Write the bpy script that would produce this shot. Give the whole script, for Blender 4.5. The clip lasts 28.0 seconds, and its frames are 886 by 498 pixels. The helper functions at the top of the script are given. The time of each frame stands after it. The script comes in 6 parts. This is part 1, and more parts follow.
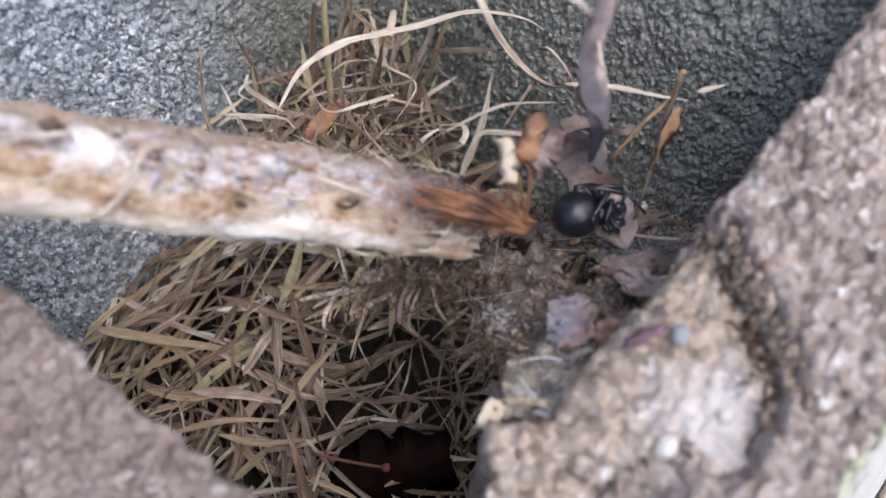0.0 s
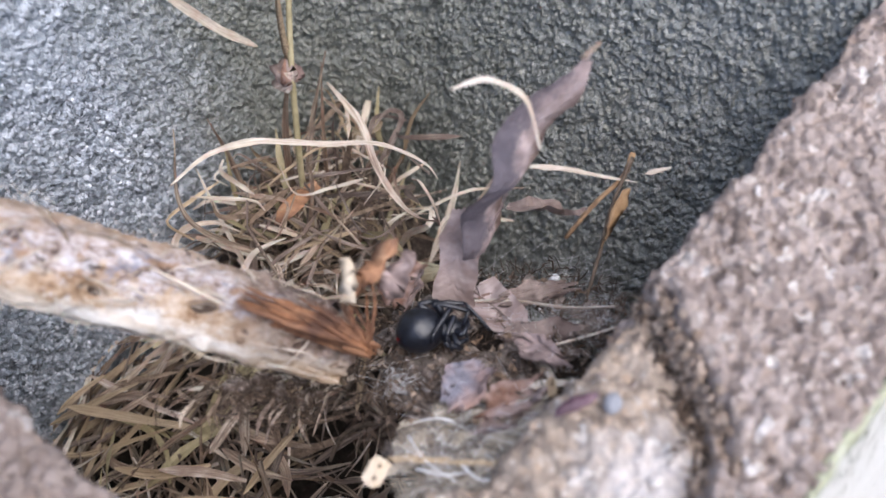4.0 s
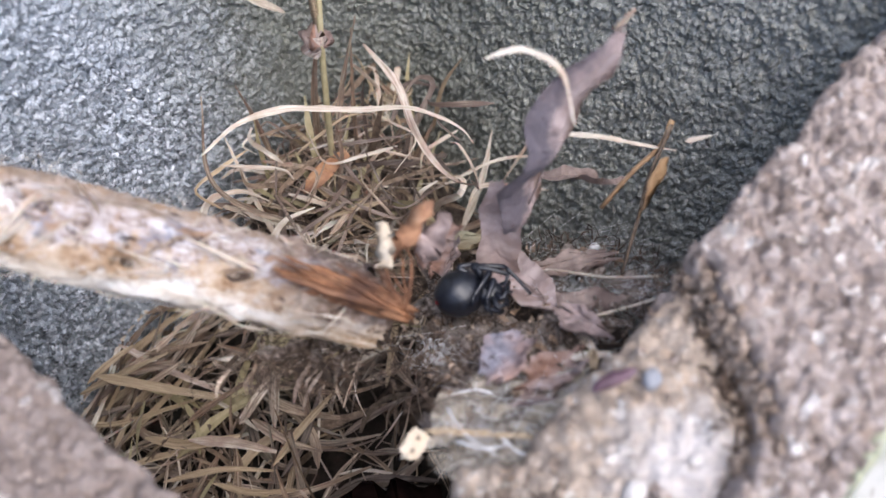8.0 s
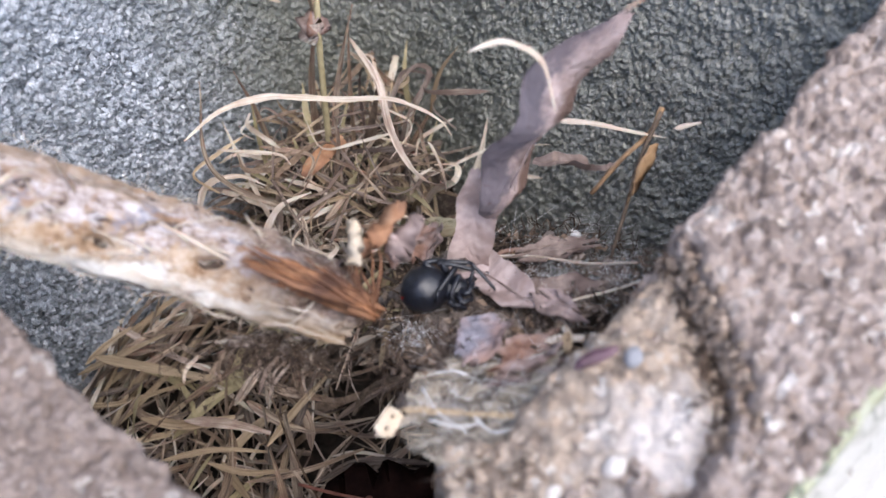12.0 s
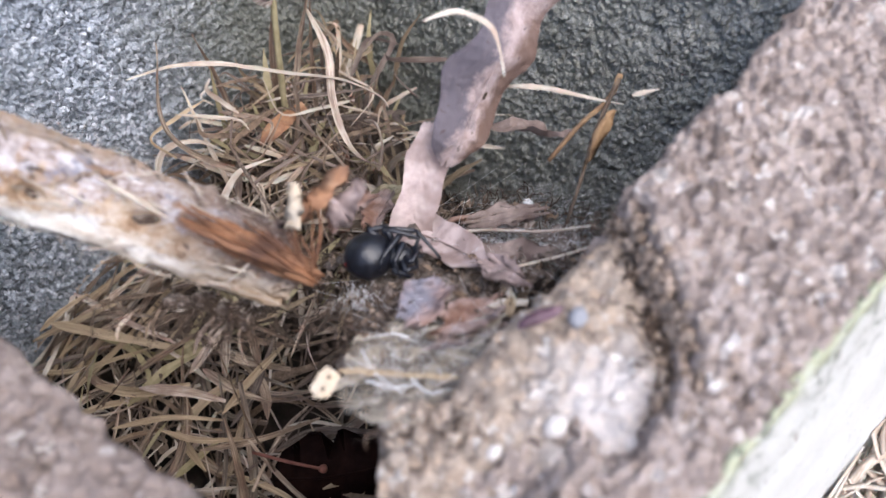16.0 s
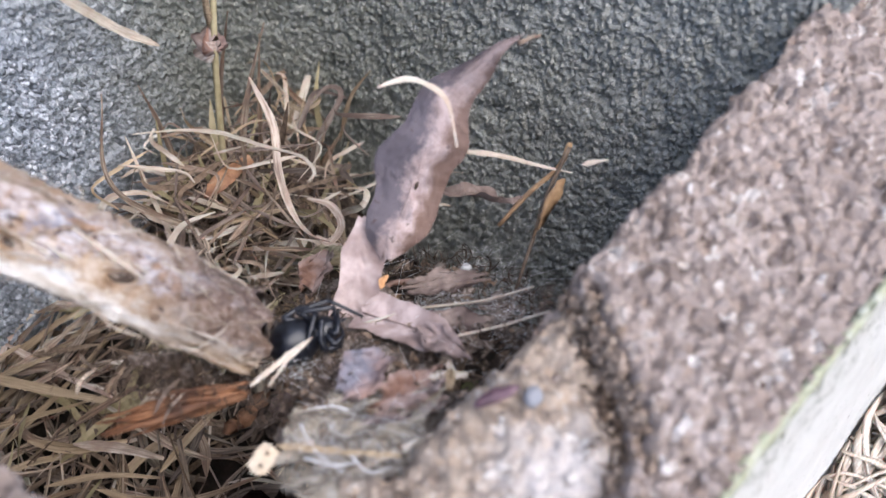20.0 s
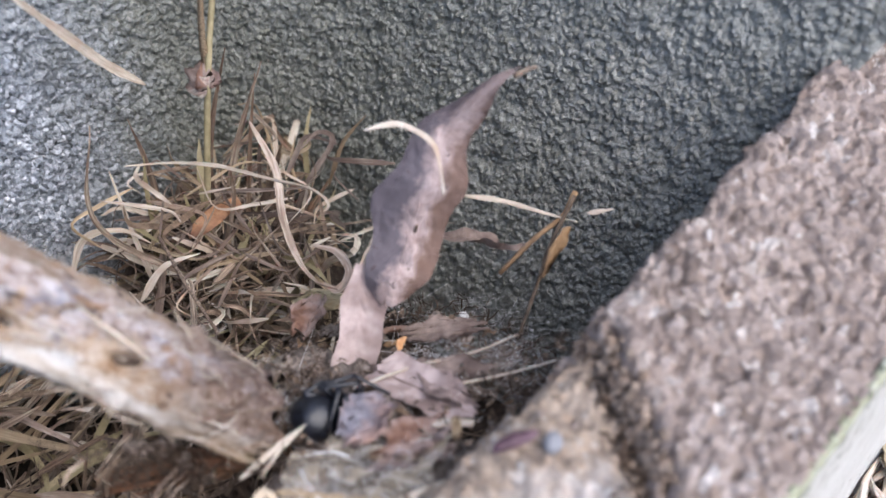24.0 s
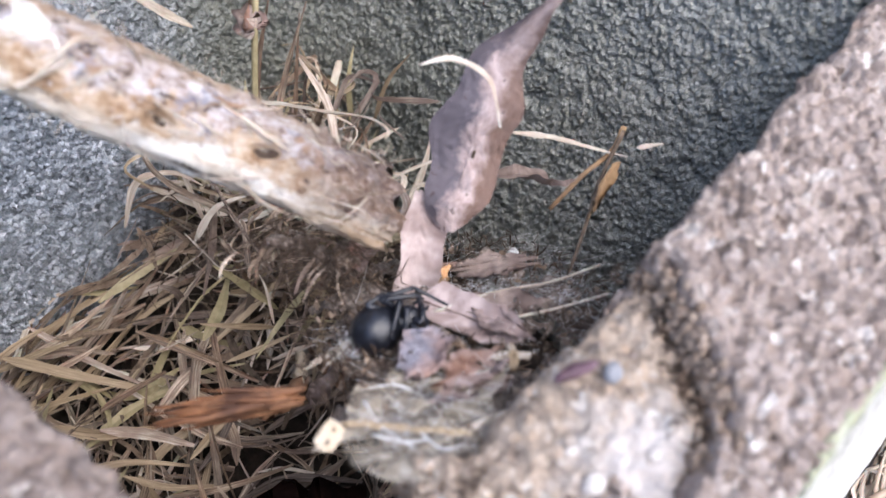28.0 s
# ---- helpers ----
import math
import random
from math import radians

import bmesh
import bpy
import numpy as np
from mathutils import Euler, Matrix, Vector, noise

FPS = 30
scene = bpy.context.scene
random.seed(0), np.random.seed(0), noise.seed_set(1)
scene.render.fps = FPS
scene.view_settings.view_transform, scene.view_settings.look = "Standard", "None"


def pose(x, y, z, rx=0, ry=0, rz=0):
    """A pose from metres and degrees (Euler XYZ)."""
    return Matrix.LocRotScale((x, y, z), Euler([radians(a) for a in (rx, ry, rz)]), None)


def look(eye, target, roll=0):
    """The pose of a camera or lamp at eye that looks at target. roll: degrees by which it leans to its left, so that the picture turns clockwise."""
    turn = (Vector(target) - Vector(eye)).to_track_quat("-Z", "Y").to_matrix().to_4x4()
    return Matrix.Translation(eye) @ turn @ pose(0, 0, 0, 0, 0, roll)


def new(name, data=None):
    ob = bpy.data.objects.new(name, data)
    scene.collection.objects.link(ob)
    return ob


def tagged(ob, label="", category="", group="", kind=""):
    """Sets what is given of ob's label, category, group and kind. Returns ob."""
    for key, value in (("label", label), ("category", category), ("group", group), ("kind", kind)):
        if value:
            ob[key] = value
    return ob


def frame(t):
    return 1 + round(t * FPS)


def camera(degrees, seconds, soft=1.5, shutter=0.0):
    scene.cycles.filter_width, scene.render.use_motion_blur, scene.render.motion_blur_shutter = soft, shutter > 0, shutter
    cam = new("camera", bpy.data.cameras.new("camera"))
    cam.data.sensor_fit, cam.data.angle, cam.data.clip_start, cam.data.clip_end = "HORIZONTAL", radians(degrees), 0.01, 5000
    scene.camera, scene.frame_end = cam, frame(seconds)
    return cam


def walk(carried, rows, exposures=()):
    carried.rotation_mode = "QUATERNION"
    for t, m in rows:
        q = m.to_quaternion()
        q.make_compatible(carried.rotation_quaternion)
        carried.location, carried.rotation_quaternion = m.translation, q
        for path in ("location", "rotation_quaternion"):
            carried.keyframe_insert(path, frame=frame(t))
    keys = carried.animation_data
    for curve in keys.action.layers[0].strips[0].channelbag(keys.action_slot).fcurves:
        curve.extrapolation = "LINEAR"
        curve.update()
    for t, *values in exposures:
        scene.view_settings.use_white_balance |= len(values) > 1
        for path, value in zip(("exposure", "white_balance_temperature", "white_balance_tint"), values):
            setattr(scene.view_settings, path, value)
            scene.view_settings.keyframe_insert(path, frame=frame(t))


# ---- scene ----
cam = camera(48.0, 28.0, soft=1.5)
PATH = [
    (0, (0.0061, -0.0062, 0.1487), (0.0642, 0.0493, -0.0344), -7.09),
    (0.5, (0.0078, -0.0119, 0.1490), (0.0657, 0.0452, -0.0338), -7.87),
    (1, (0.0072, -0.0185, 0.1488), (0.0676, 0.0400, -0.0327), -7.51),
    (1.5, (0.0060, -0.0170, 0.1527), (0.0703, 0.0390, -0.0283), -5.26),
    (2, (0.0086, -0.0167, 0.1521), (0.0766, 0.0445, -0.0257), -6.13),
    (2.5, (0.0075, -0.0225, 0.1465), (0.0774, 0.0427, -0.0291), -6.88),
    (4.5, (0.0096, -0.0200, 0.1515), (0.0805, 0.0488, -0.0224), -7.16),
    (5, (0.0121, -0.0185, 0.1487), (0.0828, 0.0506, -0.0252), -7.54),
    (5.5, (0.0096, -0.0130, 0.1474), (0.0783, 0.0553, -0.0275), -7.69),
    (6, (0.0082, -0.0158, 0.1467), (0.0758, 0.0528, -0.0286), -8.17),
    (6.5, (0.0093, -0.0164, 0.1457), (0.0754, 0.0516, -0.0304), -8.39),
    (7, (0.0094, -0.0173, 0.1454), (0.0745, 0.0514, -0.0307), -9.05),
    (7.5, (0.0098, -0.0163, 0.1464), (0.0735, 0.0522, -0.0304), -9.90),
    (8, (0.0096, -0.0178, 0.1471), (0.0725, 0.0517, -0.0296), -10.37),
    (8.5, (0.0102, -0.0208, 0.1474), (0.0721, 0.0508, -0.0288), -11.93),
    (9, (0.0075, -0.0177, 0.1481), (0.0669, 0.0569, -0.0277), -13.65),
    (9.5, (0.0047, -0.0149, 0.1505), (0.0634, 0.0605, -0.0252), -13.83),
    (10, (0.0067, -0.0169, 0.1502), (0.0687, 0.0574, -0.0249), -12.01),
    (10.5, (0.0117, -0.0247, 0.1477), (0.0763, 0.0467, -0.0276), -10.58),
    (11, (0.0095, -0.0227, 0.1466), (0.0729, 0.0493, -0.0289), -10.68),
    (11.5, (0.0079, -0.0197, 0.1464), (0.0700, 0.0512, -0.0300), -10.69),
    (12, (0.0084, -0.0230, 0.1481), (0.0702, 0.0473, -0.0286), -10.50),
    (12.5, (0.0100, -0.0243, 0.1469), (0.0720, 0.0464, -0.0296), -10.53),
    (14.5, (0.0123, -0.0227, 0.1458), (0.0763, 0.0463, -0.0307), -8.96),
    (15, (0.0146, -0.0303, 0.1438), (0.0784, 0.0386, -0.0328), -8.78),
    (15.5, (0.0127, -0.0310, 0.1423), (0.0758, 0.0378, -0.0345), -9.00),
    (16, (0.0096, -0.0302, 0.1432), (0.0718, 0.0369, -0.0347), -8.38),
    (16.5, (0.0078, -0.0288, 0.1446), (0.0708, 0.0369, -0.0335), -7.34),
    (17, (0.0100, -0.0282, 0.1457), (0.0750, 0.0370, -0.0318), -6.48),
    (17.5, (0.0121, -0.0304, 0.1446), (0.0787, 0.0361, -0.0319), -6.20),
    (18, (0.0153, -0.0354, 0.1422), (0.0829, 0.0323, -0.0334), -6.42),
    (18.5, (0.0147, -0.0323, 0.1407), (0.0823, 0.0370, -0.0343), -6.77),
    (19, (0.0135, -0.0300, 0.1414), (0.0797, 0.0399, -0.0339), -7.21),
    (19.5, (0.0097, -0.0219, 0.1443), (0.0749, 0.0468, -0.0318), -6.76),
    (20, (0.0124, -0.0215, 0.1479), (0.0871, 0.0365, -0.0284), 0.92),
    (20.5, (0.0143, -0.0222, 0.1420), (0.1002, 0.0333, -0.0299), 5.83),
    (22.5, (0.0097, -0.0290, 0.1376), (0.1022, 0.0338, -0.0282), 5.57),
    (23, (0.0090, -0.0301, 0.1404), (0.0992, 0.0335, -0.0264), 4.39),
    (23.5, (0.0033, -0.0197, 0.1414), (0.0904, 0.0444, -0.0269), 4.06),
    (24, (0.0035, -0.0140, 0.1390), (0.0950, 0.0437, -0.0292), 7.57),
    (24.5, (0.0006, -0.0131, 0.1386), (0.0907, 0.0392, -0.0321), 9.10),
    (25, (-0.0024, -0.0108, 0.1379), (0.0857, 0.0355, -0.0355), 10.73),
    (25.5, (-0.0032, -0.0095, 0.1401), (0.0785, 0.0413, -0.0353), 6.89),
    (26, (-0.0033, -0.0088, 0.1400), (0.0772, 0.0440, -0.0353), 5.86),
    (26.5, (-0.0028, -0.0091, 0.1389), (0.0771, 0.0441, -0.0366), 5.50),
    (27, (-0.0021, -0.0097, 0.1393), (0.0771, 0.0431, -0.0366), 5.41),
    (27.5, (-0.0020, -0.0094, 0.1400), (0.0778, 0.0435, -0.0356), 5.69),
    (28, (-0.0017, -0.0105, 0.1409), (0.0789, 0.0440, -0.0338), 5.14),
]
walk(cam, [(t, look(eye, target, roll)) for t, eye, target, roll in PATH], [(t, stops, 6000, 12) for t, stops in ((0, 1.0), (2, 1.0), (5, 1.16), (12, 1.2), (17, 1.2), (18, 1.08), (20.5, 1.12), (23, 1.05), (24, 1.0), (25, 1.34), (27, 1.36), (28, 1.32))])

# the lens is set on the far grass and wall; rim and stick soften
cam.data.dof.use_dof = True
cam.data.dof.focus_distance = 0.236
cam.data.dof.aperture_fstop = 13.0

# ---- world and light ----
SKY = bpy.data.worlds.new("overcast_sky")
scene.world = SKY
SKY.use_nodes = True
nt = SKY.node_tree
sky = nt.nodes.new("ShaderNodeTexSky")
sky.sky_type = "NISHITA"
sky.sun_disc = False
sky.sun_elevation = radians(65)
sky.sun_rotation = radians(176)
sky.dust_density = 4.0
nt.links.new(sky.outputs[0], nt.nodes["Background"].inputs["Color"])
nt.nodes["Background"].inputs["Strength"].default_value = 0.15
sun = new("sun", bpy.data.lights.new("sun", "SUN"))
sun.data.energy = 1.1
sun.data.angle = radians(70)
sun.data.color = (1.0, 0.98, 0.95)
sun.matrix_world = look((0.16, -0.58, 1.11), (0, 0, 0))

MM = 0.001


# ---- noise in numpy ----
def hash3(i, j, k, s):
    n = (i * 374761393 + j * 668265263 + k * 2147483647 + s * 974634777) & 0x7FFFFFFF
    n = ((n ^ (n >> 13)) * 1274126177) & 0x7FFFFFFF
    n = ((n ^ (n >> 15)) * 668265263) & 0x7FFFFFFF
    return (n ^ (n >> 16)) % 100003 / 100003.0


def vnoise(p, scale, seed=0):
    """Smooth value noise, -1 to 1, of an (n, 3) array."""
    q = np.asarray(p) / scale
    i0 = np.floor(q).astype(np.int64)
    u = q - i0
    u = u * u * (3 - 2 * u)
    out = 0
    for a in (0, 1):
        for b in (0, 1):
            for c in (0, 1):
                w = (u[:, 0] if a else 1 - u[:, 0]) * (u[:, 1] if b else 1 - u[:, 1]) * (u[:, 2] if c else 1 - u[:, 2])
                out = out + w * hash3(i0[:, 0] + a, i0[:, 1] + b, i0[:, 2] + c, seed)
    return out * 2 - 1


def grains(p, scale, seed=0):
    """Distance to the nearest grain centre, in grains."""
    q = np.asarray(p) / scale
    i0 = np.floor(q).astype(np.int64)
    best = np.full(len(q), 9.0)
    for a in (-1, 0, 1):
        for b in (-1, 0, 1):
            for c in (-1, 0, 1):
                i, j, k = i0[:, 0] + a, i0[:, 1] + b, i0[:, 2] + c
                d = (i + hash3(i, j, k, seed) - q[:, 0]) ** 2 + (j + hash3(i, j, k, seed + 1) - q[:, 1]) ** 2 + (k + hash3(i, j, k, seed + 2) - q[:, 2]) ** 2
                best = np.minimum(best, d)
    return np.sqrt(best)


def pebbles(p, scale, seed=0):
    """Grain shape: (gap to the joint, height of the grain), each 0 to 1."""
    q = np.asarray(p) / scale
    i0 = np.floor(q).astype(np.int64)
    f1, f2, own = np.full(len(q), 9.0), np.full(len(q), 9.0), np.zeros(len(q))
    for a in (-1, 0, 1):
        for b in (-1, 0, 1):
            for c in (-1, 0, 1):
                i, j, k = i0[:, 0] + a, i0[:, 1] + b, i0[:, 2] + c
                d = (i + hash3(i, j, k, seed) - q[:, 0]) ** 2 + (j + hash3(i, j, k, seed + 1) - q[:, 1]) ** 2 + (k + hash3(i, j, k, seed + 2) - q[:, 2]) ** 2
                near = d < f1
                f2 = np.where(near, f1, np.minimum(f2, d))
                own = np.where(near, hash3(i, j, k, seed + 5), own)
                f1 = np.where(near, d, f1)
    g = np.clip((np.sqrt(f2) - np.sqrt(f1)) / 0.28, 0, 1)
    return g * (2 - g), own


def fbm(p, scale, seed=0, n=3):
    return sum(vnoise(p, scale / 2 ** i, seed + i) / 2 ** i for i in range(n))


# ---- materials ----
def shader(name):
    m = bpy.data.materials.new(name)
    m.use_nodes = True
    t = m.node_tree
    return m, t, t.nodes["Principled BSDF"]


def rest(t):
    """The surface point in its own mesh's space."""
    a = t.nodes.new("ShaderNodeAttribute")
    a.attribute_name = "rest"
    return a.outputs["Vector"]


def ramp(t, fac, stops):
    r = t.nodes.new("ShaderNodeValToRGB")
    el = r.color_ramp.elements
    while len(el) < len(stops):
        el.new(0.5)
    for e, (pos, col) in zip(el, stops):
        e.position, e.color = pos, (*col, 1)
    t.links.new(fac, r.inputs[0])
    return r.outputs[0]


def noise_tex(t, coord, scale, detail=4.0, rough=0.6, stretch=None):
    if stretch:
        mp = t.nodes.new("ShaderNodeMapping")
        mp.inputs["Scale"].default_value = stretch
        t.links.new(coord, mp.inputs[0])
        coord = mp.outputs[0]
    n = t.nodes.new("ShaderNodeTexNoise")
    n.inputs["Scale"].default_value, n.inputs["Detail"].default_value, n.inputs["Roughness"].default_value = scale, detail, rough
    t.links.new(coord, n.inputs["Vector"])
    return n.outputs["Fac"]


def mix(t, fac, a, b, kind="MIX"):
    n = t.nodes.new("ShaderNodeMix")
    n.data_type, n.blend_type = "RGBA", kind
    if isinstance(fac, float):
        n.inputs[0].default_value = fac
    else:
        t.links.new(fac, n.inputs[0])
    for s, v in ((n.inputs[6], a), (n.inputs[7], b)):
        if isinstance(v, tuple):
            s.default_value = (*v, 1)
        else:
            t.links.new(v, s)
    return n.outputs[2]


def band(t, value, lo, hi, most=1.0):
    """0 below lo, rising to most above hi."""
    n = t.nodes.new("ShaderNodeMapRange")
    n.inputs["From Min"].default_value, n.inputs["From Max"].default_value, n.inputs["To Max"].default_value = lo, hi, most
    t.links.new(value, n.inputs["Value"])
    return n.outputs["Result"]


def drift(t, value, noise_out, amount):
    """value plus noise, about its middle."""
    n = t.nodes.new("ShaderNodeMath")
    n.operation = "MULTIPLY_ADD"
    t.links.new(noise_out, n.inputs[0])
    n.inputs[1].default_value = amount
    t.links.new(value, n.inputs[2])
    m = t.nodes.new("ShaderNodeMath")
    m.operation = "SUBTRACT"
    t.links.new(n.outputs[0], m.inputs[0])
    m.inputs[1].default_value = amount / 2
    return m.outputs[0]


def axes(t, co):
    sep = t.nodes.new("ShaderNodeSeparateXYZ")
    t.links.new(co, sep.inputs[0])
    return sep.outputs


def bump(t, p, height, strength, dist):
    b = t.nodes.new("ShaderNodeBump")
    b.inputs["Strength"].default_value, b.inputs["Distance"].default_value = strength, dist
    t.links.new(height, b.inputs["Height"])
    t.links.new(b.outputs[0], p.inputs["Normal"])


def mottled(name, stops, scale, stain, stain_scale, rough=0.8, bump_mm=0.3, bump_scale=1500, stretch=None, spread=0.0, spec=0.22, sub=0.0):
    """Colour from fine noise, a larger stain over it, relief, and a shift from piece to piece."""
    m, t, p = shader(name)
    co = rest(t)
    col = ramp(t, noise_tex(t, co, scale, 5, 0.65, stretch), stops)
    if stain:
        col = mix(t, ramp(t, noise_tex(t, co, stain_scale, 3), [(0.42, (0, 0, 0)), (0.68, (1, 1, 1))]), col, stain)
    if spread:
        inf = t.nodes.new("ShaderNodeObjectInfo")
        geo = t.nodes.new("ShaderNodeNewGeometry")
        add = t.nodes.new("ShaderNodeMath")
        add.operation = "ADD"
        t.links.new(inf.outputs["Random"], add.inputs[0])
        t.links.new(geo.outputs["Random Per Island"], add.inputs[1])
        fr = t.nodes.new("ShaderNodeMath")
        fr.operation = "FRACT"
        t.links.new(add.outputs[0], fr.inputs[0])
        tint = ramp(t, fr.outputs[0], [(0.0, (1 - spread, 1 - spread, 1 - spread)), (0.35, (1.0, 0.97, 0.92)), (0.6, (1 - spread * 0.6, 1 - spread * 0.75, 1 - spread * 0.9)), (1.0, (1 + spread * 0.6, 1 + spread * 0.55, 1 + spread * 0.5))])
        col = mix(t, 1.0, col, tint, "MULTIPLY")
    t.links.new(col, p.inputs["Base Color"])
    p.inputs["Roughness"].default_value = rough
    p.inputs["Specular IOR Level"].default_value = spec
    if sub:
        p.inputs["Subsurface Weight"].default_value = sub
        p.inputs["Subsurface Scale"].default_value = 0.001
    if bump_mm:
        bump(t, p, noise_tex(t, co, bump_scale, 4, 0.6, stretch), 0.8, bump_mm * MM)
    return m


def aggregate(name, stops, grain, stain, rough, spec, bump_mm, stain_scale=45.0, vary=0.4, shade_tint=None, patch=None):
    """Concrete: grains of many colours in a paste."""
    m, t, p = shader(name)
    co = rest(t)
    wn = t.nodes.new("ShaderNodeTexNoise")
    wn.inputs["Scale"].default_value, wn.inputs["Detail"].default_value = grain * 0.9, 3.0
    t.links.new(co, wn.inputs["Vector"])
    wa = t.nodes.new("ShaderNodeVectorMath")
    wa.operation = "MULTIPLY_ADD"
    t.links.new(wn.outputs["Color"], wa.inputs[0])
    wa.inputs[1].default_value = (1.1 / grain,) * 3
    t.links.new(co, wa.inputs[2])
    v = t.nodes.new("ShaderNodeTexVoronoi")
    v.inputs["Scale"].default_value = grain
    t.links.new(wa.outputs[0], v.inputs["Vector"])
    sep = t.nodes.new("ShaderNodeSeparateColor")
    t.links.new(v.outputs["Color"], sep.inputs[0])
    col = ramp(t, sep.outputs[0], stops)
    fine = ramp(t, noise_tex(t, co, grain * 2.2, 6, 0.7), [(0.3, (1 - vary,) * 3), (0.7, (1 + vary * 0.6,) * 3)])
    col = mix(t, 1.0, col, fine, "MULTIPLY")
    col = mix(t, ramp(t, noise_tex(t, co, stain_scale, 4), [(0.4, (0, 0, 0)), (0.7, (0.75, 0.75, 0.75))]), col, stain)
    if patch:
        px, py, size, white = patch
        far = t.nodes.new("ShaderNodeVectorMath")
        far.operation = "DISTANCE"
        t.links.new(co, far.inputs[0])
        far.inputs[1].default_value = (px, py, -0.006)
        edge = drift(t, far.outputs["Value"], noise_tex(t, co, 160, 7, 0.75), 0.022)
        col = mix(t, band(t, edge, size, size * 0.3, 0.6), col, white)
    # shade put into the colour: left rim and wall corner darker, wall also olive
    if shade_tint:
        near, full, most, tone = shade_tint[:4]
        shade_mask = band(t, drift(t, axes(t, co)[0], noise_tex(t, co, 60, 5), 0.03), near, full, most)
        if len(shade_tint) > 4:  # paler again along the other wall
            back = band(t, drift(t, axes(t, co)[1], noise_tex(t, co, 60, 5), 0.03), shade_tint[4], shade_tint[5])
            tone = mix(t, back, shade_tint[6], tone)
        col = mix(t, shade_mask, col, tone)
    t.links.new(col, p.inputs["Base Color"])
    rr = ramp(t, noise_tex(t, co, grain, 3), [(0.35, (rough - 0.2,) * 3), (0.65, (rough + 0.12,) * 3)])
    t.links.new(rr, p.inputs["Roughness"])
    p.inputs["Specular IOR Level"].default_value = spec
    e = t.nodes.new("ShaderNodeTexVoronoi")
    e.feature = "F1"
    e.inputs["Scale"].default_value = grain
    t.links.new(wa.outputs[0], e.inputs["Vector"])
    rel = drift(t, band(t, e.outputs["Distance"], 0.8, 0.1), noise_tex(t, co, grain * 1.8, 5, 0.65), 1.2)
    bump(t, p, rel, 0.8, bump_mm * MM)
    return m


# the last tuple paints shade over the left side of the rim
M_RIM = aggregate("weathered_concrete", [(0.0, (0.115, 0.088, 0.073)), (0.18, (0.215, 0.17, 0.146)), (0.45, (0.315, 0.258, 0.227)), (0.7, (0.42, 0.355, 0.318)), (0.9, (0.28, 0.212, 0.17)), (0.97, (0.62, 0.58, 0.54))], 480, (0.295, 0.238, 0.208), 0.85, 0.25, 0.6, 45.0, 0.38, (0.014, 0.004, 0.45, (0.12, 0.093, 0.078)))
# olive tint with painted shade, deepest in the corner, paler beyond it
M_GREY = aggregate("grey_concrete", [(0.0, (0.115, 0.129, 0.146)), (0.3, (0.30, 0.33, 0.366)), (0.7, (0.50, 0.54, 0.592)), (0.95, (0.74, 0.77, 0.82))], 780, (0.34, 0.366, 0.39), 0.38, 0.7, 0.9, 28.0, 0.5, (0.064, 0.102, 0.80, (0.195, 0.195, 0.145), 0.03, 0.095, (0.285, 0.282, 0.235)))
M_MORTAR = aggregate("crumbly_mortar", [(0.0, (0.15, 0.11, 0.083)), (0.3, (0.305, 0.243, 0.193)), (0.6, (0.40, 0.332, 0.27)), (0.85, (0.42, 0.31, 0.222)), (0.97, (0.58, 0.54, 0.49))], 640, (0.34, 0.275, 0.215), 0.85, 0.25, 0.5, 150.0, 0.55, None, (0.055, -0.012, 0.0140, (0.56, 0.54, 0.53)))
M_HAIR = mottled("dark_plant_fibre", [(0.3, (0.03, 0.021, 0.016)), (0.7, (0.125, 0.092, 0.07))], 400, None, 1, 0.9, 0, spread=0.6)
M_DIRT = mottled("brown_debris", [(0.32, (0.018, 0.013, 0.010)), (0.5, (0.105, 0.077, 0.061)), (0.66, (0.34, 0.285, 0.25))], 800, (0.19, 0.165, 0.145), 190, 0.9, 0.8, 900)
# soil near black: shade in the gaps between blades is in its colour
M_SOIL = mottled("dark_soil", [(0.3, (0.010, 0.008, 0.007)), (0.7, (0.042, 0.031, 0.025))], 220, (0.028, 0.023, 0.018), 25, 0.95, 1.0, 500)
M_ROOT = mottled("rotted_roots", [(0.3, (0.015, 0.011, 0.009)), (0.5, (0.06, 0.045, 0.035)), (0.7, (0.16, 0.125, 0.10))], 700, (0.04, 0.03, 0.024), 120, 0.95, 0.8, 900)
M_FUZZ = mottled("brown_fibre", [(0.3, (0.07, 0.05, 0.036)), (0.7, (0.26, 0.20, 0.15))], 420, None, 1, 0.9, 0, spread=0.45)
M_STRAW = mottled("dry_straw", [(0.37, (0.085, 0.062, 0.048)), (0.5, (0.265, 0.208, 0.16)), (0.62, (0.48, 0.405, 0.325))], 2200, (0.18, 0.13, 0.10), 130, 0.55, 0.1, 2200, (0.05, 1, 1), 0.6, 0.3, 0.1)
M_DULL = mottled("dull_taupe_straw", [(0.38, (0.09, 0.069, 0.057)), (0.6, (0.29, 0.238, 0.20))], 2200, (0.12, 0.085, 0.072), 130, 0.6, 0.1, 2200, (0.05, 1, 1), 0.4)
M_YELLOW = mottled("yellow_straw", [(0.38, (0.20, 0.15, 0.095)), (0.6, (0.45, 0.36, 0.245))], 2200, (0.30, 0.23, 0.15), 100, 0.5, 0.1, 2200, (0.05, 1, 1), 0.3)
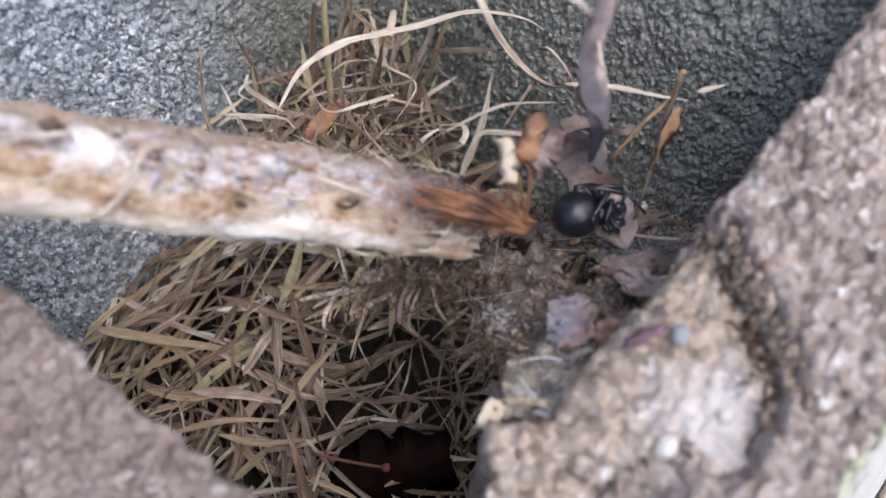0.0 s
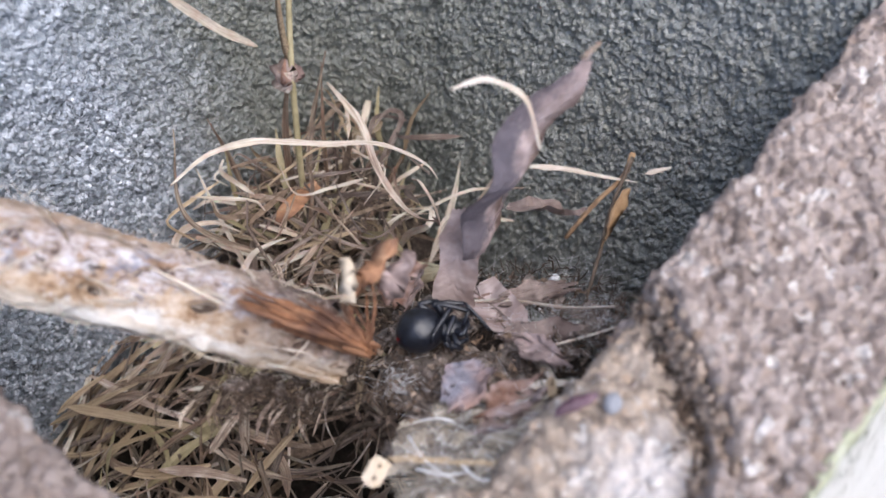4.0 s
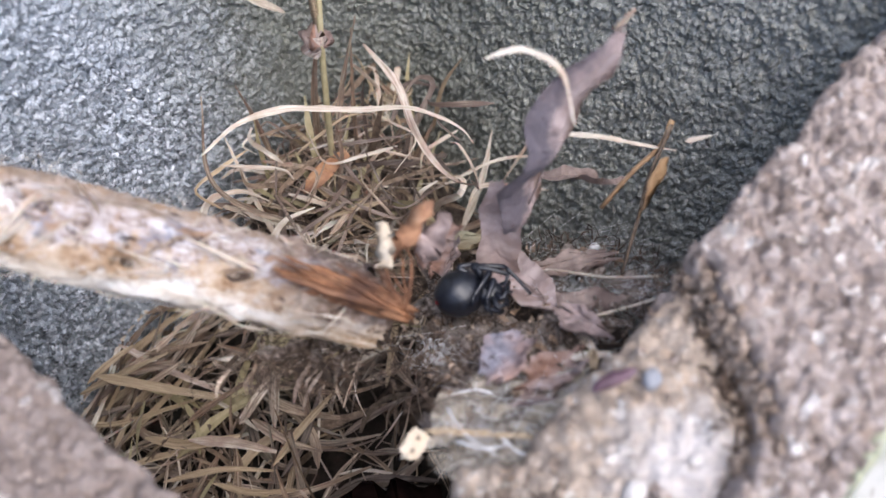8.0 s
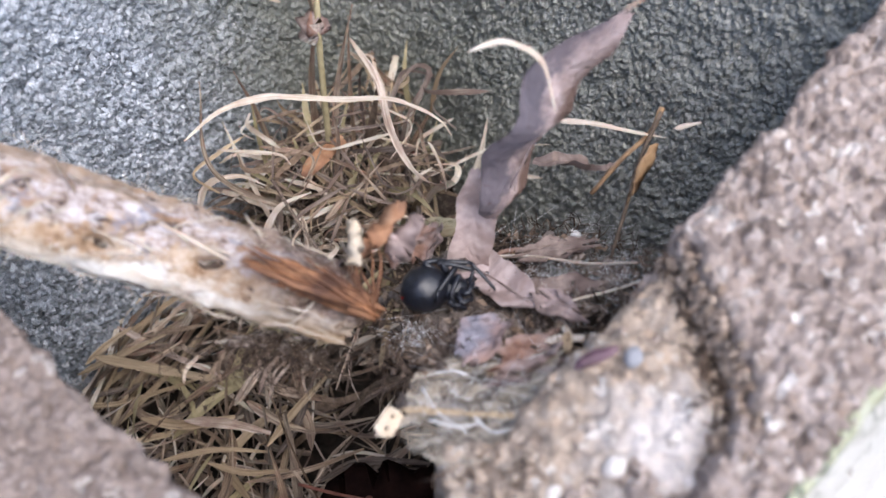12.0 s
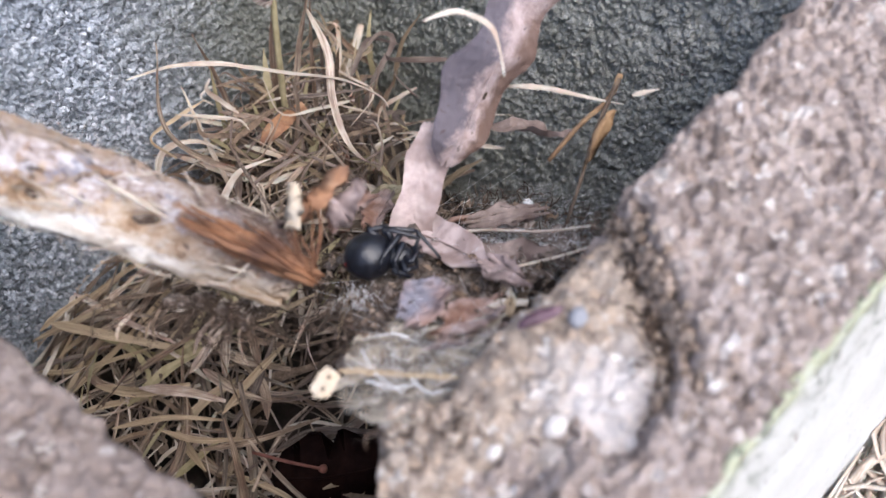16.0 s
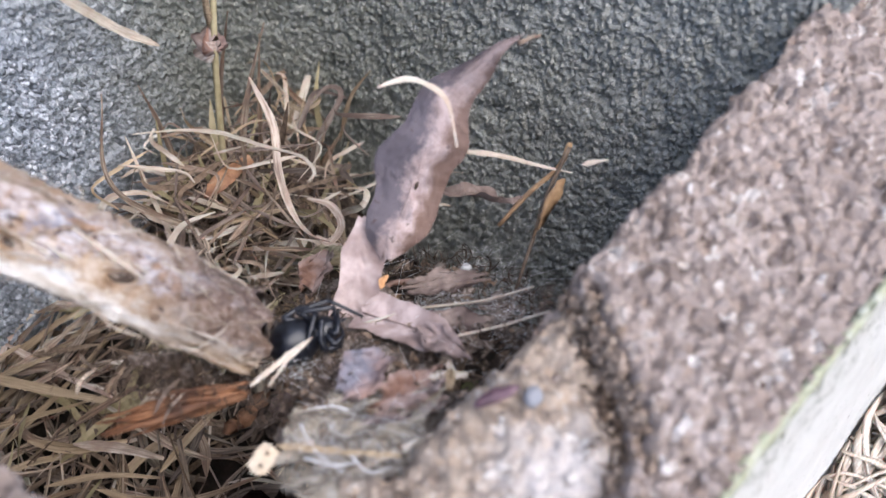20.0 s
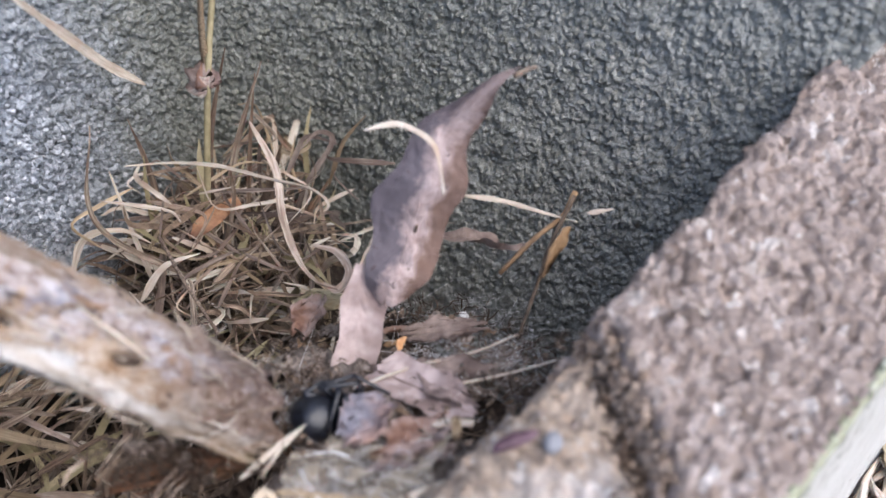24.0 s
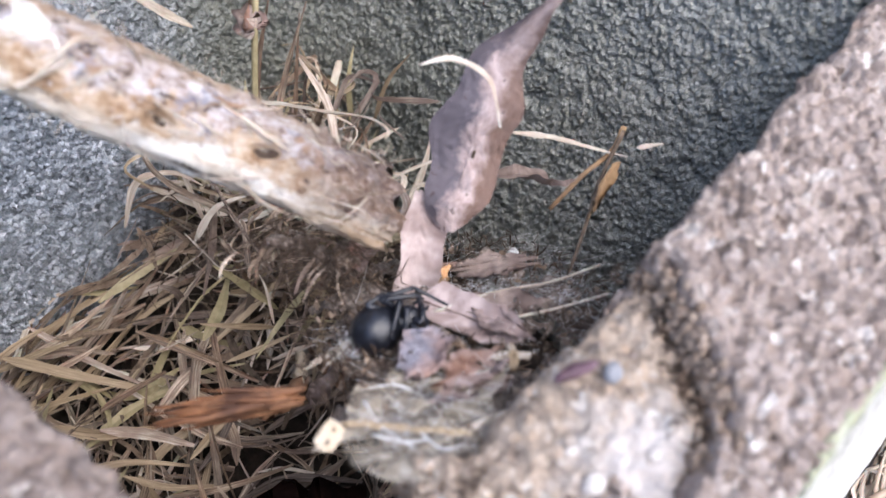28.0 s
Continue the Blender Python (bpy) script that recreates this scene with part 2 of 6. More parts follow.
M_CURL = mottled("brown_shrivelled_leaf", [(0.3, (0.12, 0.085, 0.07)), (0.6, (0.28, 0.22, 0.19)), (0.8, (0.42, 0.35, 0.31))], 200, (0.10, 0.07, 0.06), 120, 0.6, 0.3, 700)
M_BARK = mottled("orange_bark", [(0.3, (0.20, 0.09, 0.045)), (0.5, (0.36, 0.19, 0.10)), (0.7, (0.46, 0.28, 0.17))], 300, (0.15, 0.075, 0.045), 120, 0.65, 0.3, 900)
M_STEM = mottled("green_yellow_straw", [(0.3, (0.22, 0.19, 0.10)), (0.7, (0.40, 0.345, 0.21))], 300, None, 1, 0.5, 0.1, 900, None, 0.2)
M_PALE = mottled("pale_straw", [(0.38, (0.42, 0.36, 0.295)), (0.5, (0.56, 0.50, 0.425)), (0.62, (0.70, 0.645, 0.565))], 2200, (0.40, 0.315, 0.245), 100, 0.55, 0.1, 2200, (0.05, 1, 1), 0.25, 0.3, 0.1)
M_TAN = mottled("tan_straw", [(0.38, (0.24, 0.185, 0.15)), (0.5, (0.42, 0.345, 0.29)), (0.62, (0.60, 0.53, 0.46))], 2200, (0.26, 0.185, 0.15), 90, 0.55, 0.1, 2200, (0.05, 1, 1), 0.2, 0.3, 0.1)
M_LEAF = mottled("taupe_dead_leaf", [(0.25, (0.20, 0.14, 0.12)), (0.5, (0.35, 0.265, 0.24)), (0.8, (0.48, 0.385, 0.36))], 330, (0.11, 0.08, 0.072), 110, 0.5, 0.15, 700, None, 0.0, 0.25)


def leaf_material():
    """Taupe leaf, dark along one margin and towards its tip."""
    m, t, p = shader("two_toned_dead_leaf")
    co = rest(t)
    col = ramp(t, noise_tex(t, co, 330, 7, 0.7), [(0.25, (0.30, 0.215, 0.19)), (0.5, (0.45, 0.35, 0.325)), (0.8, (0.60, 0.50, 0.475))])
    x, y, z = axes(t, co)
    margin = drift(t, y, noise_tex(t, co, 150, 8, 0.75), 0.014)
    col = mix(t, band(t, margin, -0.0004, 0.0024, 0.9), col, (0.098, 0.088, 0.104))
    rust = drift(t, y, noise_tex(t, co, 170, 8, 0.75), 0.010)
    col = mix(t, band(t, rust, -0.0014, -0.0040, 0.85), col, (0.135, 0.078, 0.052))
    tip = drift(t, x, noise_tex(t, co, 120, 4), 0.024)
    col = mix(t, band(t, tip, 0.033, 0.043, 0.4), col, (0.085, 0.060, 0.058))
    spots = band(t, noise_tex(t, co, 330, 3), 0.66, 0.7, 0.8)
    col = mix(t, spots, col, (0.09, 0.06, 0.055))
    t.links.new(col, p.inputs["Base Color"])
    p.inputs["Roughness"].default_value = 0.55
    p.inputs["Specular IOR Level"].default_value = 0.25
    bump(t, p, noise_tex(t, co, 520, 8, 0.75, (0.5, 1, 1)), 1.0, 0.0008)
    return m


M_UPLEAF = leaf_material()
M_PINKLEAF = mottled("pinkish_dead_leaf", [(0.25, (0.34, 0.26, 0.24)), (0.5, (0.50, 0.405, 0.38)), (0.8, (0.60, 0.515, 0.49))], 260, (0.26, 0.19, 0.17), 90, 0.55, 0.15, 700, None, 0.0, 0.25)
M_OLIVE = mottled("olive_tan_leaf", [(0.3, (0.20, 0.18, 0.115)), (0.7, (0.35, 0.315, 0.21))], 150, (0.30, 0.22, 0.13), 120, 0.55, 0.15, 800)
M_LEAFGREY = mottled("grey_purple_leaf", [(0.3, (0.10, 0.096, 0.115)), (0.7, (0.25, 0.235, 0.265))], 330, (0.30, 0.19, 0.15), 90, 0.4, 0.15, 700)
M_LEAFBROWN = mottled("red_brown_leaf", [(0.3, (0.09, 0.045, 0.03)), (0.7, (0.27, 0.155, 0.11))], 330, (0.30, 0.235, 0.215), 150, 0.55, 0.2, 700)
M_ORANGE = mottled("orange_brown_leaf", [(0.3, (0.20, 0.115, 0.055)), (0.7, (0.42, 0.285, 0.16))], 150, (0.16, 0.10, 0.06), 160, 0.55, 0.15, 800)
# maroon taken near black: the shade of the hollow is in its colour
M_MAROON = mottled("shaded_maroon_leaf", [(0.3, (0.006, 0.003, 0.003)), (0.7, (0.02, 0.009, 0.007))], 190, None, 1, 0.8, 0.2, 500, None, 0.0, 0.05)
M_REDTWIG = mottled("red_brown_twig", [(0.3, (0.11, 0.04, 0.03)), (0.7, (0.26, 0.12, 0.09))], 200, None, 1, 0.5, 0.1, 900)
M_SPLINT = mottled("orange_wood_fibre", [(0.3, (0.11, 0.050, 0.026)), (0.5, (0.27, 0.128, 0.064)), (0.7, (0.45, 0.25, 0.14))], 700, (0.09, 0.045, 0.028), 120, 0.6, 0.3, 900, (0.15, 1, 1), 0.35)
M_BRIGHT = mottled("bright_orange_bark", [(0.3, (0.42, 0.20, 0.08)), (0.7, (0.68, 0.40, 0.20))], 700, None, 1, 0.6, 0.2, 900)
M_CHIP = mottled("cream_wood_chip", [(0.3, (0.40, 0.33, 0.24)), (0.7, (0.60, 0.52, 0.41))], 700, (0.44, 0.34, 0.23), 260, 0.7, 0.2, 900)
M_CRUMB = mottled("nest_crumbs", [(0.3, (0.06, 0.045, 0.036)), (0.5, (0.18, 0.14, 0.11)), (0.7, (0.36, 0.30, 0.25))], 900, None, 1, 0.9, 0, spread=0.75)
M_GRIT = mottled("concrete_crumbs", [(0.3, (0.13, 0.098, 0.076)), (0.5, (0.26, 0.205, 0.165)), (0.7, (0.40, 0.33, 0.275))], 900, None, 1, 0.9, 0.3, 1500, spread=0.45)
M_SILK = mottled("white_silk", [(0.3, (0.52, 0.52, 0.51)), (0.7, (0.76, 0.76, 0.77))], 400, None, 1, 0.5, 0)
M_STONE = mottled("pebble", [(0.3, (0.38, 0.345, 0.31)), (0.7, (0.62, 0.58, 0.54))], 500, None, 1, 0.6, 0.2, 900)
M_BLUE = mottled("blue_grey_pebble", [(0.3, (0.15, 0.152, 0.165)), (0.7, (0.29, 0.29, 0.305))], 500, None, 1, 0.6, 0.2, 900)
M_PURPLE = mottled("purple_seed_husk", [(0.3, (0.035, 0.018, 0.024)), (0.6, (0.11, 0.062, 0.078)), (0.75, (0.24, 0.17, 0.17))], 500, None, 1, 0.4, 0.15, 900)
M_BLACK, _t, _p = shader("glossy_black")
_c = rest(_t)
_t.links.new(ramp(_t, noise_tex(_t, _c, 900, 4), [(0.3, (0.004, 0.004, 0.005)), (0.7, (0.012, 0.014, 0.022))]), _p.inputs["Base Color"])
_p.inputs["Roughness"].default_value = 0.36
_p.inputs["Specular IOR Level"].default_value = 0.55
bump(_t, _p, noise_tex(_t, _c, 1300, 4), 0.6, 0.0002)
M_RED = mottled("red_marking", [(0.3, (0.14, 0.006, 0.006)), (0.7, (0.26, 0.014, 0.012))], 900, None, 1, 0.4, 0)


def paint_material():
    m, t, p = shader("white_paint")
    co = rest(t)
    col = ramp(t, noise_tex(t, co, 60, 4), [(0.3, (0.46, 0.45, 0.415)), (0.7, (0.565, 0.555, 0.52))])
    z = drift(t, axes(t, co)[2], noise_tex(t, co, 160, 5), 0.014)
    col = mix(t, band(t, z, -0.0055, -0.001, 0.8), col, (0.24, 0.25, 0.13))
    specks = band(t, noise_tex(t, co, 330, 6, 0.75), 0.53, 0.58)
    col = mix(t, mix(t, 1.0, specks, band(t, z, -0.030, -0.008, 0.95), "MULTIPLY"), col, (0.085, 0.095, 0.06))
    col = mix(t, band(t, noise_tex(t, co, 700, 4, 0.7), 0.62, 0.66, 0.6), col, (0.25, 0.26, 0.21))
    t.links.new(col, p.inputs["Base Color"])
    p.inputs["Roughness"].default_value = 0.6
    bump(t, p, noise_tex(t, co, 500, 4), 0.5, 0.0003)
    return m


M_PAINT = paint_material()


def stick_material():
    """Bleached fuzzy bark above, tan patches between, split cream wood below."""
    m, t, p = shader("rotten_wood")
    co = rest(t)
    x, y, z = axes(t, co)
    bark = ramp(t, noise_tex(t, co, 300, 8, 0.75, (0.6, 1, 1)), [(0.35, (0.075, 0.05, 0.04)), (0.43, (0.31, 0.235, 0.195)), (0.50, (0.53, 0.45, 0.42)), (0.57, (0.68, 0.64, 0.64)), (0.66, (0.82, 0.80, 0.82))])
    blue = band(t, noise_tex(t, co, 150, 6, 0.7), 0.55, 0.61, 0.8)
    bark = mix(t, blue, bark, (0.24, 0.24, 0.29))
    knot = band(t, noise_tex(t, co, 105, 6, 0.7, (0.7, 1, 1.3)), 0.56, 0.61, 0.8)
    bark = mix(t, knot, bark, (0.36, 0.22, 0.13))
    crown = band(t, drift(t, y, noise_tex(t, co, 160, 6, 0.7), 0.008), -0.0150, -0.0172, 0.7)
    bark = mix(t, crown, bark, (0.42, 0.305, 0.21))
    tan_y = band(t, drift(t, y, noise_tex(t, co, 95, 7, 0.7), 0.030), -0.0112, -0.0092)
    tan = ramp(t, noise_tex(t, co, 210, 8, 0.75, (0.5, 1, 1)), [(0.34, (0.10, 0.06, 0.04)), (0.42, (0.36, 0.23, 0.135)), (0.5, (0.53, 0.39, 0.265)), (0.6, (0.70, 0.61, 0.51))])
    col = mix(t, tan_y, bark, tan)
    wood = ramp(t, noise_tex(t, co, 300, 7, 0.7, (0.12, 1, 1)), [(0.34, (0.34, 0.25, 0.17)), (0.46, (0.66, 0.57, 0.46)), (0.66, (0.86, 0.83, 0.78))])
    col = mix(t, band(t, drift(t, y, noise_tex(t, co, 80, 7, 0.7), 0.018), -0.0060, -0.0046), col, wood)
    pits = band(t, noise_tex(t, co, 110, 7, 0.75, (0.7, 1, 1)), 0.585, 0.615, 0.92)
    col = mix(t, pits, col, (0.07, 0.045, 0.038))
    dust = band(t, noise_tex(t, co, 650, 5, 0.7), 0.6, 0.68, 0.7)
    col = mix(t, dust, col, (0.74, 0.70, 0.68))
    end = band(t, drift(t, x, noise_tex(t, co, 120, 4), 0.024), 0.032, 0.014, 0.85)
    rot = ramp(t, noise_tex(t, co, 420, 7, 0.75), [(0.35, (0.045, 0.028, 0.022)), (0.5, (0.13, 0.085, 0.065)), (0.66, (0.34, 0.27, 0.24))])
    upper = band(t, drift(t, y, noise_tex(t, co, 200, 4), 0.006), -0.0030, -0.0062)
    col = mix(t, mix(t, 1.0, end, upper, "MULTIPLY"), col, rot)
    lower = band(t, drift(t, x, noise_tex(t, co, 200, 5), 0.016), 0.026, 0.008, 0.8)
    below = band(t, drift(t, y, noise_tex(t, co, 200, 4), 0.006), -0.0062, -0.0030)
    col = mix(t, mix(t, 1.0, lower, below, "MULTIPLY"), col, (0.36, 0.235, 0.13))
    t.links.new(col, p.inputs["Base Color"])
    p.inputs["Roughness"].default_value = 0.85
    p.inputs["Specular IOR Level"].default_value = 0.15
    bump(t, p, noise_tex(t, co, 600, 7, 0.75, (0.6, 1, 1)), 1.0, 0.0014)
    return m


M_STICK = stick_material()
M_GROUND = mottled("dry_lawn_ground", [(0.3, (0.07, 0.055, 0.035)), (0.6, (0.20, 0.165, 0.09)), (0.8, (0.30, 0.25, 0.15))], 60, (0.09, 0.11, 0.045), 3, 0.95, 1.0, 200)


# ---- mesh helpers ----
def mesh(name, verts, faces, material, smooth=True):
    me = bpy.data.meshes.new(name)
    me.from_pydata([tuple(v) for v in verts], [], faces)
    me.materials.append(material)
    at = me.attributes.new("rest", "FLOAT_VECTOR", "POINT")
    co = np.empty(len(me.vertices) * 3, np.float32)
    me.vertices.foreach_get("co", co)
    at.data.foreach_set("vector", co)
    if smooth:
        me.polygons.foreach_set("use_smooth", [True] * len(me.polygons))
    me.update()
    return me


def blade_mesh(name, verts, faces, material):
    """A flat-shaded strip from ribbon_data whose own space runs along its length."""
    me = mesh(name, verts, faces, material, False)
    run, shift = 0.0, random.random()
    at = me.attributes["rest"].data
    for i in range(0, len(verts), 4):
        if i:
            run += (verts[i + 1] - verts[i - 3]).length
        half = (verts[i + 2] - verts[i]).length / 2
        for j in range(4):
            at[i + j].vector = (run + shift, (-half, 0.0, half, 0.0)[j], shift)
    return me


def piece(name, data, parent=None, label=""):
    ob = new(name, data)
    if parent:
        ob.parent = parent
    if label:
        ob["label"] = label
    return ob


def thing(name, label, category, group="", kind=""):
    return tagged(new(name), label, category, group, kind)


def grid_faces(nu, nv, wrap=False):
    f = []
    for i in range(nu - 1):
        for j in range(nv if wrap else nv - 1):
            k = (j + 1) % nv
            f.append((i * nv + j, (i + 1) * nv + j, (i + 1) * nv + k, i * nv + k))
    return f


def bend(points, n):
    """A smooth line through points (Catmull-Rom), n steps."""
    p = [Vector(q) for q in points]
    p = [p[0] * 2 - p[1]] + p + [p[-1] * 2 - p[-2]]
    out = []
    m = len(p) - 3
    for i in range(n + 1):
        s = min(i / n * m, m - 1e-6)
        k, u = int(s), s - int(s)
        a, b, c, d = p[k:k + 4]
        out.append(0.5 * (2 * b + (c - a) * u + (2 * a - 5 * b + 4 * c - d) * u * u + (3 * b - a - 3 * c + d) * u ** 3))
    return out


def ribbon_data(points, width, thick, up=(0, 0, 1), taper=0.25, twist=0.0, fold=0.3, n=10):
    """A blade: a creased, tapered strip with a thickness. Returns verts, faces."""
    line = bend(points, n)
    v, f = [], []
    for i, c in enumerate(line):
        tan = (line[min(i + 1, n)] - line[max(i - 1, 0)]).normalized()
        side = tan.cross(Vector(up))
        side = side.normalized() if side.length > 1e-6 else Vector((1, 0, 0))
        nor = side.cross(tan)
        u = i / n
        a = twist * u
        s2 = side * math.cos(a) + nor * math.sin(a)
        n2 = nor * math.cos(a) - side * math.sin(a)
        w = width * 0.5 * (1 - (1 - taper) * max(0.0, (u - 0.45) / 0.55) ** 1.5) * (0.2 + 0.8 * min(1, u * 5) ** 0.7) * (1 + 0.3 * noise.noise(c * 260))
        v += [c - s2 * w + n2 * w * fold, c + n2 * thick * 0.5, c + s2 * w + n2 * w * fold, c - n2 * thick * 0.5]
    for i in range(n):
        for j in range(4):
            k = (j + 1) % 4
            f.append((i * 4 + j, i * 4 + k, i * 4 + 4 + k, i * 4 + 4 + j))
    f += [(0, 3, 2, 1), (n * 4, n * 4 + 1, n * 4 + 2, n * 4 + 3)]
    return v, f


def tube_data(points, r0, r1, sides=6, n=12, wobble=0.0):
    line = bend(points, n)
    v, f = [], []
    for i, c in enumerate(line):
        tan = (line[min(i + 1, n)] - line[max(i - 1, 0)]).normalized()
        side = tan.cross(Vector((0.3, 0.2, 1))).normalized()
        nor = side.cross(tan)
        r = (r0 + (r1 - r0) * i / n) * (1 + wobble * noise.noise(c * 800))
        for j in range(sides):
            a = j * 2 * math.pi / sides
            v.append(c + side * r * math.cos(a) + nor * r * math.sin(a))
    for i in range(n):
        for j in range(sides):
            k = (j + 1) % sides
            f.append((i * sides + j, i * sides + k, i * sides + sides + k, i * sides + sides + j))
    f += [tuple(range(sides - 1, -1, -1)), tuple(n * sides + j for j in range(sides))]
    return v, f


def gather(parts):
    v, f = [], []
    for a, b in parts:
        o = len(v)
        v += a
        f += [tuple(i + o for i in q) for q in b]
    return v, f


def blob_data(radii, n=14, rough=0.0, scale=0.002, seed=0):
    v, f = [], []
    m = 2 * n
    for i in range(n + 1):
        a = math.pi * i / n
        for j in range(m):
            b = 2 * math.pi * j / m
            d = Vector((math.sin(a) * math.cos(b), math.sin(a) * math.sin(b), math.cos(a)))
            p = Vector((d.x * radii[0], d.y * radii[1], d.z * radii[2]))
            v.append(p * (1 + rough * noise.noise(p / scale + Vector((seed * 7.1, seed, 0)))))
    return v, grid_faces(n + 1, m, True)


# ---- grey wall corner and the brown block before it ----
CX, CY = 0.150, 0.137
OX0 = -0.05
EDGE_X = 0.0055


def build_wall():
    """Two grey concrete walls that meet in a rounded corner, with back and top."""
    step, r = 0.00045, 0.05
    xs = np.arange(-0.07, CX - r, step)
    path = [(x, CY, 0.0, -1.0, 0.0) for x in xs]
    m = int(r * math.pi / 2 / step)
    for i in range(m):
        a = math.pi / 2 * (1 - i / m)
        path.append((CX - r + r * math.cos(a), CY - r + r * math.sin(a), -math.cos(a), -math.sin(a), i / m))
    path += [(CX, y, -1.0, 0.0, 1.0) for y in np.arange(CY - r, 0.003, -step)]
    path = np.array(path)
    n = len(path)
    rows = []
    for z in np.r_[np.arange(-0.135, 0.036, step), 0.06, 0.1]:
        p = np.c_[path[:, 0] + path[:, 4] * 0.45 * max(z + 0.032, -0.08), path[:, 1] + (1 - path[:, 4]) * 0.12 * (z + 0.05), np.full(n, z)]
        run = np.where(path[:, 4] >= 1, (CY - r - path[:, 1]) / (CY - r - 0.003), 0)
        p[:, 1] -= run * (0.005 + 0.25 * max(z, 0))
        gap, tall = pebbles(p, 0.0018, 21)
        h = 0.0011 * (tall ** 0.6 - 0.7) + 0.0014 * (gap - 1) * (0.4 + tall) + 0.0004 * vnoise(p, 0.0009, 23) + 0.0007 * fbm(p, 0.006, 24) - 0.0032 * np.clip(vnoise(p, 0.0027, 25) - 0.38, 0, 1) 
        h = h - 0.026 * np.clip(3.5 * (1.0 - np.hypot((p[:, 0] - 0.0455) / 0.0062, (p[:, 2] - 0.0068 + 0.3 * (p[:, 0] - 0.0455)) / 0.0027) + 0.5 * vnoise(p, 0.0024, 29)), 0, 1) * (path[:, 4] == 0)  # a broken hole
        h = h - 0.006 * np.exp(-((p[:, 0] - 0.059) ** 2 / 0.0016 ** 2 + (p[:, 2] - 0.001) ** 2 / 0.0013 ** 2)) * (path[:, 4] == 0)
        rows.append(p + np.c_[path[:, 2:4], np.zeros(n)] * h[:, None])
    for z in (0.1, -0.135):
        rows.append(np.c_[path[:, 0] - path[:, 2] * 0.07, path[:, 1] - path[:, 3] * 0.07, np.full(n, z)])
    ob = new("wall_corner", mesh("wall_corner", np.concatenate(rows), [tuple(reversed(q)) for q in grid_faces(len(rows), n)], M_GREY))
    tagged(ob, "rough grey concrete wall corner with open grain", "wall", kind="structure")


def outer_y(x):
    """The top outer edge of the long side."""
    return -0.0312 - 0.055 * (x - 0.06)


def face_y(z, x=0.1):
    return outer_y(x) + 0.22 * z


GROOVE_X = np.array([-0.06, 0.030, 0.050, 0.059, 0.067, 0.073, 0.0775, 0.082, 0.087, 0.09])
GROOVE_Y = np.array([-0.019, -0.0195, -0.0196, -0.0197, -0.0184, -0.0132, -0.0063, 0.0, 0.006, 0.02])


def broken(x, y):
    """How far the inner edge of the face shell is broken away, 0 to 1."""
    g = np.interp(x, GROOVE_X, GROOVE_Y) + 0.0011 * vnoise(np.c_[x, y, y * 0], 0.004, 9) + 0.0006 * vnoise(np.c_[x, y, y * 0], 0.0016, 10)
    return np.clip((y - g) / 0.0024, 0, 1) * (x < 0.09) * (y < 0.03) * np.clip((x - 0.004) / 0.012, 0, 1) * np.maximum(np.clip((x - 0.044) / 0.010, 0, 1), np.clip((y + 0.014) / 0.008, 0, 1))


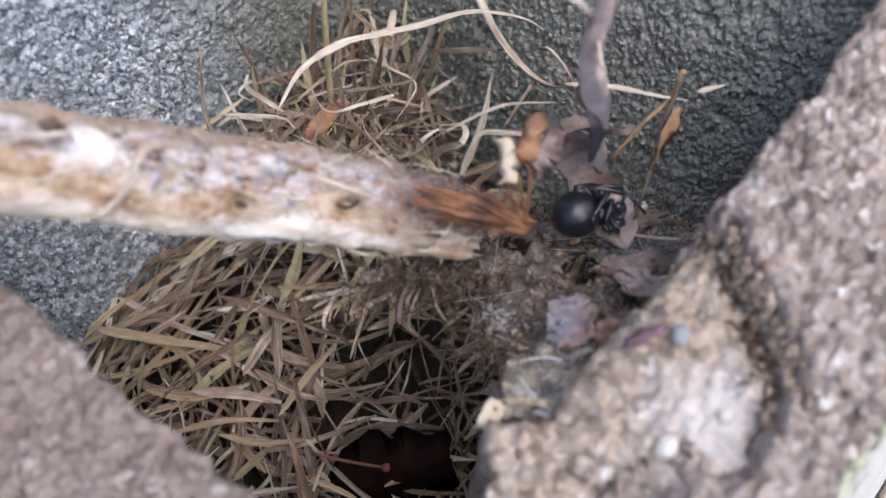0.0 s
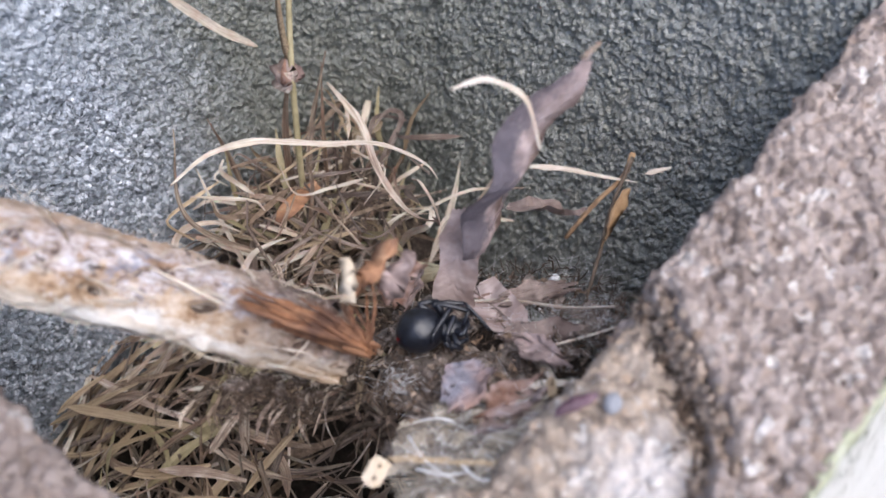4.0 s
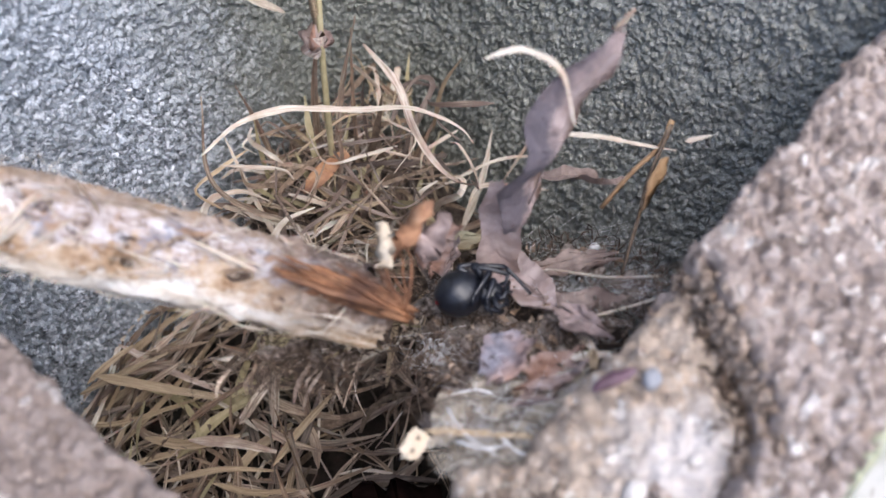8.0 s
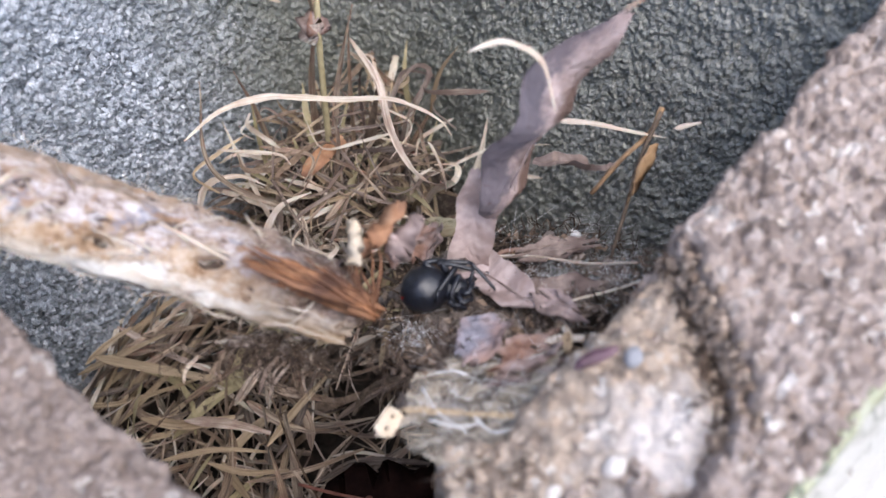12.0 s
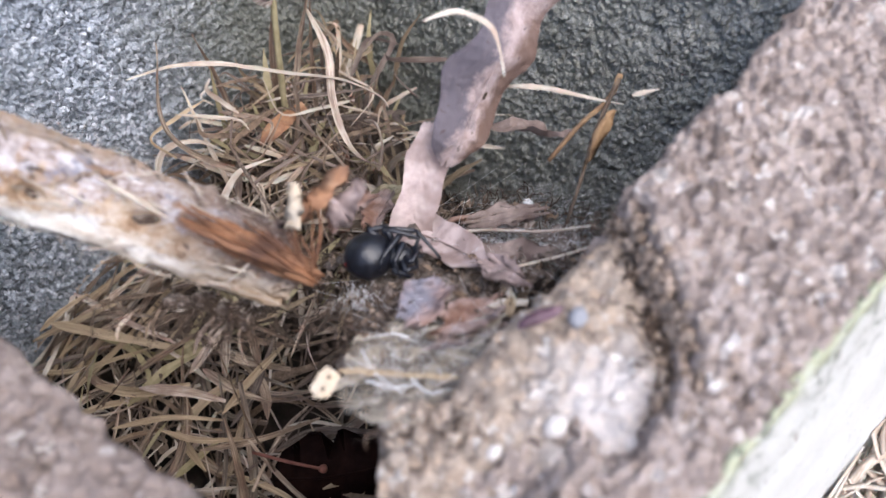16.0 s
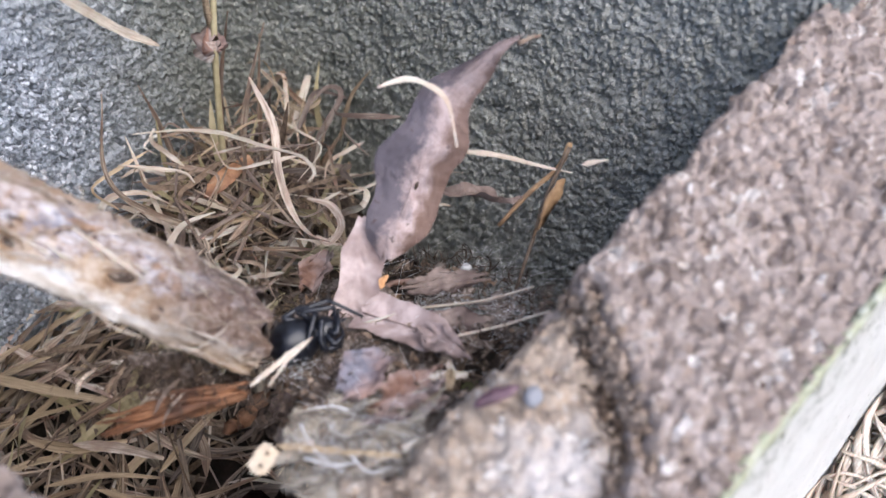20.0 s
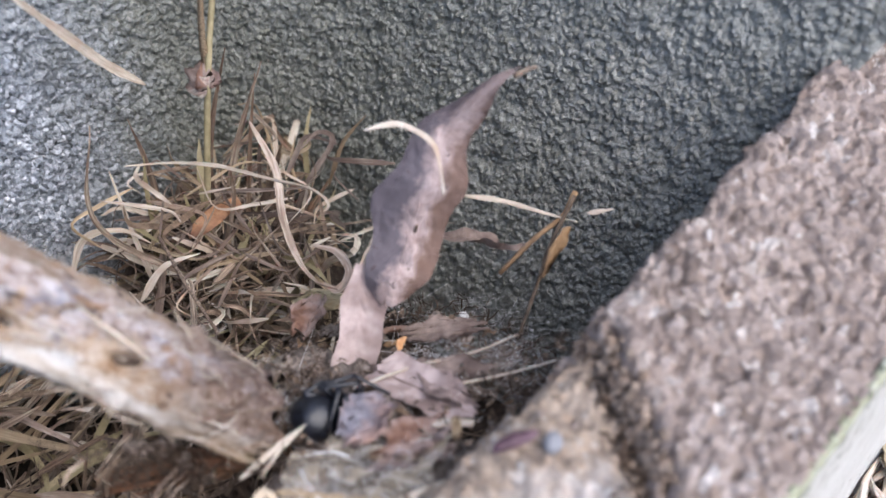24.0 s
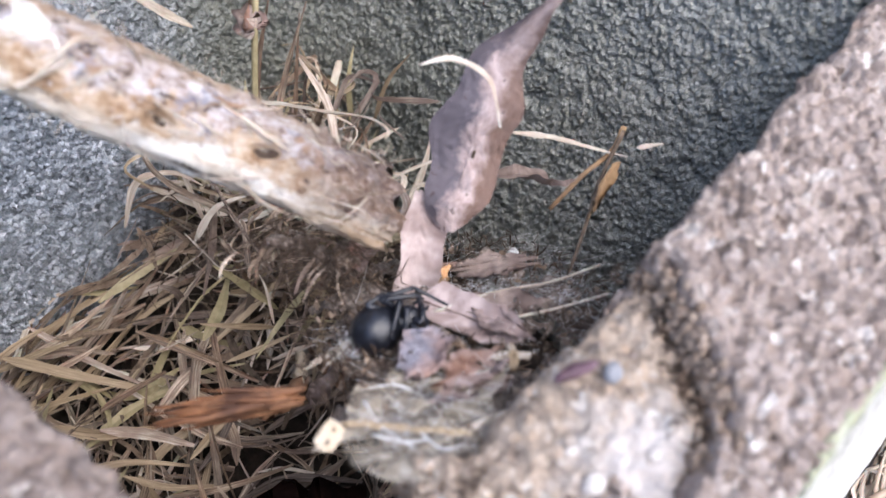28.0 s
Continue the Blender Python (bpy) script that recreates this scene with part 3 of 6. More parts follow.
def build_block():
    block = thing("concrete_block", "weathered broken concrete block, brown sandy rim, white painted face", "concrete block")
    step = 0.00055
    inner, outer = [], []
    for y in np.arange(0.136, 0.014, -step):
        inner.append((EDGE_X, y)), outer.append((OX0, y))
    for i in range(24):
        a = math.pi + i / 24 * math.pi / 2
        inner.append((EDGE_X + 0.014 + 0.014 * math.cos(a), 0.014 + 0.014 * math.sin(a)))
        k = i / 12
        outer.append((OX0, 0.014 + (outer_y(OX0) - 0.014) * k) if k < 1 else (OX0 + (k - 1) * (0.0195 - OX0), outer_y(OX0 + (k - 1) * (0.0195 - OX0))))
    for x in np.arange(EDGE_X + 0.014, 0.3, step):
        inner.append((x, float(np.interp(x, [0.03, 0.085, 0.095, 0.105, 0.12, 0.134, 0.146, 0.156, 0.2], [0.0015, 0.0098, 0.0076, 0.0068, 0.0048, 0.0044, 0.003, 0.0042, 0.004])))), outer.append((x, outer_y(x)))
    inner, outer = np.array(inner), np.array(outer)
    n = len(inner)
    wid = np.linalg.norm(outer - inner, axis=1)
    nrm = (outer - inner) / wid[:, None]
    inner = inner + nrm * (0.0018 * fbm(np.c_[inner, np.zeros(n)], 0.014, 3) + 0.0008 * vnoise(np.c_[inner, np.zeros(n)], 0.003, 4))[:, None]
    m = 84
    rows = []
    for d in (0.035, 0.02, 0.009, 0.003):  # undercut inner side
        p = np.c_[inner + nrm * d * 0.5, np.full(n, -d * 1.4)]
        b = broken(p[:, 0], p[:, 1])
        p[:, 2] -= 0.008 * b
        rows.append(p + np.c_[nrm, np.zeros(n)] * (0.001 * fbm(p, 0.006, 6))[:, None])
    top0 = len(rows)
    for i in range(m + 1):
        u = i / m
        xy = inner + (outer - inner) * u
        p = np.c_[xy, np.zeros(n)]
        edge = np.minimum(u, 1 - u) * wid
        gap, tall = pebbles(p, 0.0027, 11)
        z = 0.0012 * fbm(p, 0.02, 5) + 0.0013 * (tall ** 0.7 - 0.6) + 0.0019 * (gap - 1) * (0.35 + tall) + 0.0007 * (0.6 - grains(p, 0.0013, 17)) + 0.0004 * vnoise(p, 0.0011, 7) - 0.0045 * np.clip(vnoise(p, 0.0034, 12) - 0.45, 0, 1)
        z = z - np.where(u > 0.5, 0.0008, 0.002) * np.exp(-edge / 0.0011)
        crack = np.interp(xy[:, 0], GROOVE_X, GROOVE_Y) + 0.0020 * fbm(p, 0.006, 9)
        z = z - 0.0105 * np.exp(-((xy[:, 1] - crack + 0.0006) / 0.0020) ** 2) * np.clip((xy[:, 0] - 0.064) / 0.006, 0, 1) * np.clip((0.089 - xy[:, 0]) / 0.003, 0, 1) * (0.75 + 0.4 * vnoise(p, 0.004, 13))
        rough = np.exp(-((xy[:, 1] - crack) / 0.0045) ** 2) * np.clip((xy[:, 0] - 0.060) / 0.006, 0, 1) * np.clip((0.090 - xy[:, 0]) / 0.003, 0, 1)
        z = z + rough * (0.0022 * fbm(p, 0.0032, 14) - 0.003 * np.clip(vnoise(p, 0.0026, 15) - 0.2, 0, 1))
        z = z - broken(xy[:, 0], xy[:, 1]) * (0.0092 + 0.003 * fbm(p, 0.005, 8))
        rows.append(np.c_[xy, z])
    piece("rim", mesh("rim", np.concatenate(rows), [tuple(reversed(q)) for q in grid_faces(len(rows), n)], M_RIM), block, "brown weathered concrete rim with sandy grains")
    orow = []
    for j in range(13):
        z = rows[-1][:, 2] * (1 - j / 12) - 0.19 * j / 12
        y = np.where(outer[:, 0] > OX0 + 1e-6, outer[:, 1] + 0.22 * z, outer[:, 1])
        orow.append(np.c_[outer[:, 0], y, z])
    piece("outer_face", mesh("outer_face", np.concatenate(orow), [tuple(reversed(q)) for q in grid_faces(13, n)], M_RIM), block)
    # paint on the long face, a skin with a ragged top edge
    xs = np.linspace(OX0 + 0.001, 0.305, 210)
    zs = np.linspace(0, 1, 60)
    pv = []
    for layer in (0.0004, -0.0012):
        for u in zs:
            p = np.c_[xs, outer_y(xs), np.full(210, -u * 0.13)]
            z = -0.0008 - 0.0009 * vnoise(p, 0.005, 40) * (1 - u) - u * 0.13
            y = face_y(z, xs) - layer - 0.0004 * fbm(p, 0.004, 41)
            pv.append(np.c_[xs, y, z])
    pf = [tuple(q) for q in grid_faces(60, 210)] + [tuple(i + 60 * 210 for i in reversed(q)) for q in grid_faces(60, 210)]
    pf += [(j, j + 1, 60 * 210 + j + 1, 60 * 210 + j) for j in range(209)]
    piece("paint_coat", mesh("paint_coat", np.concatenate(pv), pf, M_PAINT), block, "white paint coat, speckled, green algae along its top edge")
    return block


build_wall()
build_block()


# ---- ground ----
def build_ground():
    v = [(-30, -30, -0.12), (30, -30, -0.12), (30, 30, -0.12), (-30, 30, -0.12)]
    big = piece("ground", mesh("ground", v, [(0, 1, 2, 3)], M_GROUND, False))
    tagged(big, "dry lawn ground round the block", "ground", kind="structure")
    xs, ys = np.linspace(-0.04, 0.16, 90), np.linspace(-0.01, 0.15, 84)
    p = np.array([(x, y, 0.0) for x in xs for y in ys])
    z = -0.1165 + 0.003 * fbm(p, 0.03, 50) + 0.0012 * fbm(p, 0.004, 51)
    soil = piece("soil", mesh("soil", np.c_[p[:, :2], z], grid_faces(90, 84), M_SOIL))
    tagged(soil, "dark soil at the bottom of the cell", "soil", kind="structure")


build_ground()


# ---- dry grass ----
rng = random.Random(7)


def nest_z(x, y):
    return -0.026 - 0.49 * (x - 0.065) - 0.536 * (y - 0.014)


def lying_blade(x, y, z, yaw, length, width, rise=0.0):
    d = Vector((math.cos(yaw), math.sin(yaw), 0))
    s = Vector((-d.y, d.x, 0))
    c = Vector((x, y, z))
    k = rng.uniform(-0.12, 0.12) * length
    pts = [c - d * length / 2 + Vector((0, 0, rng.uniform(-0.003, 0.003))), c - d * length / 6 + s * k + Vector((0, 0, 0.0015)), c + d * length / 5 + s * k * 0.7 + Vector((0, 0, rise * 0.5 + rng.uniform(-0.001, 0.002))), c + d * length / 2 + Vector((0, 0, rise))]
    lim = [Vector((min(max(q.x, -0.03), 0.144), min(max(q.y, 0.004), 0.132), max(q.z, -0.115))) for q in pts]
    return ribbon_data(lim, min(width, length * 0.075), 0.0002, taper=rng.uniform(0.1, 0.7), twist=rng.uniform(-0.8, 0.8), fold=rng.uniform(0.1, 0.4), n=11)


def bare(x, y):
    """Patches of the floor where little grass lies."""
    return y < 0.112 and x > 0.0 and vnoise(np.array([[x, y, 0.0]]), 0.0065, 61)[0] > 0.26


def build_grass_bed():
    bed = thing("dry_grass_bed", "tangled dry straw-coloured grass on the floor of the cell", "dry grass")
    # lowest blades coloured dark to paint the shade under the grass
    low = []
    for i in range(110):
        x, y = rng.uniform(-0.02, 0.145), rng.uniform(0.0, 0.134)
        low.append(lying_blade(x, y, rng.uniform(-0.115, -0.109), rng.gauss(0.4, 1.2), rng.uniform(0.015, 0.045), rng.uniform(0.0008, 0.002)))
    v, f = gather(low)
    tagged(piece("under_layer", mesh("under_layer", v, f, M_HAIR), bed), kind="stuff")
    for i in range(300):
        if i < 44:  # sheaf lying along the wall
            x, y = rng.uniform(-0.008, 0.038), rng.uniform(0.095, 0.133)
            yaw, ln, w = rng.gauss(0.05, 0.3), rng.uniform(0.028, 0.052), rng.uniform(0.0010, 0.0022)
        else:
            x, y = rng.uniform(-0.015, 0.10), rng.uniform(0.015, 0.125)
            yaw, ln, w = rng.uniform(-1.57, 1.57), rng.uniform(0.010, 0.036), rng.choice((0.0006, 0.0007, 0.0010, 0.0013, 0.0017, 0.0023))
        if i % 9 == 8:
            x, y = rng.uniform(-0.02, 0.03), rng.uniform(0.03, 0.09)
        z = rng.uniform(-0.112, -0.098) + 0.02 * max(0, (x + y - 0.17) / 0.1)
        v, f = lying_blade(x, y, z, yaw, ln, w, rng.choice((0, 0, 0.004, 0.012)))
        m = M_YELLOW if i < 60 and i % 3 == 0 else rng.choice((M_STRAW, M_STRAW, M_PALE, M_FUZZ, M_DULL))
        if not bare(x, y):
            piece("blade", blade_mesh("blade", v, f, m), bed)
    for i in range(45):
        x, y = rng.uniform(-0.005, 0.085), rng.uniform(0.03, 0.12)
        v, f = lying_blade(x, y, rng.uniform(-0.106, -0.097), rng.gauss(0.9, 1.2), rng.uniform(0.01, 0.035), rng.choice((0.0006, 0.0008, 0.0012)), rng.choice((0, 0.004)))
        piece("blade", blade_mesh("blade", v, f, M_STRAW if i % 3 else M_PALE), bed)
    for i in range(80):
        x, y = rng.uniform(-0.012, 0.062), rng.uniform(0.034, 0.105)
        v, f = lying_blade(x, y, rng.uniform(-0.110, -0.099), rng.uniform(-1.57, 1.57), rng.uniform(0.008, 0.026), rng.choice((0.0008, 0.0014, 0.002, 0.0026)), rng.choice((0, 0, 0.003)))
        m = rng.choice((M_STRAW, M_DULL, M_PALE, M_FUZZ, M_STRAW))
        if not bare(x, y):
            piece("blade", blade_mesh("blade", v, f, m), bed)
    own = random.Random(91)
    for i in range(120):
        x, y = own.uniform(-0.006, 0.085), own.uniform(0.018, 0.112)
        if bare(x, y):
            continue
        a, ln = own.uniform(0, 6.283), own.uniform(0.010, 0.030)
        d, z = Vector((math.cos(a), math.sin(a), own.uniform(-0.2, 0.2))) * ln / 2, own.uniform(-0.104, -0.094)
        k = Vector((-d.y, d.x, 0)) * own.uniform(-0.5, 0.5)
        c = Vector((x, y, z))
        pts = [Vector((min(max(q.x, -0.03), 0.144), min(max(q.y, 0.004), 0.132), max(q.z, -0.113))) for q in (c - d, c - d * 0.3 + k, c + d * 0.4 + k, c + d)]
        v, f = ribbon_data(pts, own.choice((0.0009, 0.0013, 0.0018, 0.0024)), 0.0002, taper=own.uniform(0.1, 0.6), twist=own.uniform(-1.2, 1.2), fold=own.uniform(0.1, 0.4), n=10)
        piece("blade", blade_mesh("blade", v, f, own.choice((M_STRAW, M_YELLOW, M_DULL, M_FUZZ, M_STRAW, M_STEM))), bed)
    for i in range(85):  # broad flat blades on top
        x, y = own.uniform(0.010, 0.078), own.uniform(0.062, 0.127)
        if bare(x, y):
            continue
        a, ln = own.gauss(-0.35, 0.7), own.uniform(0.014, 0.034)
        d, c = Vector((math.cos(a), math.sin(a), own.uniform(-0.25, 0.25))) * ln / 2, Vector((x, y, own.uniform(-0.101, -0.090)))
        k = Vector((-d.y, d.x, 0)) * own.uniform(-0.15, 0.15)
        pts = [Vector((min(max(q.x, 0.0), 0.12), min(max(q.y, 0.02), 0.131), q.z)) for q in (c - d, c + k, c + d)]
        v, f = ribbon_data(pts, own.uniform(0.0014, 0.0030), 0.0002, up=(own.uniform(-0.5, 0.3), own.uniform(-0.6, 0.2), 0.9), taper=own.uniform(0.1, 0.5), twist=own.uniform(-0.5, 0.5), fold=own.uniform(0.1, 0.5), n=9)
        piece("blade", blade_mesh("blade", v, f, own.choice((M_STRAW, M_YELLOW, M_STRAW, M_STEM, M_TAN, M_FUZZ))), bed)
    for i in range(90):  # thin straws across the gaps
        x, y = own.uniform(0.0, 0.08), own.uniform(0.03, 0.11)
        a, ln = own.uniform(0, 6.283), own.uniform(0.010, 0.034)
        d, c = Vector((math.cos(a), math.sin(a), own.uniform(-0.2, 0.2))) * ln / 2, Vector((x, y, own.uniform(-0.108, -0.096)))
        k = Vector((-d.y, d.x, 0)) * own.uniform(-0.2, 0.2)
        pts = [Vector((min(max(q.x, -0.02), 0.13), min(max(q.y, 0.006), 0.131), q.z)) for q in (c - d, c + k, c + d)]
        v, f = ribbon_data(pts, own.choice((0.0004, 0.0006, 0.0009)), 0.0002, taper=0.4, twist=own.uniform(-0.5, 0.5), fold=0.3, n=8)
        piece("blade", blade_mesh("blade", v, f, own.choice((M_STRAW, M_TAN, M_DULL, M_FUZZ, M_STRAW))), bed)
    for x0, y0, x1, y1, x2, y2, w in ((16, 129, 28, 126, 52, 124, 3.4), (8, 122, 30, 119, 55, 119, 3.0), (38, 113, 50, 110, 62, 106, 2.6), (0, 112, 20, 110, 44, 113, 2.8), (4, 104, 22, 100, 40, 103, 2.4)):
        pts = [(x0 * MM, y0 * MM, -0.1), (x1 * MM, y1 * MM, -0.0975), (x2 * MM, y2 * MM, -0.098)]
        v, f = ribbon_data(pts, w * MM * 0.7, 0.0003, taper=0.4, twist=0.5, fold=0.25, n=12)
        piece("blade", blade_mesh("blade", v, f, M_YELLOW), bed, "long yellow blade")
    return bed


def build_corner_tuft():
    tuft = thing("grass_tuft", "dry grass tuft standing in the far corner of the cell", "dry grass")
    for i in range(240):
        bx, by = rng.gauss(0.088, 0.015), rng.gauss(0.100, 0.015)
        b = Vector((min(bx, 0.122), min(by, 0.124), rng.uniform(-0.105, -0.078)))
        a = rng.uniform(0, 2 * math.pi)
        out = Vector((math.cos(a), math.sin(a), 0))
        ln = rng.uniform(0.015, 0.040)
        up = rng.uniform(0.05, 0.95)
        tip = b + out * ln * (1.15 - up) + Vector((0, 0, ln * up))
        mid = b.lerp(tip, 0.55) + Vector((rng.uniform(-1, 1), rng.uniform(-1, 1), rng.uniform(0, 1))) * 0.0022
        pts = [b, mid, tip + Vector((0, 0, -0.003 * rng.random()))]
        if i % 13 == 0:  # curled ends
            side = Vector((-out.y, out.x, 0))
            pts += [tip + side * 0.005 + Vector((0, 0, -0.002)), tip + side * 0.006 - out * 0.006 + Vector((0, 0, -0.004))]
        pts = [Vector((min(q.x, 0.135), min(q.y, 0.128), q.z)) for q in pts]
        v, f = ribbon_data(pts, min(rng.choice((0.0008, 0.0012, 0.0016, 0.002)), ln * 0.075), 0.0002, up=(-0.3, -0.35, 0.88), taper=rng.uniform(0.05, 0.3), twist=rng.uniform(-0.8, 0.8), fold=rng.uniform(0.1, 0.4), n=14)
        piece("blade", blade_mesh("blade", v, f, rng.choice((M_STRAW, M_DULL, M_PALE, M_STEM, M_STRAW, M_YELLOW, M_FUZZ))), tuft)
    gx, gy = [a.ravel() for a in np.meshgrid(np.arange(0.050, 0.134, 0.0009), np.arange(0.076, 0.134, 0.0009), indexing="ij")]
    p = np.c_[gx, gy, np.zeros(len(gx))]
    z = -0.112 + 0.036 * np.exp(-((gx - 0.090) / 0.024) ** 2 - ((gy - 0.116) / 0.020) ** 2) + 0.003 * fbm(p, 0.009, 55) + 0.0016 * fbm(p, 0.0026, 56)
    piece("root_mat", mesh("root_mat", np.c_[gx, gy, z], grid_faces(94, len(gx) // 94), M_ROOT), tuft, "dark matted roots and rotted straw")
    # bent and tangled blades lying through the standing ones
    own = random.Random(41)
    for i in range(190):
        c = Vector((min(own.gauss(0.086, 0.013), 0.118), min(own.gauss(0.101, 0.013), 0.120), own.uniform(-0.086, -0.060)))
        a = own.uniform(0, 2 * math.pi)
        d = Vector((math.cos(a), math.sin(a), own.uniform(-0.35, 0.35))) * own.uniform(0.006, 0.014)
        s = Vector((-d.y, d.x, 0)) * own.uniform(-0.6, 0.6)
        pts = [c - d, c - d * 0.3 + s * 0.6, c + d * 0.4 + s, c + d * own.uniform(0.5, 1.0) - s * own.uniform(-0.5, 0.8)]
        pts = [Vector((min(q.x, 0.135), min(q.y, 0.128), q.z)) for q in pts]
        v, f = ribbon_data(pts, own.choice((0.0005, 0.0007, 0.0010, 0.0014)), 0.0002, up=(-0.3, -0.35, 0.88), taper=own.uniform(0.1, 0.5), twist=own.uniform(-2, 2), fold=own.uniform(0.1, 0.4), n=14)
        piece("blade", blade_mesh("blade", v, f, own.choice((M_STRAW, M_PALE, M_DULL, M_FUZZ, M_STRAW, M_DULL, M_YELLOW))), tuft)
    hairs = []
    for i in range(520):
        c = Vector((min(own.gauss(0.080, 0.014), 0.118), min(own.gauss(0.106, 0.012), 0.122), own.uniform(-0.098, -0.074)))
        e = Vector((own.gauss(0, 1), own.gauss(0, 1), own.gauss(0, 0.6))).normalized() * own.uniform(0.003, 0.010)
        m = c + e * 0.5 + Vector((own.gauss(0, 1), own.gauss(0, 1), own.gauss(0, 1))) * 0.0016
        hairs.append(ribbon_data([c, m, c + e], own.uniform(0.00012, 0.0003), 0.0001, n=5))
    v, f = gather(hairs)
    tagged(piece("root_fuzz", mesh("root_fuzz", v, f, M_HAIR), tuft, "matted brown rootlets at the base"), kind="stuff")
    return tuft


def crinkle(me, amount, freq):
    """Ragged, buckled outline on a finished strip."""
    for q in me.vertices:
        q.co += Vector((noise.noise(q.co * freq), noise.noise(q.co * freq + Vector((9, 0, 0))), noise.noise(q.co * freq + Vector((0, 9, 0))))) * amount


def blade_thing(name, label, pts, width, material, thick=0.0004, taper=0.2, twist=0.0, fold=0.3, up=(-0.3, -0.35, 0.88), n=40):
    v, f = ribbon_data(pts, width, thick, up=up, taper=taper, twist=twist, fold=fold, n=n)
    c = Vector(pts[0])
    ob = new(name, blade_mesh(name, [q - c for q in v], f, material))
    ob.location = c
    return tagged(ob, label, "grass blade", "loose grass blades")


def own_blade(name, label, mm, width, twist):
    """A blade in its own space: x along its chord, z towards its face."""
    v, f = ribbon_data([Vector(q) * MM for q in mm], width, 0.0004, taper=0.2, twist=twist, fold=0.3, n=44)
    return tagged(new(name, blade_mesh(name, v, f, M_PALE)), label, "grass blade", "loose grass blades")


def stem_thing(name, label, category, pts, r0, r1, material, wobble=0.1):
    v, f = tube_data(pts, r0, r1, 7, 16, wobble)
    c = Vector(pts[0])
    ob = new(name, mesh(name, [q - c for q in v], f, material))
    ob.location = c
    return tagged(ob, label, category)


def build_loose_blades():
    long_curl = own_blade("curled_grass_blade", "long pale grass blade arching over the tuft", [(-31.9, 0, 0), (-24.2, 7.5, -3.9), (-13.7, 10.7, -5.6), (-4.9, 10.4, -5.4), (5.3, 9.6, -5), (16, 9.6, -5), (24, 6.8, -3.5), (29.3, 3.5, -1.8), (31.9, 0, 0)], 0.0017, twist=1.0)
    hook = thing("hooked_grass_blade", "pale twisted grass blade ending in a curled loop", "grass blade", "loose grass blades")
    v, f = ribbon_data([Vector(q) * MM for q in ((-26.5, 0, 0), (-10.5, 0.2, 0), (2.2, -3.3, 0.5), (13.3, -4.6, 0.7), (21, -3.4, 0.5), (25.4, 0.3, 0))], 0.0021, 0.0004, taper=0.6, twist=1.2, fold=0.3, n=40)
    piece("strip", blade_mesh("strip", v, f, M_TAN), hook)
    v, f = ribbon_data([Vector(q) * MM for q in ((-3.2, -2.2, 0), (0, 0, 0), (-3, 4.1, -0.6), (-9.4, 3.9, -1.4), (-13.9, -0.3, -1.4))], 0.0021, 0.0004, taper=0.3, twist=0.6, fold=0.3, n=24)
    hook_curl = piece("curl", blade_mesh("curl", v, f, M_TAN), hook)
    hook_curl.location = (0.0254, 0.0003, 0)
    small = own_blade("curled_grass_blade", "short pale bent blade hanging on the dead leaf", [(-10.2, 0, 0), (-8.5, 3.2, -1.1), (-6.1, 5.6, -1.8), (-1.9, 6.5, -2), (1.2, 6.2, -1.9), (3.6, 5, -1.6), (7, 2.3, -0.8), (10.2, -0.4, 0)], 0.0013, twist=1.1)
    lean = blade_thing("loose_straw", "loose pale blade leaning on the grey wall", [(0.0925, 0.128, -0.040), (0.084, 0.1275, -0.026), (0.0765, 0.128, -0.0105), (0.070, 0.1285, 0.003)], 0.0022, M_PALE, taper=0.45, twist=0.4)
    blade_thing("loose_straw", "bleached blade curling at the stick side", [(0.052, 0.121, -0.075), (0.060, 0.1225, -0.066), (0.067, 0.117, -0.064), (0.071, 0.112, -0.069)], 0.002, M_PALE, twist=1.0)
    blade_thing("loose_straw", "bleached blade curling over the tuft", [(0.060, 0.105, -0.075), (0.068, 0.104, -0.068), (0.076, 0.100, -0.067)], 0.0018, M_PALE, twist=0.8)
    for a, b, c, w in (((0.0885, 0.112, -0.095), (0.0955, 0.1155, -0.06), (0.108, 0.119, -0.035), 0.0022), ((0.086, 0.107, -0.09), (0.10, 0.111, -0.06), (0.1125, 0.112, -0.038), 0.0019), ((0.092, 0.103, -0.09), (0.103, 0.109, -0.06), (0.113, 0.1155, -0.045), 0.0012), ((0.080, 0.118, -0.085), (0.083, 0.124, -0.06), (0.083, 0.127, -0.045), 0.0014), ((0.075, 0.1, -0.08), (0.062, 0.116, -0.055), (0.074, 0.128, -0.04), 0.0016)):
        blade_thing("standing_grass_blade", "dry grass blade standing in the corner tuft", [a, b, c], w, M_STRAW, taper=0.15, twist=0.8)
    stem_thing("grass_stalk", "thin pale dry stem leaning through the grass tuft", "grass stalk", [(0.0705, 0.1065, -0.060), (0.0655, 0.0925, -0.0595), (0.0615, 0.078, -0.060)], 0.00045, 0.0004, M_DULL)
    curl = blade_thing("shrivelled_leaf", "brown shrivelled leaf hung in silk by the grey wall", [(0.102, 0.0485, -0.037), (0.105, 0.042, -0.036), (0.107, 0.037, -0.036), (0.110, 0.0325, -0.035)], 0.0036, M_CURL, thick=0.0008, taper=0.4, twist=2.2, fold=0.8)
    tagged(curl, "", "dead leaf")
    crinkle(curl.data, 0.0011, 420)
    stem = thing("seed_stalk", "yellow-green grass stalk with a brown seed husk", "grass stalk")
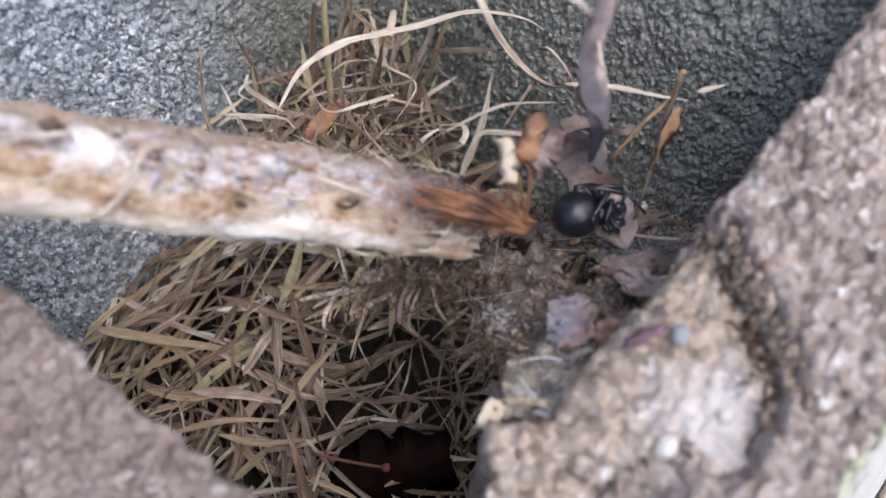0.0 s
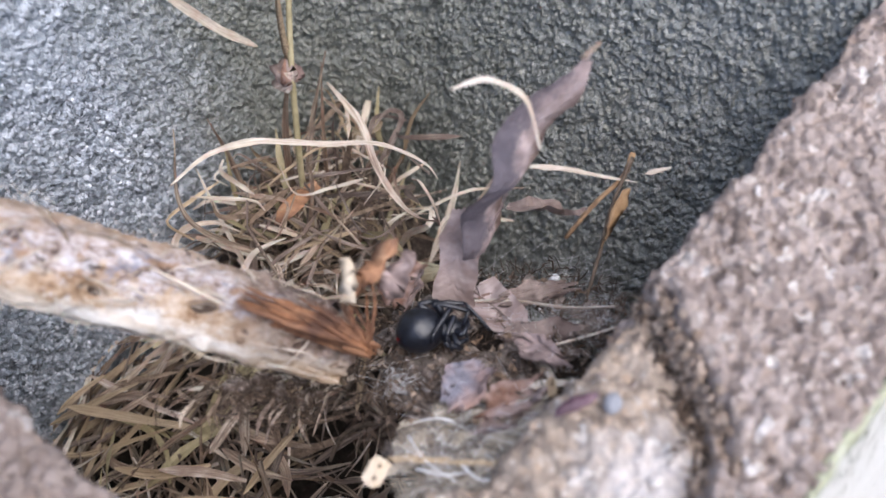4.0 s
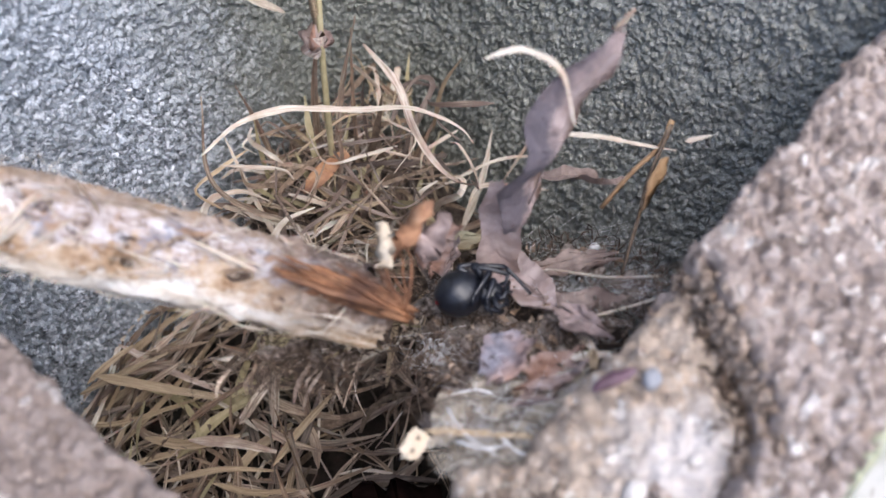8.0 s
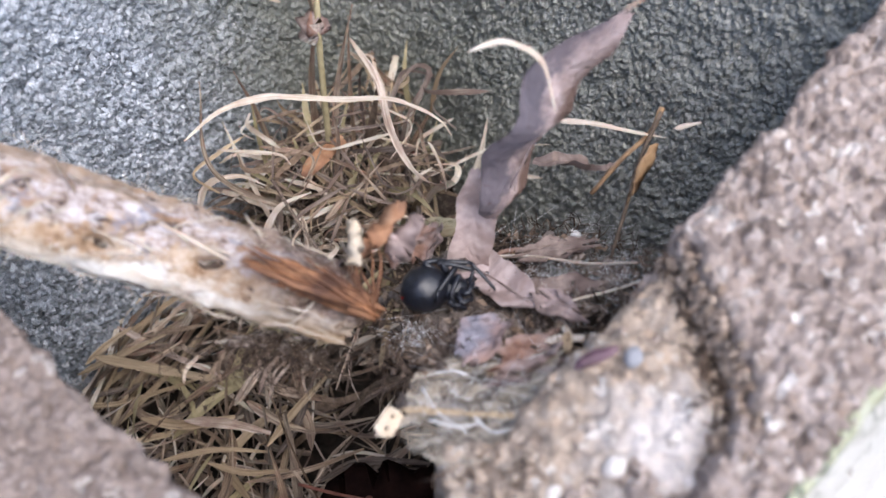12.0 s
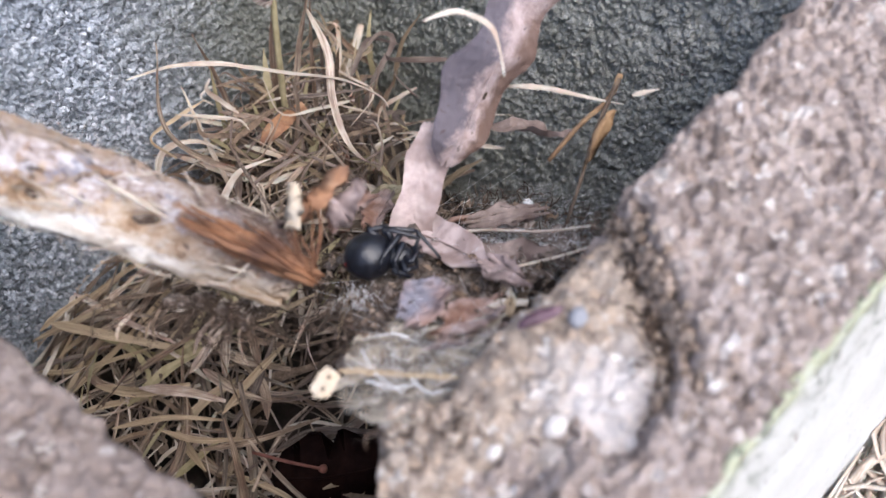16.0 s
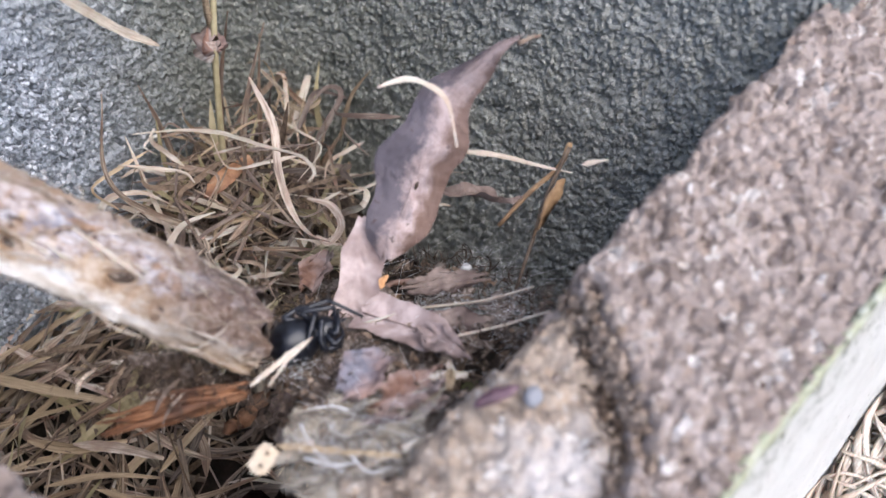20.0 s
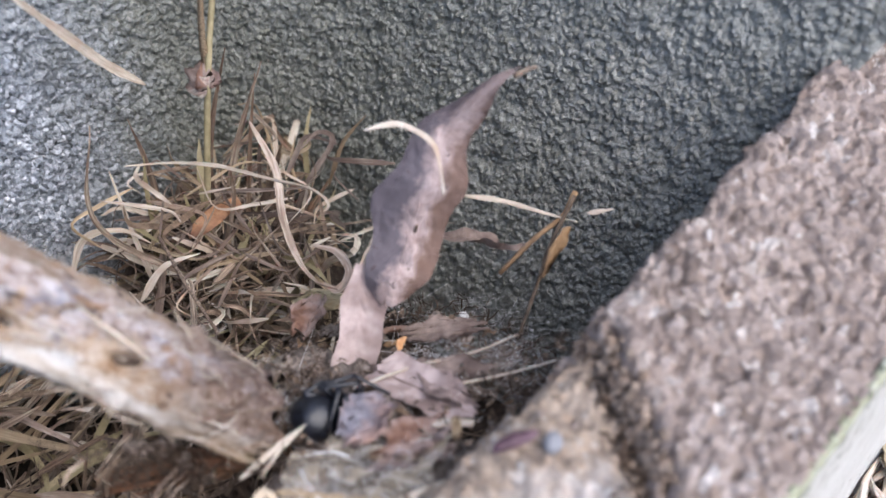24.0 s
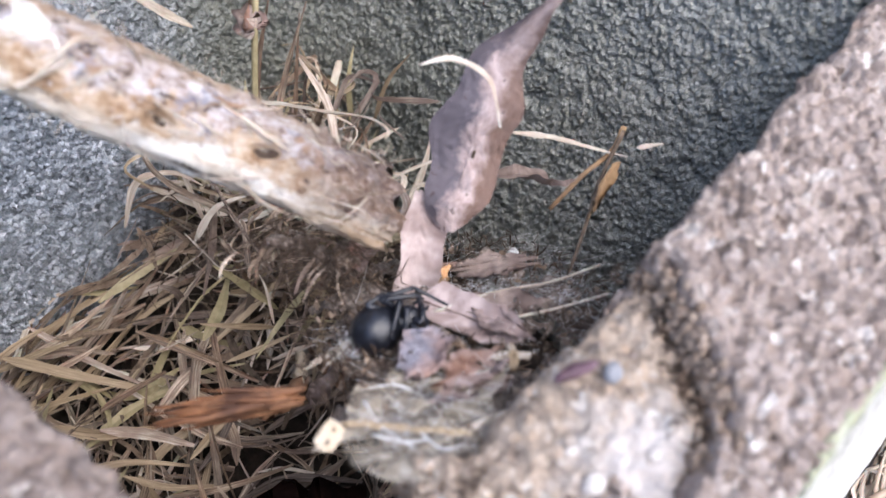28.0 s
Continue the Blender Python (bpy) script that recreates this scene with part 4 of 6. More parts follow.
    v, f = tube_data([(0.0845, 0.106, -0.085), (0.091, 0.1085, -0.06), (0.0985, 0.112, -0.037), (0.107, 0.1165, -0.02), (0.115, 0.119, 0.0)], 0.0009, 0.0007, 7, 18, 0.05)
    piece("stalk", mesh("stalk", v, f, M_STEM), stem)
    for k, (pts, m) in enumerate((([(0.0987, 0.112, -0.0361), (0.0996, 0.1133, -0.0342), (0.102, 0.1157, -0.0333)], M_LEAFBROWN), ([(0.0987, 0.112, -0.0361), (0.0985, 0.1137, -0.0342), (0.0992, 0.1161, -0.0338), (0.0997, 0.1173, -0.0342)], M_CURL), ([(0.0984, 0.1119, -0.0362), (0.0972, 0.1135, -0.0351), (0.0969, 0.1159, -0.0351)], M_TAN))):
        v, f = ribbon_data(pts, 0.0056, 0.0004, up=(-0.30, -0.37, 0.88), taper=0.25, twist=0.5 * k - 0.6, fold=0.9, n=12)
        me = mesh("husk", v, f, m)
        crinkle(me, 0.0005, 500)
        piece("husk", me, stem, "curled brown seed husk")
    v, f = ribbon_data([(0.1005, 0.114, -0.036), (0.103, 0.1155, -0.02), (0.108, 0.117, 0.0)], 0.0016, 0.0004, n=8)
    piece("sheath", mesh("sheath", v, f, M_YELLOW), stem)
    # strands near the right wall
    blade_thing("grass_strand", "thin pale grass strand across the grey wall", [(0.1085, 0.0505, -0.031), (0.1125, 0.042, -0.0295), (0.1165, 0.033, -0.03), (0.1205, 0.0275, -0.032)], 0.0012, M_PALE, twist=1.0)
    bit = blade_thing("straw_bit", "short white straw bit held by silk", [(0.1215, 0.0265, -0.029), (0.1255, 0.0225, -0.028)], 0.0013, M_PALE, taper=0.4, twist=1.0, n=6)
    hang = thing("hanging_leaf_stem", "orange-brown withered leaf on a thin stem, hung in silk", "dead leaf")
    v, f = tube_data([(0.1245, 0.0315, -0.029), (0.119, 0.0305, -0.031), (0.112, 0.0325, -0.034), (0.104, 0.0345, -0.04)], 0.0007, 0.0005, 6, 14, 0.2)
    piece("stem", mesh("stem", v, f, M_ORANGE), hang)
    v, f = ribbon_data([(0.1165, 0.0275, -0.030), (0.1115, 0.0275, -0.031), (0.1065, 0.0262, -0.033), (0.1035, 0.0258, -0.035)], 0.0027, 0.0005, up=(-0.3, -0.35, 0.88), taper=0.1, twist=1.6, fold=0.7, n=12)
    me = mesh("blade", v, f, M_ORANGE)
    crinkle(me, 0.0009, 500)
    piece("blade", me, hang)
    v, f = tube_data([(0.1235, 0.031, -0.029), (0.112, 0.0285, -0.032), (0.1035, 0.0255, -0.036), (0.094, 0.0225, -0.041)], 0.0005, 0.0004, 6, 14, 0.2)
    piece("petiole", mesh("petiole", v, f, M_FUZZ), hang)
    return long_curl, hook, hook_curl, small, lean, stem


# ---- mortar clump broken off the rim ----
CLUMP = [(0.0865, 0.0065), (0.076, 0.0078), (0.067, 0.0085), (0.058, 0.0105), (0.050, 0.0105), (0.043, 0.0105), (0.037, 0.0165), (0.0305, 0.0145), (0.0245, 0.0095), (0.016, 0.003), (0.002, 0.001), (0.0, -0.0185), (0.050, -0.0195), (0.060, -0.0195), (0.068, -0.0182), (0.074, -0.0125), (0.0785, -0.006), (0.084, 0.002)]


def inside_distance(x, y, poly):
    """Distance to the outline, positive within."""
    best = np.full(len(x), 9.0)
    ins = np.zeros(len(x), bool)
    for (x0, y0), (x1, y1) in zip(poly, poly[1:] + poly[:1]):
        dx, dy = x1 - x0, y1 - y0
        u = np.clip(((x - x0) * dx + (y - y0) * dy) / (dx * dx + dy * dy), 0, 1)
        best = np.minimum(best, np.hypot(x - x0 - u * dx, y - y0 - u * dy))
        ins ^= ((y0 > y) != (y1 > y)) & (x < (x1 - x0) * (y - y0) / (y1 - y0 + 1e-12) + x0)
    return np.where(ins, best, -best)


def build_clump():
    step = 0.0007
    xs, ys = np.arange(-0.006, 0.094, step), np.arange(-0.024, 0.036, step)
    gx, gy = [a.ravel() for a in np.meshgrid(xs, ys, indexing="ij")]
    p = np.c_[gx, gy, np.zeros(len(gx))]
    d = inside_distance(gx, gy, CLUMP) + 0.0014 * fbm(p, 0.006, 61)
    z = -0.0066 + 0.0022 * fbm(p, 0.013, 62) + 0.0016 * (0.6 - grains(p, 0.0042, 63)) + 0.0014 * (0.6 - grains(p, 0.0018, 66)) + 0.0011 * vnoise(p, 0.0012, 65) - 0.003 * np.clip(vnoise(p, 0.0032, 67) - 0.42, 0, 1)
    z = z - 0.1 * np.clip(0.045 - gx, 0, 1) * (gy > -0.01) - 0.25 * np.clip(gy - 0.004, 0, 1)
    z = z + 0.004 * np.exp(-((gx - 0.062) ** 2 + (gy + 0.006) ** 2) / 0.012 ** 2) + 0.004 * np.clip((0.060 - gx) / 0.016, 0, 1) * np.clip((-0.008 - gy) / 0.009, 0, 1)
    z = np.where(d > 0, z - 0.003 * np.exp(-np.maximum(d, 0) / 0.0015), z - 0.003 + 14 * d)
    keep = (z > -0.055) & (gy < 0.036)
    n = len(ys)
    faces = [q for q in grid_faces(len(xs), n) if keep[q[0]] and keep[q[1]] and keep[q[2]] and keep[q[3]]]
    clump = thing("mortar_clump", "crumbly tan and white mortar clump against the broken rim", "mortar")
    piece("crust", mesh("crust", np.c_[gx, gy, z], faces, M_MORTAR), clump)
    spots = [(0.0485, -0.0075, 0.0021, M_STONE, "white_pebble", "small white pebble in the mortar"), (0.0645, 0.0003, 0.0019, M_BLUE, "grey_pebble", "blue-grey pebble in the mortar"), (0.058, -0.012, 0.0013, M_STONE, "white_pebble", "small white pebble in the mortar"), (0.04, -0.002, 0.0015, M_STONE, "white_pebble", "small white pebble in the mortar")]
    for i, (x, y, r, m, nm, lab) in enumerate(spots):
        v, f = blob_data((r, r * 0.8, r * 0.7), 9, 0.25, 0.002, i)
        o = piece(nm, mesh(nm, v, f, m), clump, lab)
        k = int(np.argmin((gx - x) ** 2 + (gy - y) ** 2))
        o.location = (x, y, z[k] + r * 0.25)
    own, lint = random.Random(31), []
    for i in range(460):  # plant fibre and crumbs caught along the break
        x = own.uniform(0.063, 0.087)
        y = float(np.interp(x, GROOVE_X, GROOVE_Y)) + own.gauss(0.0022, 0.0022)
        k = int(np.argmin((gx - x) ** 2 + (gy - y) ** 2))
        c = Vector((x, y, max(z[k], -0.014) + own.uniform(-0.001, 0.0012)))
        e = Vector((own.gauss(0, 1), own.gauss(0, 1), own.gauss(0, 0.5))).normalized() * own.uniform(0.001, 0.0035)
        lint.append(ribbon_data([c, c + e * 0.5 + Vector((own.gauss(0, 1), own.gauss(0, 1), own.gauss(0, 1))) * 0.0005, c + e], own.uniform(0.0002, 0.0007), 0.0002, n=4))
    v, f = gather(lint)
    rubble = []
    for i in range(420):
        x = own.uniform(0.060, 0.0845)
        y0 = float(np.interp(x, GROOVE_X, GROOVE_Y))
        u = own.gauss(0.0, 0.5)
        y = min(y0 + 0.0016 + 0.0032 * u, 0.0075)
        r = own.uniform(0.0004, 0.0013)
        w, q = blob_data((r, r * own.uniform(0.6, 1), r * own.uniform(0.6, 1)), 4, 0.5, 0.0009, i)
        c = Vector((x, y, -0.0046 - 0.0042 * max(-1, min(1, u)) - r * 0.4 + own.gauss(0, 0.0009)))
        rubble.append(([p + c for p in w], q))
    w, q = gather(rubble)
    tagged(piece("rubble", mesh("rubble", w, q, M_GRIT), clump, "brown crumbs of concrete in the break"), kind="stuff")
    tagged(piece("lint", mesh("lint", v, f, M_HAIR), clump, "dark plant fibre caught in the break"), kind="stuff")
    v, f = blob_data((0.0040, 0.0012, 0.0010), 12, 0.3, 0.002, 9)
    husk = new("seed_husk", mesh("seed_husk", v, f, M_PURPLE))
    k = int(np.argmin((gx - 0.0605) ** 2 + (gy - 0.0045) ** 2))
    husk.matrix_world = pose(0.0605, 0.0048, z[k] + 0.0012, 0, 8, -25)
    tagged(husk, "shiny purple-brown seed husk lying on the mortar", "seed husk")
    return gx, gy, z


# ---- nest of silk and debris ----
NEST_EDGE = [(0.043, 0.030), (0.048, 0.043), (0.056, 0.052), (0.060, 0.058), (0.075, 0.060), (0.089, 0.050), (0.098, 0.036), (0.092, 0.017), (0.084, 0.004), (0.066, 0.002), (0.045, 0.002), (0.036, 0.012)]


def build_nest():
    nest = thing("spider_nest", "matted brown debris and grey silk spread across the cell", "spider nest")
    step = 0.0007
    xs, ys = np.arange(0.018, 0.11, step), np.arange(-0.002, 0.068, step)
    gx, gy = [a.ravel() for a in np.meshgrid(xs, ys, indexing="ij")]
    p = np.c_[gx, gy, np.zeros(len(gx))]
    d = inside_distance(gx, gy, NEST_EDGE) + 0.005 * fbm(p, 0.012, 71)
    z = nest_z(gx, gy) + 0.0034 * fbm(p, 0.010, 72) + 0.001 * (0.6 - grains(p, 0.004, 75)) + 0.0017 * fbm(p, 0.0024, 73)
    z = z - 0.007 * np.exp(-((gx - 0.047) ** 2 + (gy - 0.024) ** 2) / 0.011 ** 2)
    z = np.where(d > 0, z, z + 0.7 * d) - 0.0035 * np.clip(vnoise(p, 0.0035, 78) - 0.35, 0, 1)
    gaps = (vnoise(p, 0.006, 77) > 0.52) & (gx > 0.068)
    gaps |= (vnoise(p, 0.0035, 85) > 0.16) & (gx > 0.080)
    for hx, hy, ha, hb in ((0.0715, 0.0162, 0.0050, 0.0030), (0.0775, 0.0115, 0.0042, 0.0034), (0.0435, 0.0385, 0.0040, 0.0022)):
        gaps |= ((gx - hx) / ha) ** 2 + ((gy - hy) / hb) ** 2 + 0.5 * vnoise(p, 0.002, 86) < 1
    keep = (d > -0.004 + 0.005 * vnoise(p, 0.0022, 79)) & ~gaps
    n = len(ys)
    faces = [q for q in grid_faces(len(xs), n) if keep[q[0]] and keep[q[1]] and keep[q[2]] and keep[q[3]]]
    piece("mat", mesh("mat", np.c_[gx, gy, z], faces, M_DIRT), nest, "matted brown debris")
    hairs = []
    for i in range(2600):
        x, y = rng.uniform(0.030, 0.104), rng.uniform(0.004, 0.064)
        k = inside_distance(np.array([x]), np.array([y]), NEST_EDGE)[0]
        if k < -0.007 or (k > 0.008 and i % 3 == 0) or (x - 0.0465) ** 2 / 0.017 ** 2 + (y - 0.0215) ** 2 / 0.0125 ** 2 < 1:
            continue
        c = Vector((x, y, nest_z(x, y) + rng.uniform(-0.001, 0.003)))
        a, ln = rng.uniform(0, 6.283), rng.uniform(0.0012, 0.0045)
        e = Vector((math.cos(a) * ln, math.sin(a) * ln, rng.uniform(-0.4, 0.5) * ln))
        m = c + e * 0.5 + Vector((rng.gauss(0, 1), rng.gauss(0, 1), rng.gauss(0, 1))) * ln * 0.18
        hairs.append(ribbon_data([c, m, c + e], rng.uniform(0.0001, 0.0004), 0.00012, n=4))
    v, f = gather(hairs)
    tagged(piece("fuzz", mesh("fuzz", v, f, M_HAIR), nest, "short brown plant fibres"), kind="stuff")
    # a bowl of grey-green silk
    us, vs = np.linspace(-1, 1, 50), np.linspace(-1, 1, 50)
    q = np.array([(a, b, 0.0) for a in us for b in vs])
    r = np.hypot(q[:, 0], q[:, 1])
    bx, by = 0.0465 + 0.0175 * q[:, 0], 0.0215 + 0.013 * q[:, 1]
    bp = np.c_[bx, by, q[:, 2]]
    bz = nest_z(bx, by) - 0.0002 + 0.0024 * r ** 2 + 0.0009 * fbm(bp, 0.006, 81)
    ok = r + 0.18 * vnoise(bp, 0.004, 82) < 0.95
    piece("silk_sheet", mesh("silk_sheet", np.c_[bx, by, bz], [c for c in grid_faces(50, 50) if all(ok[i] for i in c)], M_SHEET), nest, "grey-green sheet of dusty silk")
    threads = []
    for i in range(40):
        x, y = rng.uniform(0.04, 0.10), rng.uniform(0.006, 0.055)
        a, ln = rng.gauss(-0.7, 0.8), rng.uniform(0.006, 0.028)
        x2, y2 = x + math.cos(a) * ln, y + math.sin(a) * ln
        if y2 < -0.002 or x2 > 0.125:
            continue
        p0, p1 = Vector((x, y, nest_z(x, y) + rng.uniform(0, 0.004))), Vector((x2, y2, nest_z(x2, y2) + rng.uniform(0, 0.006)))
        threads.append(tube_data([p0, p0.lerp(p1, 0.5) - Vector((0, 0, 0.0008)), p1], 0.00004, 0.00003, 3, 5))
    own = random.Random(23)
    for i in range(100):  # web spun between the mat, the leaf and the rim
        x, y = own.uniform(0.078, 0.104), own.uniform(0.007, 0.044)
        a, ln = own.gauss(-0.9, 0.9), own.uniform(0.004, 0.018)
        x2, y2 = x + math.cos(a) * ln, max(y + math.sin(a) * ln, 0.006)
        p0, p1 = Vector((x, y, nest_z(x, y) + own.uniform(-0.001, 0.003))), Vector((min(x2, 0.112), y2, nest_z(x2, y2) + own.uniform(-0.001, 0.004)))
        threads.append(tube_data([p0, p0.lerp(p1, 0.5) - Vector((0, 0, 0.0006)), p1], 0.00004, 0.00002, 3, 5))
    v, f = gather(threads)
    tagged(piece("silk_threads", mesh("silk_threads", v, f, M_SILK), nest, "fine white silk threads"), kind="stuff")
    for pts, r in (([(0.0420, 0.0309, -0.0232), (0.0393, 0.0244, -0.0184), (0.0387, 0.0169, -0.0141)], 0.00028), ([(0.0387, 0.0169, -0.0141), (0.0416, 0.0136, -0.0137), (0.0441, 0.0098, -0.0128)], 0.00028), ([(0.0370, 0.0244, -0.0172), (0.0386, 0.0197, -0.0155), (0.0417, 0.0164, -0.0152)], 0.00028), ([(0.0482, 0.0301, -0.0258), (0.0453, 0.0253, -0.0218), (0.0447, 0.0213, -0.0194)], 0.00028), ([(0.0422, 0.0191, -0.0169), (0.0413, 0.0138, -0.0137), (0.0441, 0.0113, -0.0137)], 0.00028), ([(0.0371, 0.0252, -0.0177), (0.0349, 0.0196, -0.0137), (0.0352, 0.0147, -0.0112)], 0.00028), ([(0.044, 0.032, -0.0305), (0.046, 0.028, -0.0295), (0.050, 0.026, -0.0295)], 0.0004), ([(0.050, 0.027, -0.026), (0.048, 0.023, -0.0245), (0.046, 0.020, -0.0235)], 0.0003), ([(0.0475, 0.019, -0.0235), (0.0475, 0.014, -0.0215), (0.051, 0.011, -0.0205)], 0.0004), ([(0.0405, 0.032, -0.0265), (0.043, 0.0275, -0.0255), (0.0475, 0.0235, -0.025), (0.054, 0.0185, -0.0255)], 0.0006), ([(0.045, 0.034, -0.029), (0.0485, 0.030, -0.027), (0.050, 0.027, -0.027)], 0.0004), ([(0.037, 0.024, -0.022), (0.041, 0.020, -0.0215), (0.044, 0.016, -0.021)], 0.0005))[::2]:
        v, f = tube_data([(x, y, z + 0.0022) for x, y, z in pts], r * 0.7, r * 0.35, 5, 14, 0.5)
        piece("silk_strand", mesh("silk_strand", v, f, M_SILK), nest, "thick white strand of silk")
    fluff = []
    for cx, cy, cr, num in ((0.0515, 0.0420, 0.004, 70), (0.0735, 0.0205, 0.005, 30), (0.089, 0.019, 0.006, 130), (0.083, 0.029, 0.006, 110), (0.078, 0.034, 0.004, 60), (0.047, 0.021, 0.010, 80), (0.041, 0.024, 0.005, 60)):
        for i in range(num):
            x, y = rng.gauss(cx, cr * 0.55), rng.gauss(cy, cr * 0.55)
            c = Vector((x, y, nest_z(x, y) + rng.uniform(0.001, 0.0042)))
            e = Vector((rng.gauss(0, 1), rng.gauss(0, 1), rng.gauss(0, 0.4))).normalized() * rng.uniform(0.001, 0.0032)
            m = c + e * 0.5 + Vector((rng.gauss(0, 1), rng.gauss(0, 1), rng.gauss(0, 1))) * 0.0009
            fluff.append(tube_data([c, m, c + e], 0.00003, 0.00002, 3, 6))
    v, f = gather(fluff)
    tagged(piece("silk_fluff", mesh("silk_fluff", v, f, M_SILK), nest, "tangled fluff of white silk"), kind="stuff")
    # dead leaves caught in the mat
    for k, (nm, a, b, w, m, lab) in enumerate((("grey_leaf", (0.0525, 0.0295, -0.0250), (0.0635, 0.0300, -0.0285), 0.0046, M_LEAFGREY, "grey-purple leaf fragment"), ("brown_leaf", (0.0550, 0.0226, -0.0235), (0.0660, 0.0180, -0.0265), 0.0045, M_LEAFBROWN, "red-brown leaf fragment"), ("brown_leaf", (0.0525, 0.0215, -0.0235), (0.0605, 0.0145, -0.0235), 0.0034, M_LEAF, "taupe leaf fragment"), ("brown_leaf", (0.0735, 0.0290, -0.0335), (0.0716, 0.0180, -0.0270), 0.0030, M_LEAF, "pinkish-taupe leaf fragment"), ("brown_leaf", (0.083, 0.040, -0.0445), (0.094, 0.030, -0.0445), 0.0032, M_CURL, "shrivelled brown leaf fragment"), ("brown_leaf", (0.075, 0.034, -0.0385), (0.082, 0.020, -0.0345), 0.0030, M_CURL, "shrivelled brown leaf fragment"), ("tan_leaf", (0.0775, 0.0665, -0.0555), (0.0865, 0.0585, -0.0560), 0.0036, M_OLIVE, "golden-tan leaf fragment"), ("brown_leaf", (0.0705, 0.0590, -0.0490), (0.0815, 0.0640, -0.0530), 0.0034, M_LEAFBROWN, "dark red-brown leaf fragment"))):
        d = Vector(b) - Vector(a)
        v, f = leaf_sheet(d.length, lambda u: w * (0.55 + 0.45 * math.sin(math.pi * min(1, u * 1.1))), lambda u: 0.25 + 0.2 * u, 30, 15, k + 11, [(0.25 + 0.07 * k, 0.3)], 0.35)
        ob = piece(nm, mesh(nm, v, f, m), nest, lab)
        x = d.normalized()
        z = Vector((0.25, 0.3, 1.0)) + Vector((rng.gauss(0, 1), rng.gauss(0, 1), 0)) * 0.15
        z = (z - x * z.dot(x)).normalized()
        pm = Matrix((x, z.cross(x), z)).transposed().to_4x4()
        pm.translation = a
        ob.matrix_local = pm
    for a, b, w in (((0.0735, 0.0245, -0.034), (0.0675, 0.0165, -0.0265), 0.0015), ((0.0645, 0.0205, -0.0275), (0.069, 0.0145, -0.0255), 0.0016), ((0.033, 0.0215, -0.019), (0.056, 0.009, -0.0165), 0.0013), ((0.03, 0.032, -0.022), (0.041, 0.0265, -0.0205), 0.0017)):
        v, f = ribbon_data([a, (Vector(a) + Vector(b)) / 2 + Vector((0, 0, 0.0006)), b], w, 0.0006, taper=0.8, fold=0.15, n=6)
        me = mesh("straw", v, f, M_PALE, False)
        crinkle(me, 0.0003, 900)
        piece("straw", me, nest, "short cream straw")
    v, f = ribbon_data([(0.0298, 0.0294, -0.0168), (0.0328, 0.0300, -0.0162), (0.0352, 0.0303, -0.0165)], 0.0036, 0.0009, up=(-0.3, -0.35, 0.88), taper=0.9, fold=0.0, n=5)
    me = mesh("wood_chip", v, f, M_CHIP, False)
    crinkle(me, 0.0004, 500)
    chip = piece("wood_chip", me, nest, "cream wood chip with small holes")
    # solid dark beads stand for the shade in two small holes
    for hx, hy in ((0.0316, 0.0294), (0.0338, 0.0300)):
        v, f = blob_data((0.00034, 0.0003, 0.0003), 6, 0.3, 0.0005, 1)
        piece("worm_hole", mesh("worm_hole", v, f, M_HAIR), chip).location = (hx, hy, -0.0157)
    for a, b, w in (((0.0362, 0.0303, -0.0182), (0.0417, 0.0205, -0.0156), 0.0013), ((0.0412, 0.0206, -0.0148), (0.0469, 0.0116, -0.0134), 0.0012), ((0.0684, 0.0178, -0.0262), (0.0639, 0.0149, -0.0235), 0.0016)):
        v, f = ribbon_data([a, (Vector(a) + Vector(b)) / 2 + Vector((0, 0, 0.0005)), b], w, 0.0006, taper=0.7, fold=0.2, n=8)
        me = mesh("straw", v, f, M_YELLOW, False)
        crinkle(me, 0.0004, 700)
        piece("straw", me, nest, "yellowish straw bit")
    bits = []
    for i in range(900):
        x, y = rng.uniform(0.034, 0.104), rng.uniform(0.004, 0.062)
        k = inside_distance(np.array([x]), np.array([y]), NEST_EDGE)[0]
        bowl = (x - 0.0465) ** 2 / 0.016 ** 2 + (y - 0.0215) ** 2 / 0.012 ** 2
        if k < -0.003 or (bowl < 1 and i % 4):
            continue
        c = Vector((x, y, nest_z(x, y) + rng.uniform(-0.001, 0.0035)))
        s = rng.uniform(0.0003, 0.0011)
        q = [c + Vector((rng.gauss(0, 1), rng.gauss(0, 1), rng.gauss(0, 0.6))) * s * 0.7 for _ in range(5)]
        bits.append((q, [(0, 1, 2), (0, 2, 3), (0, 3, 1), (4, 2, 1), (4, 3, 2), (4, 1, 3)]))
    v, f = gather(bits)
    tagged(piece("litter", mesh("litter", v, f, M_CRUMB, False), nest, "crumbs of soil and chewed leaf"), kind="stuff")
    v, f = blob_data((0.0013, 0.0012, 0.0016), 10, 0.45, 0.0009, 4)
    o = piece("silk_ball", mesh("silk_ball", v, f, M_SILK), nest, "small white silk ball")
    o.matrix_local = pose(0.0975, 0.0362, -0.0525)
    v, f = tube_data([(0, 0, 0), (0.012, 0.0006, 0), (0.025, -0.0004, 0.0004), (0.036, 0.0002, 0)], 0.00042, 0.0003, 5, 14, 0.2)
    straw = piece("straw", mesh("straw", v, f, M_PALE), nest, "thin pale straw stretched across the silk")
    v, f = tube_data([(0.0755, 0.0237, -0.0333), (0.084, 0.0172, -0.0332), (0.092, 0.0113, -0.0318)], 0.0003, 0.00025, 5, 12, 0.2)
    piece("straw", mesh("straw", v, f, M_PALE), nest, "thin pale straw stretched across the silk")
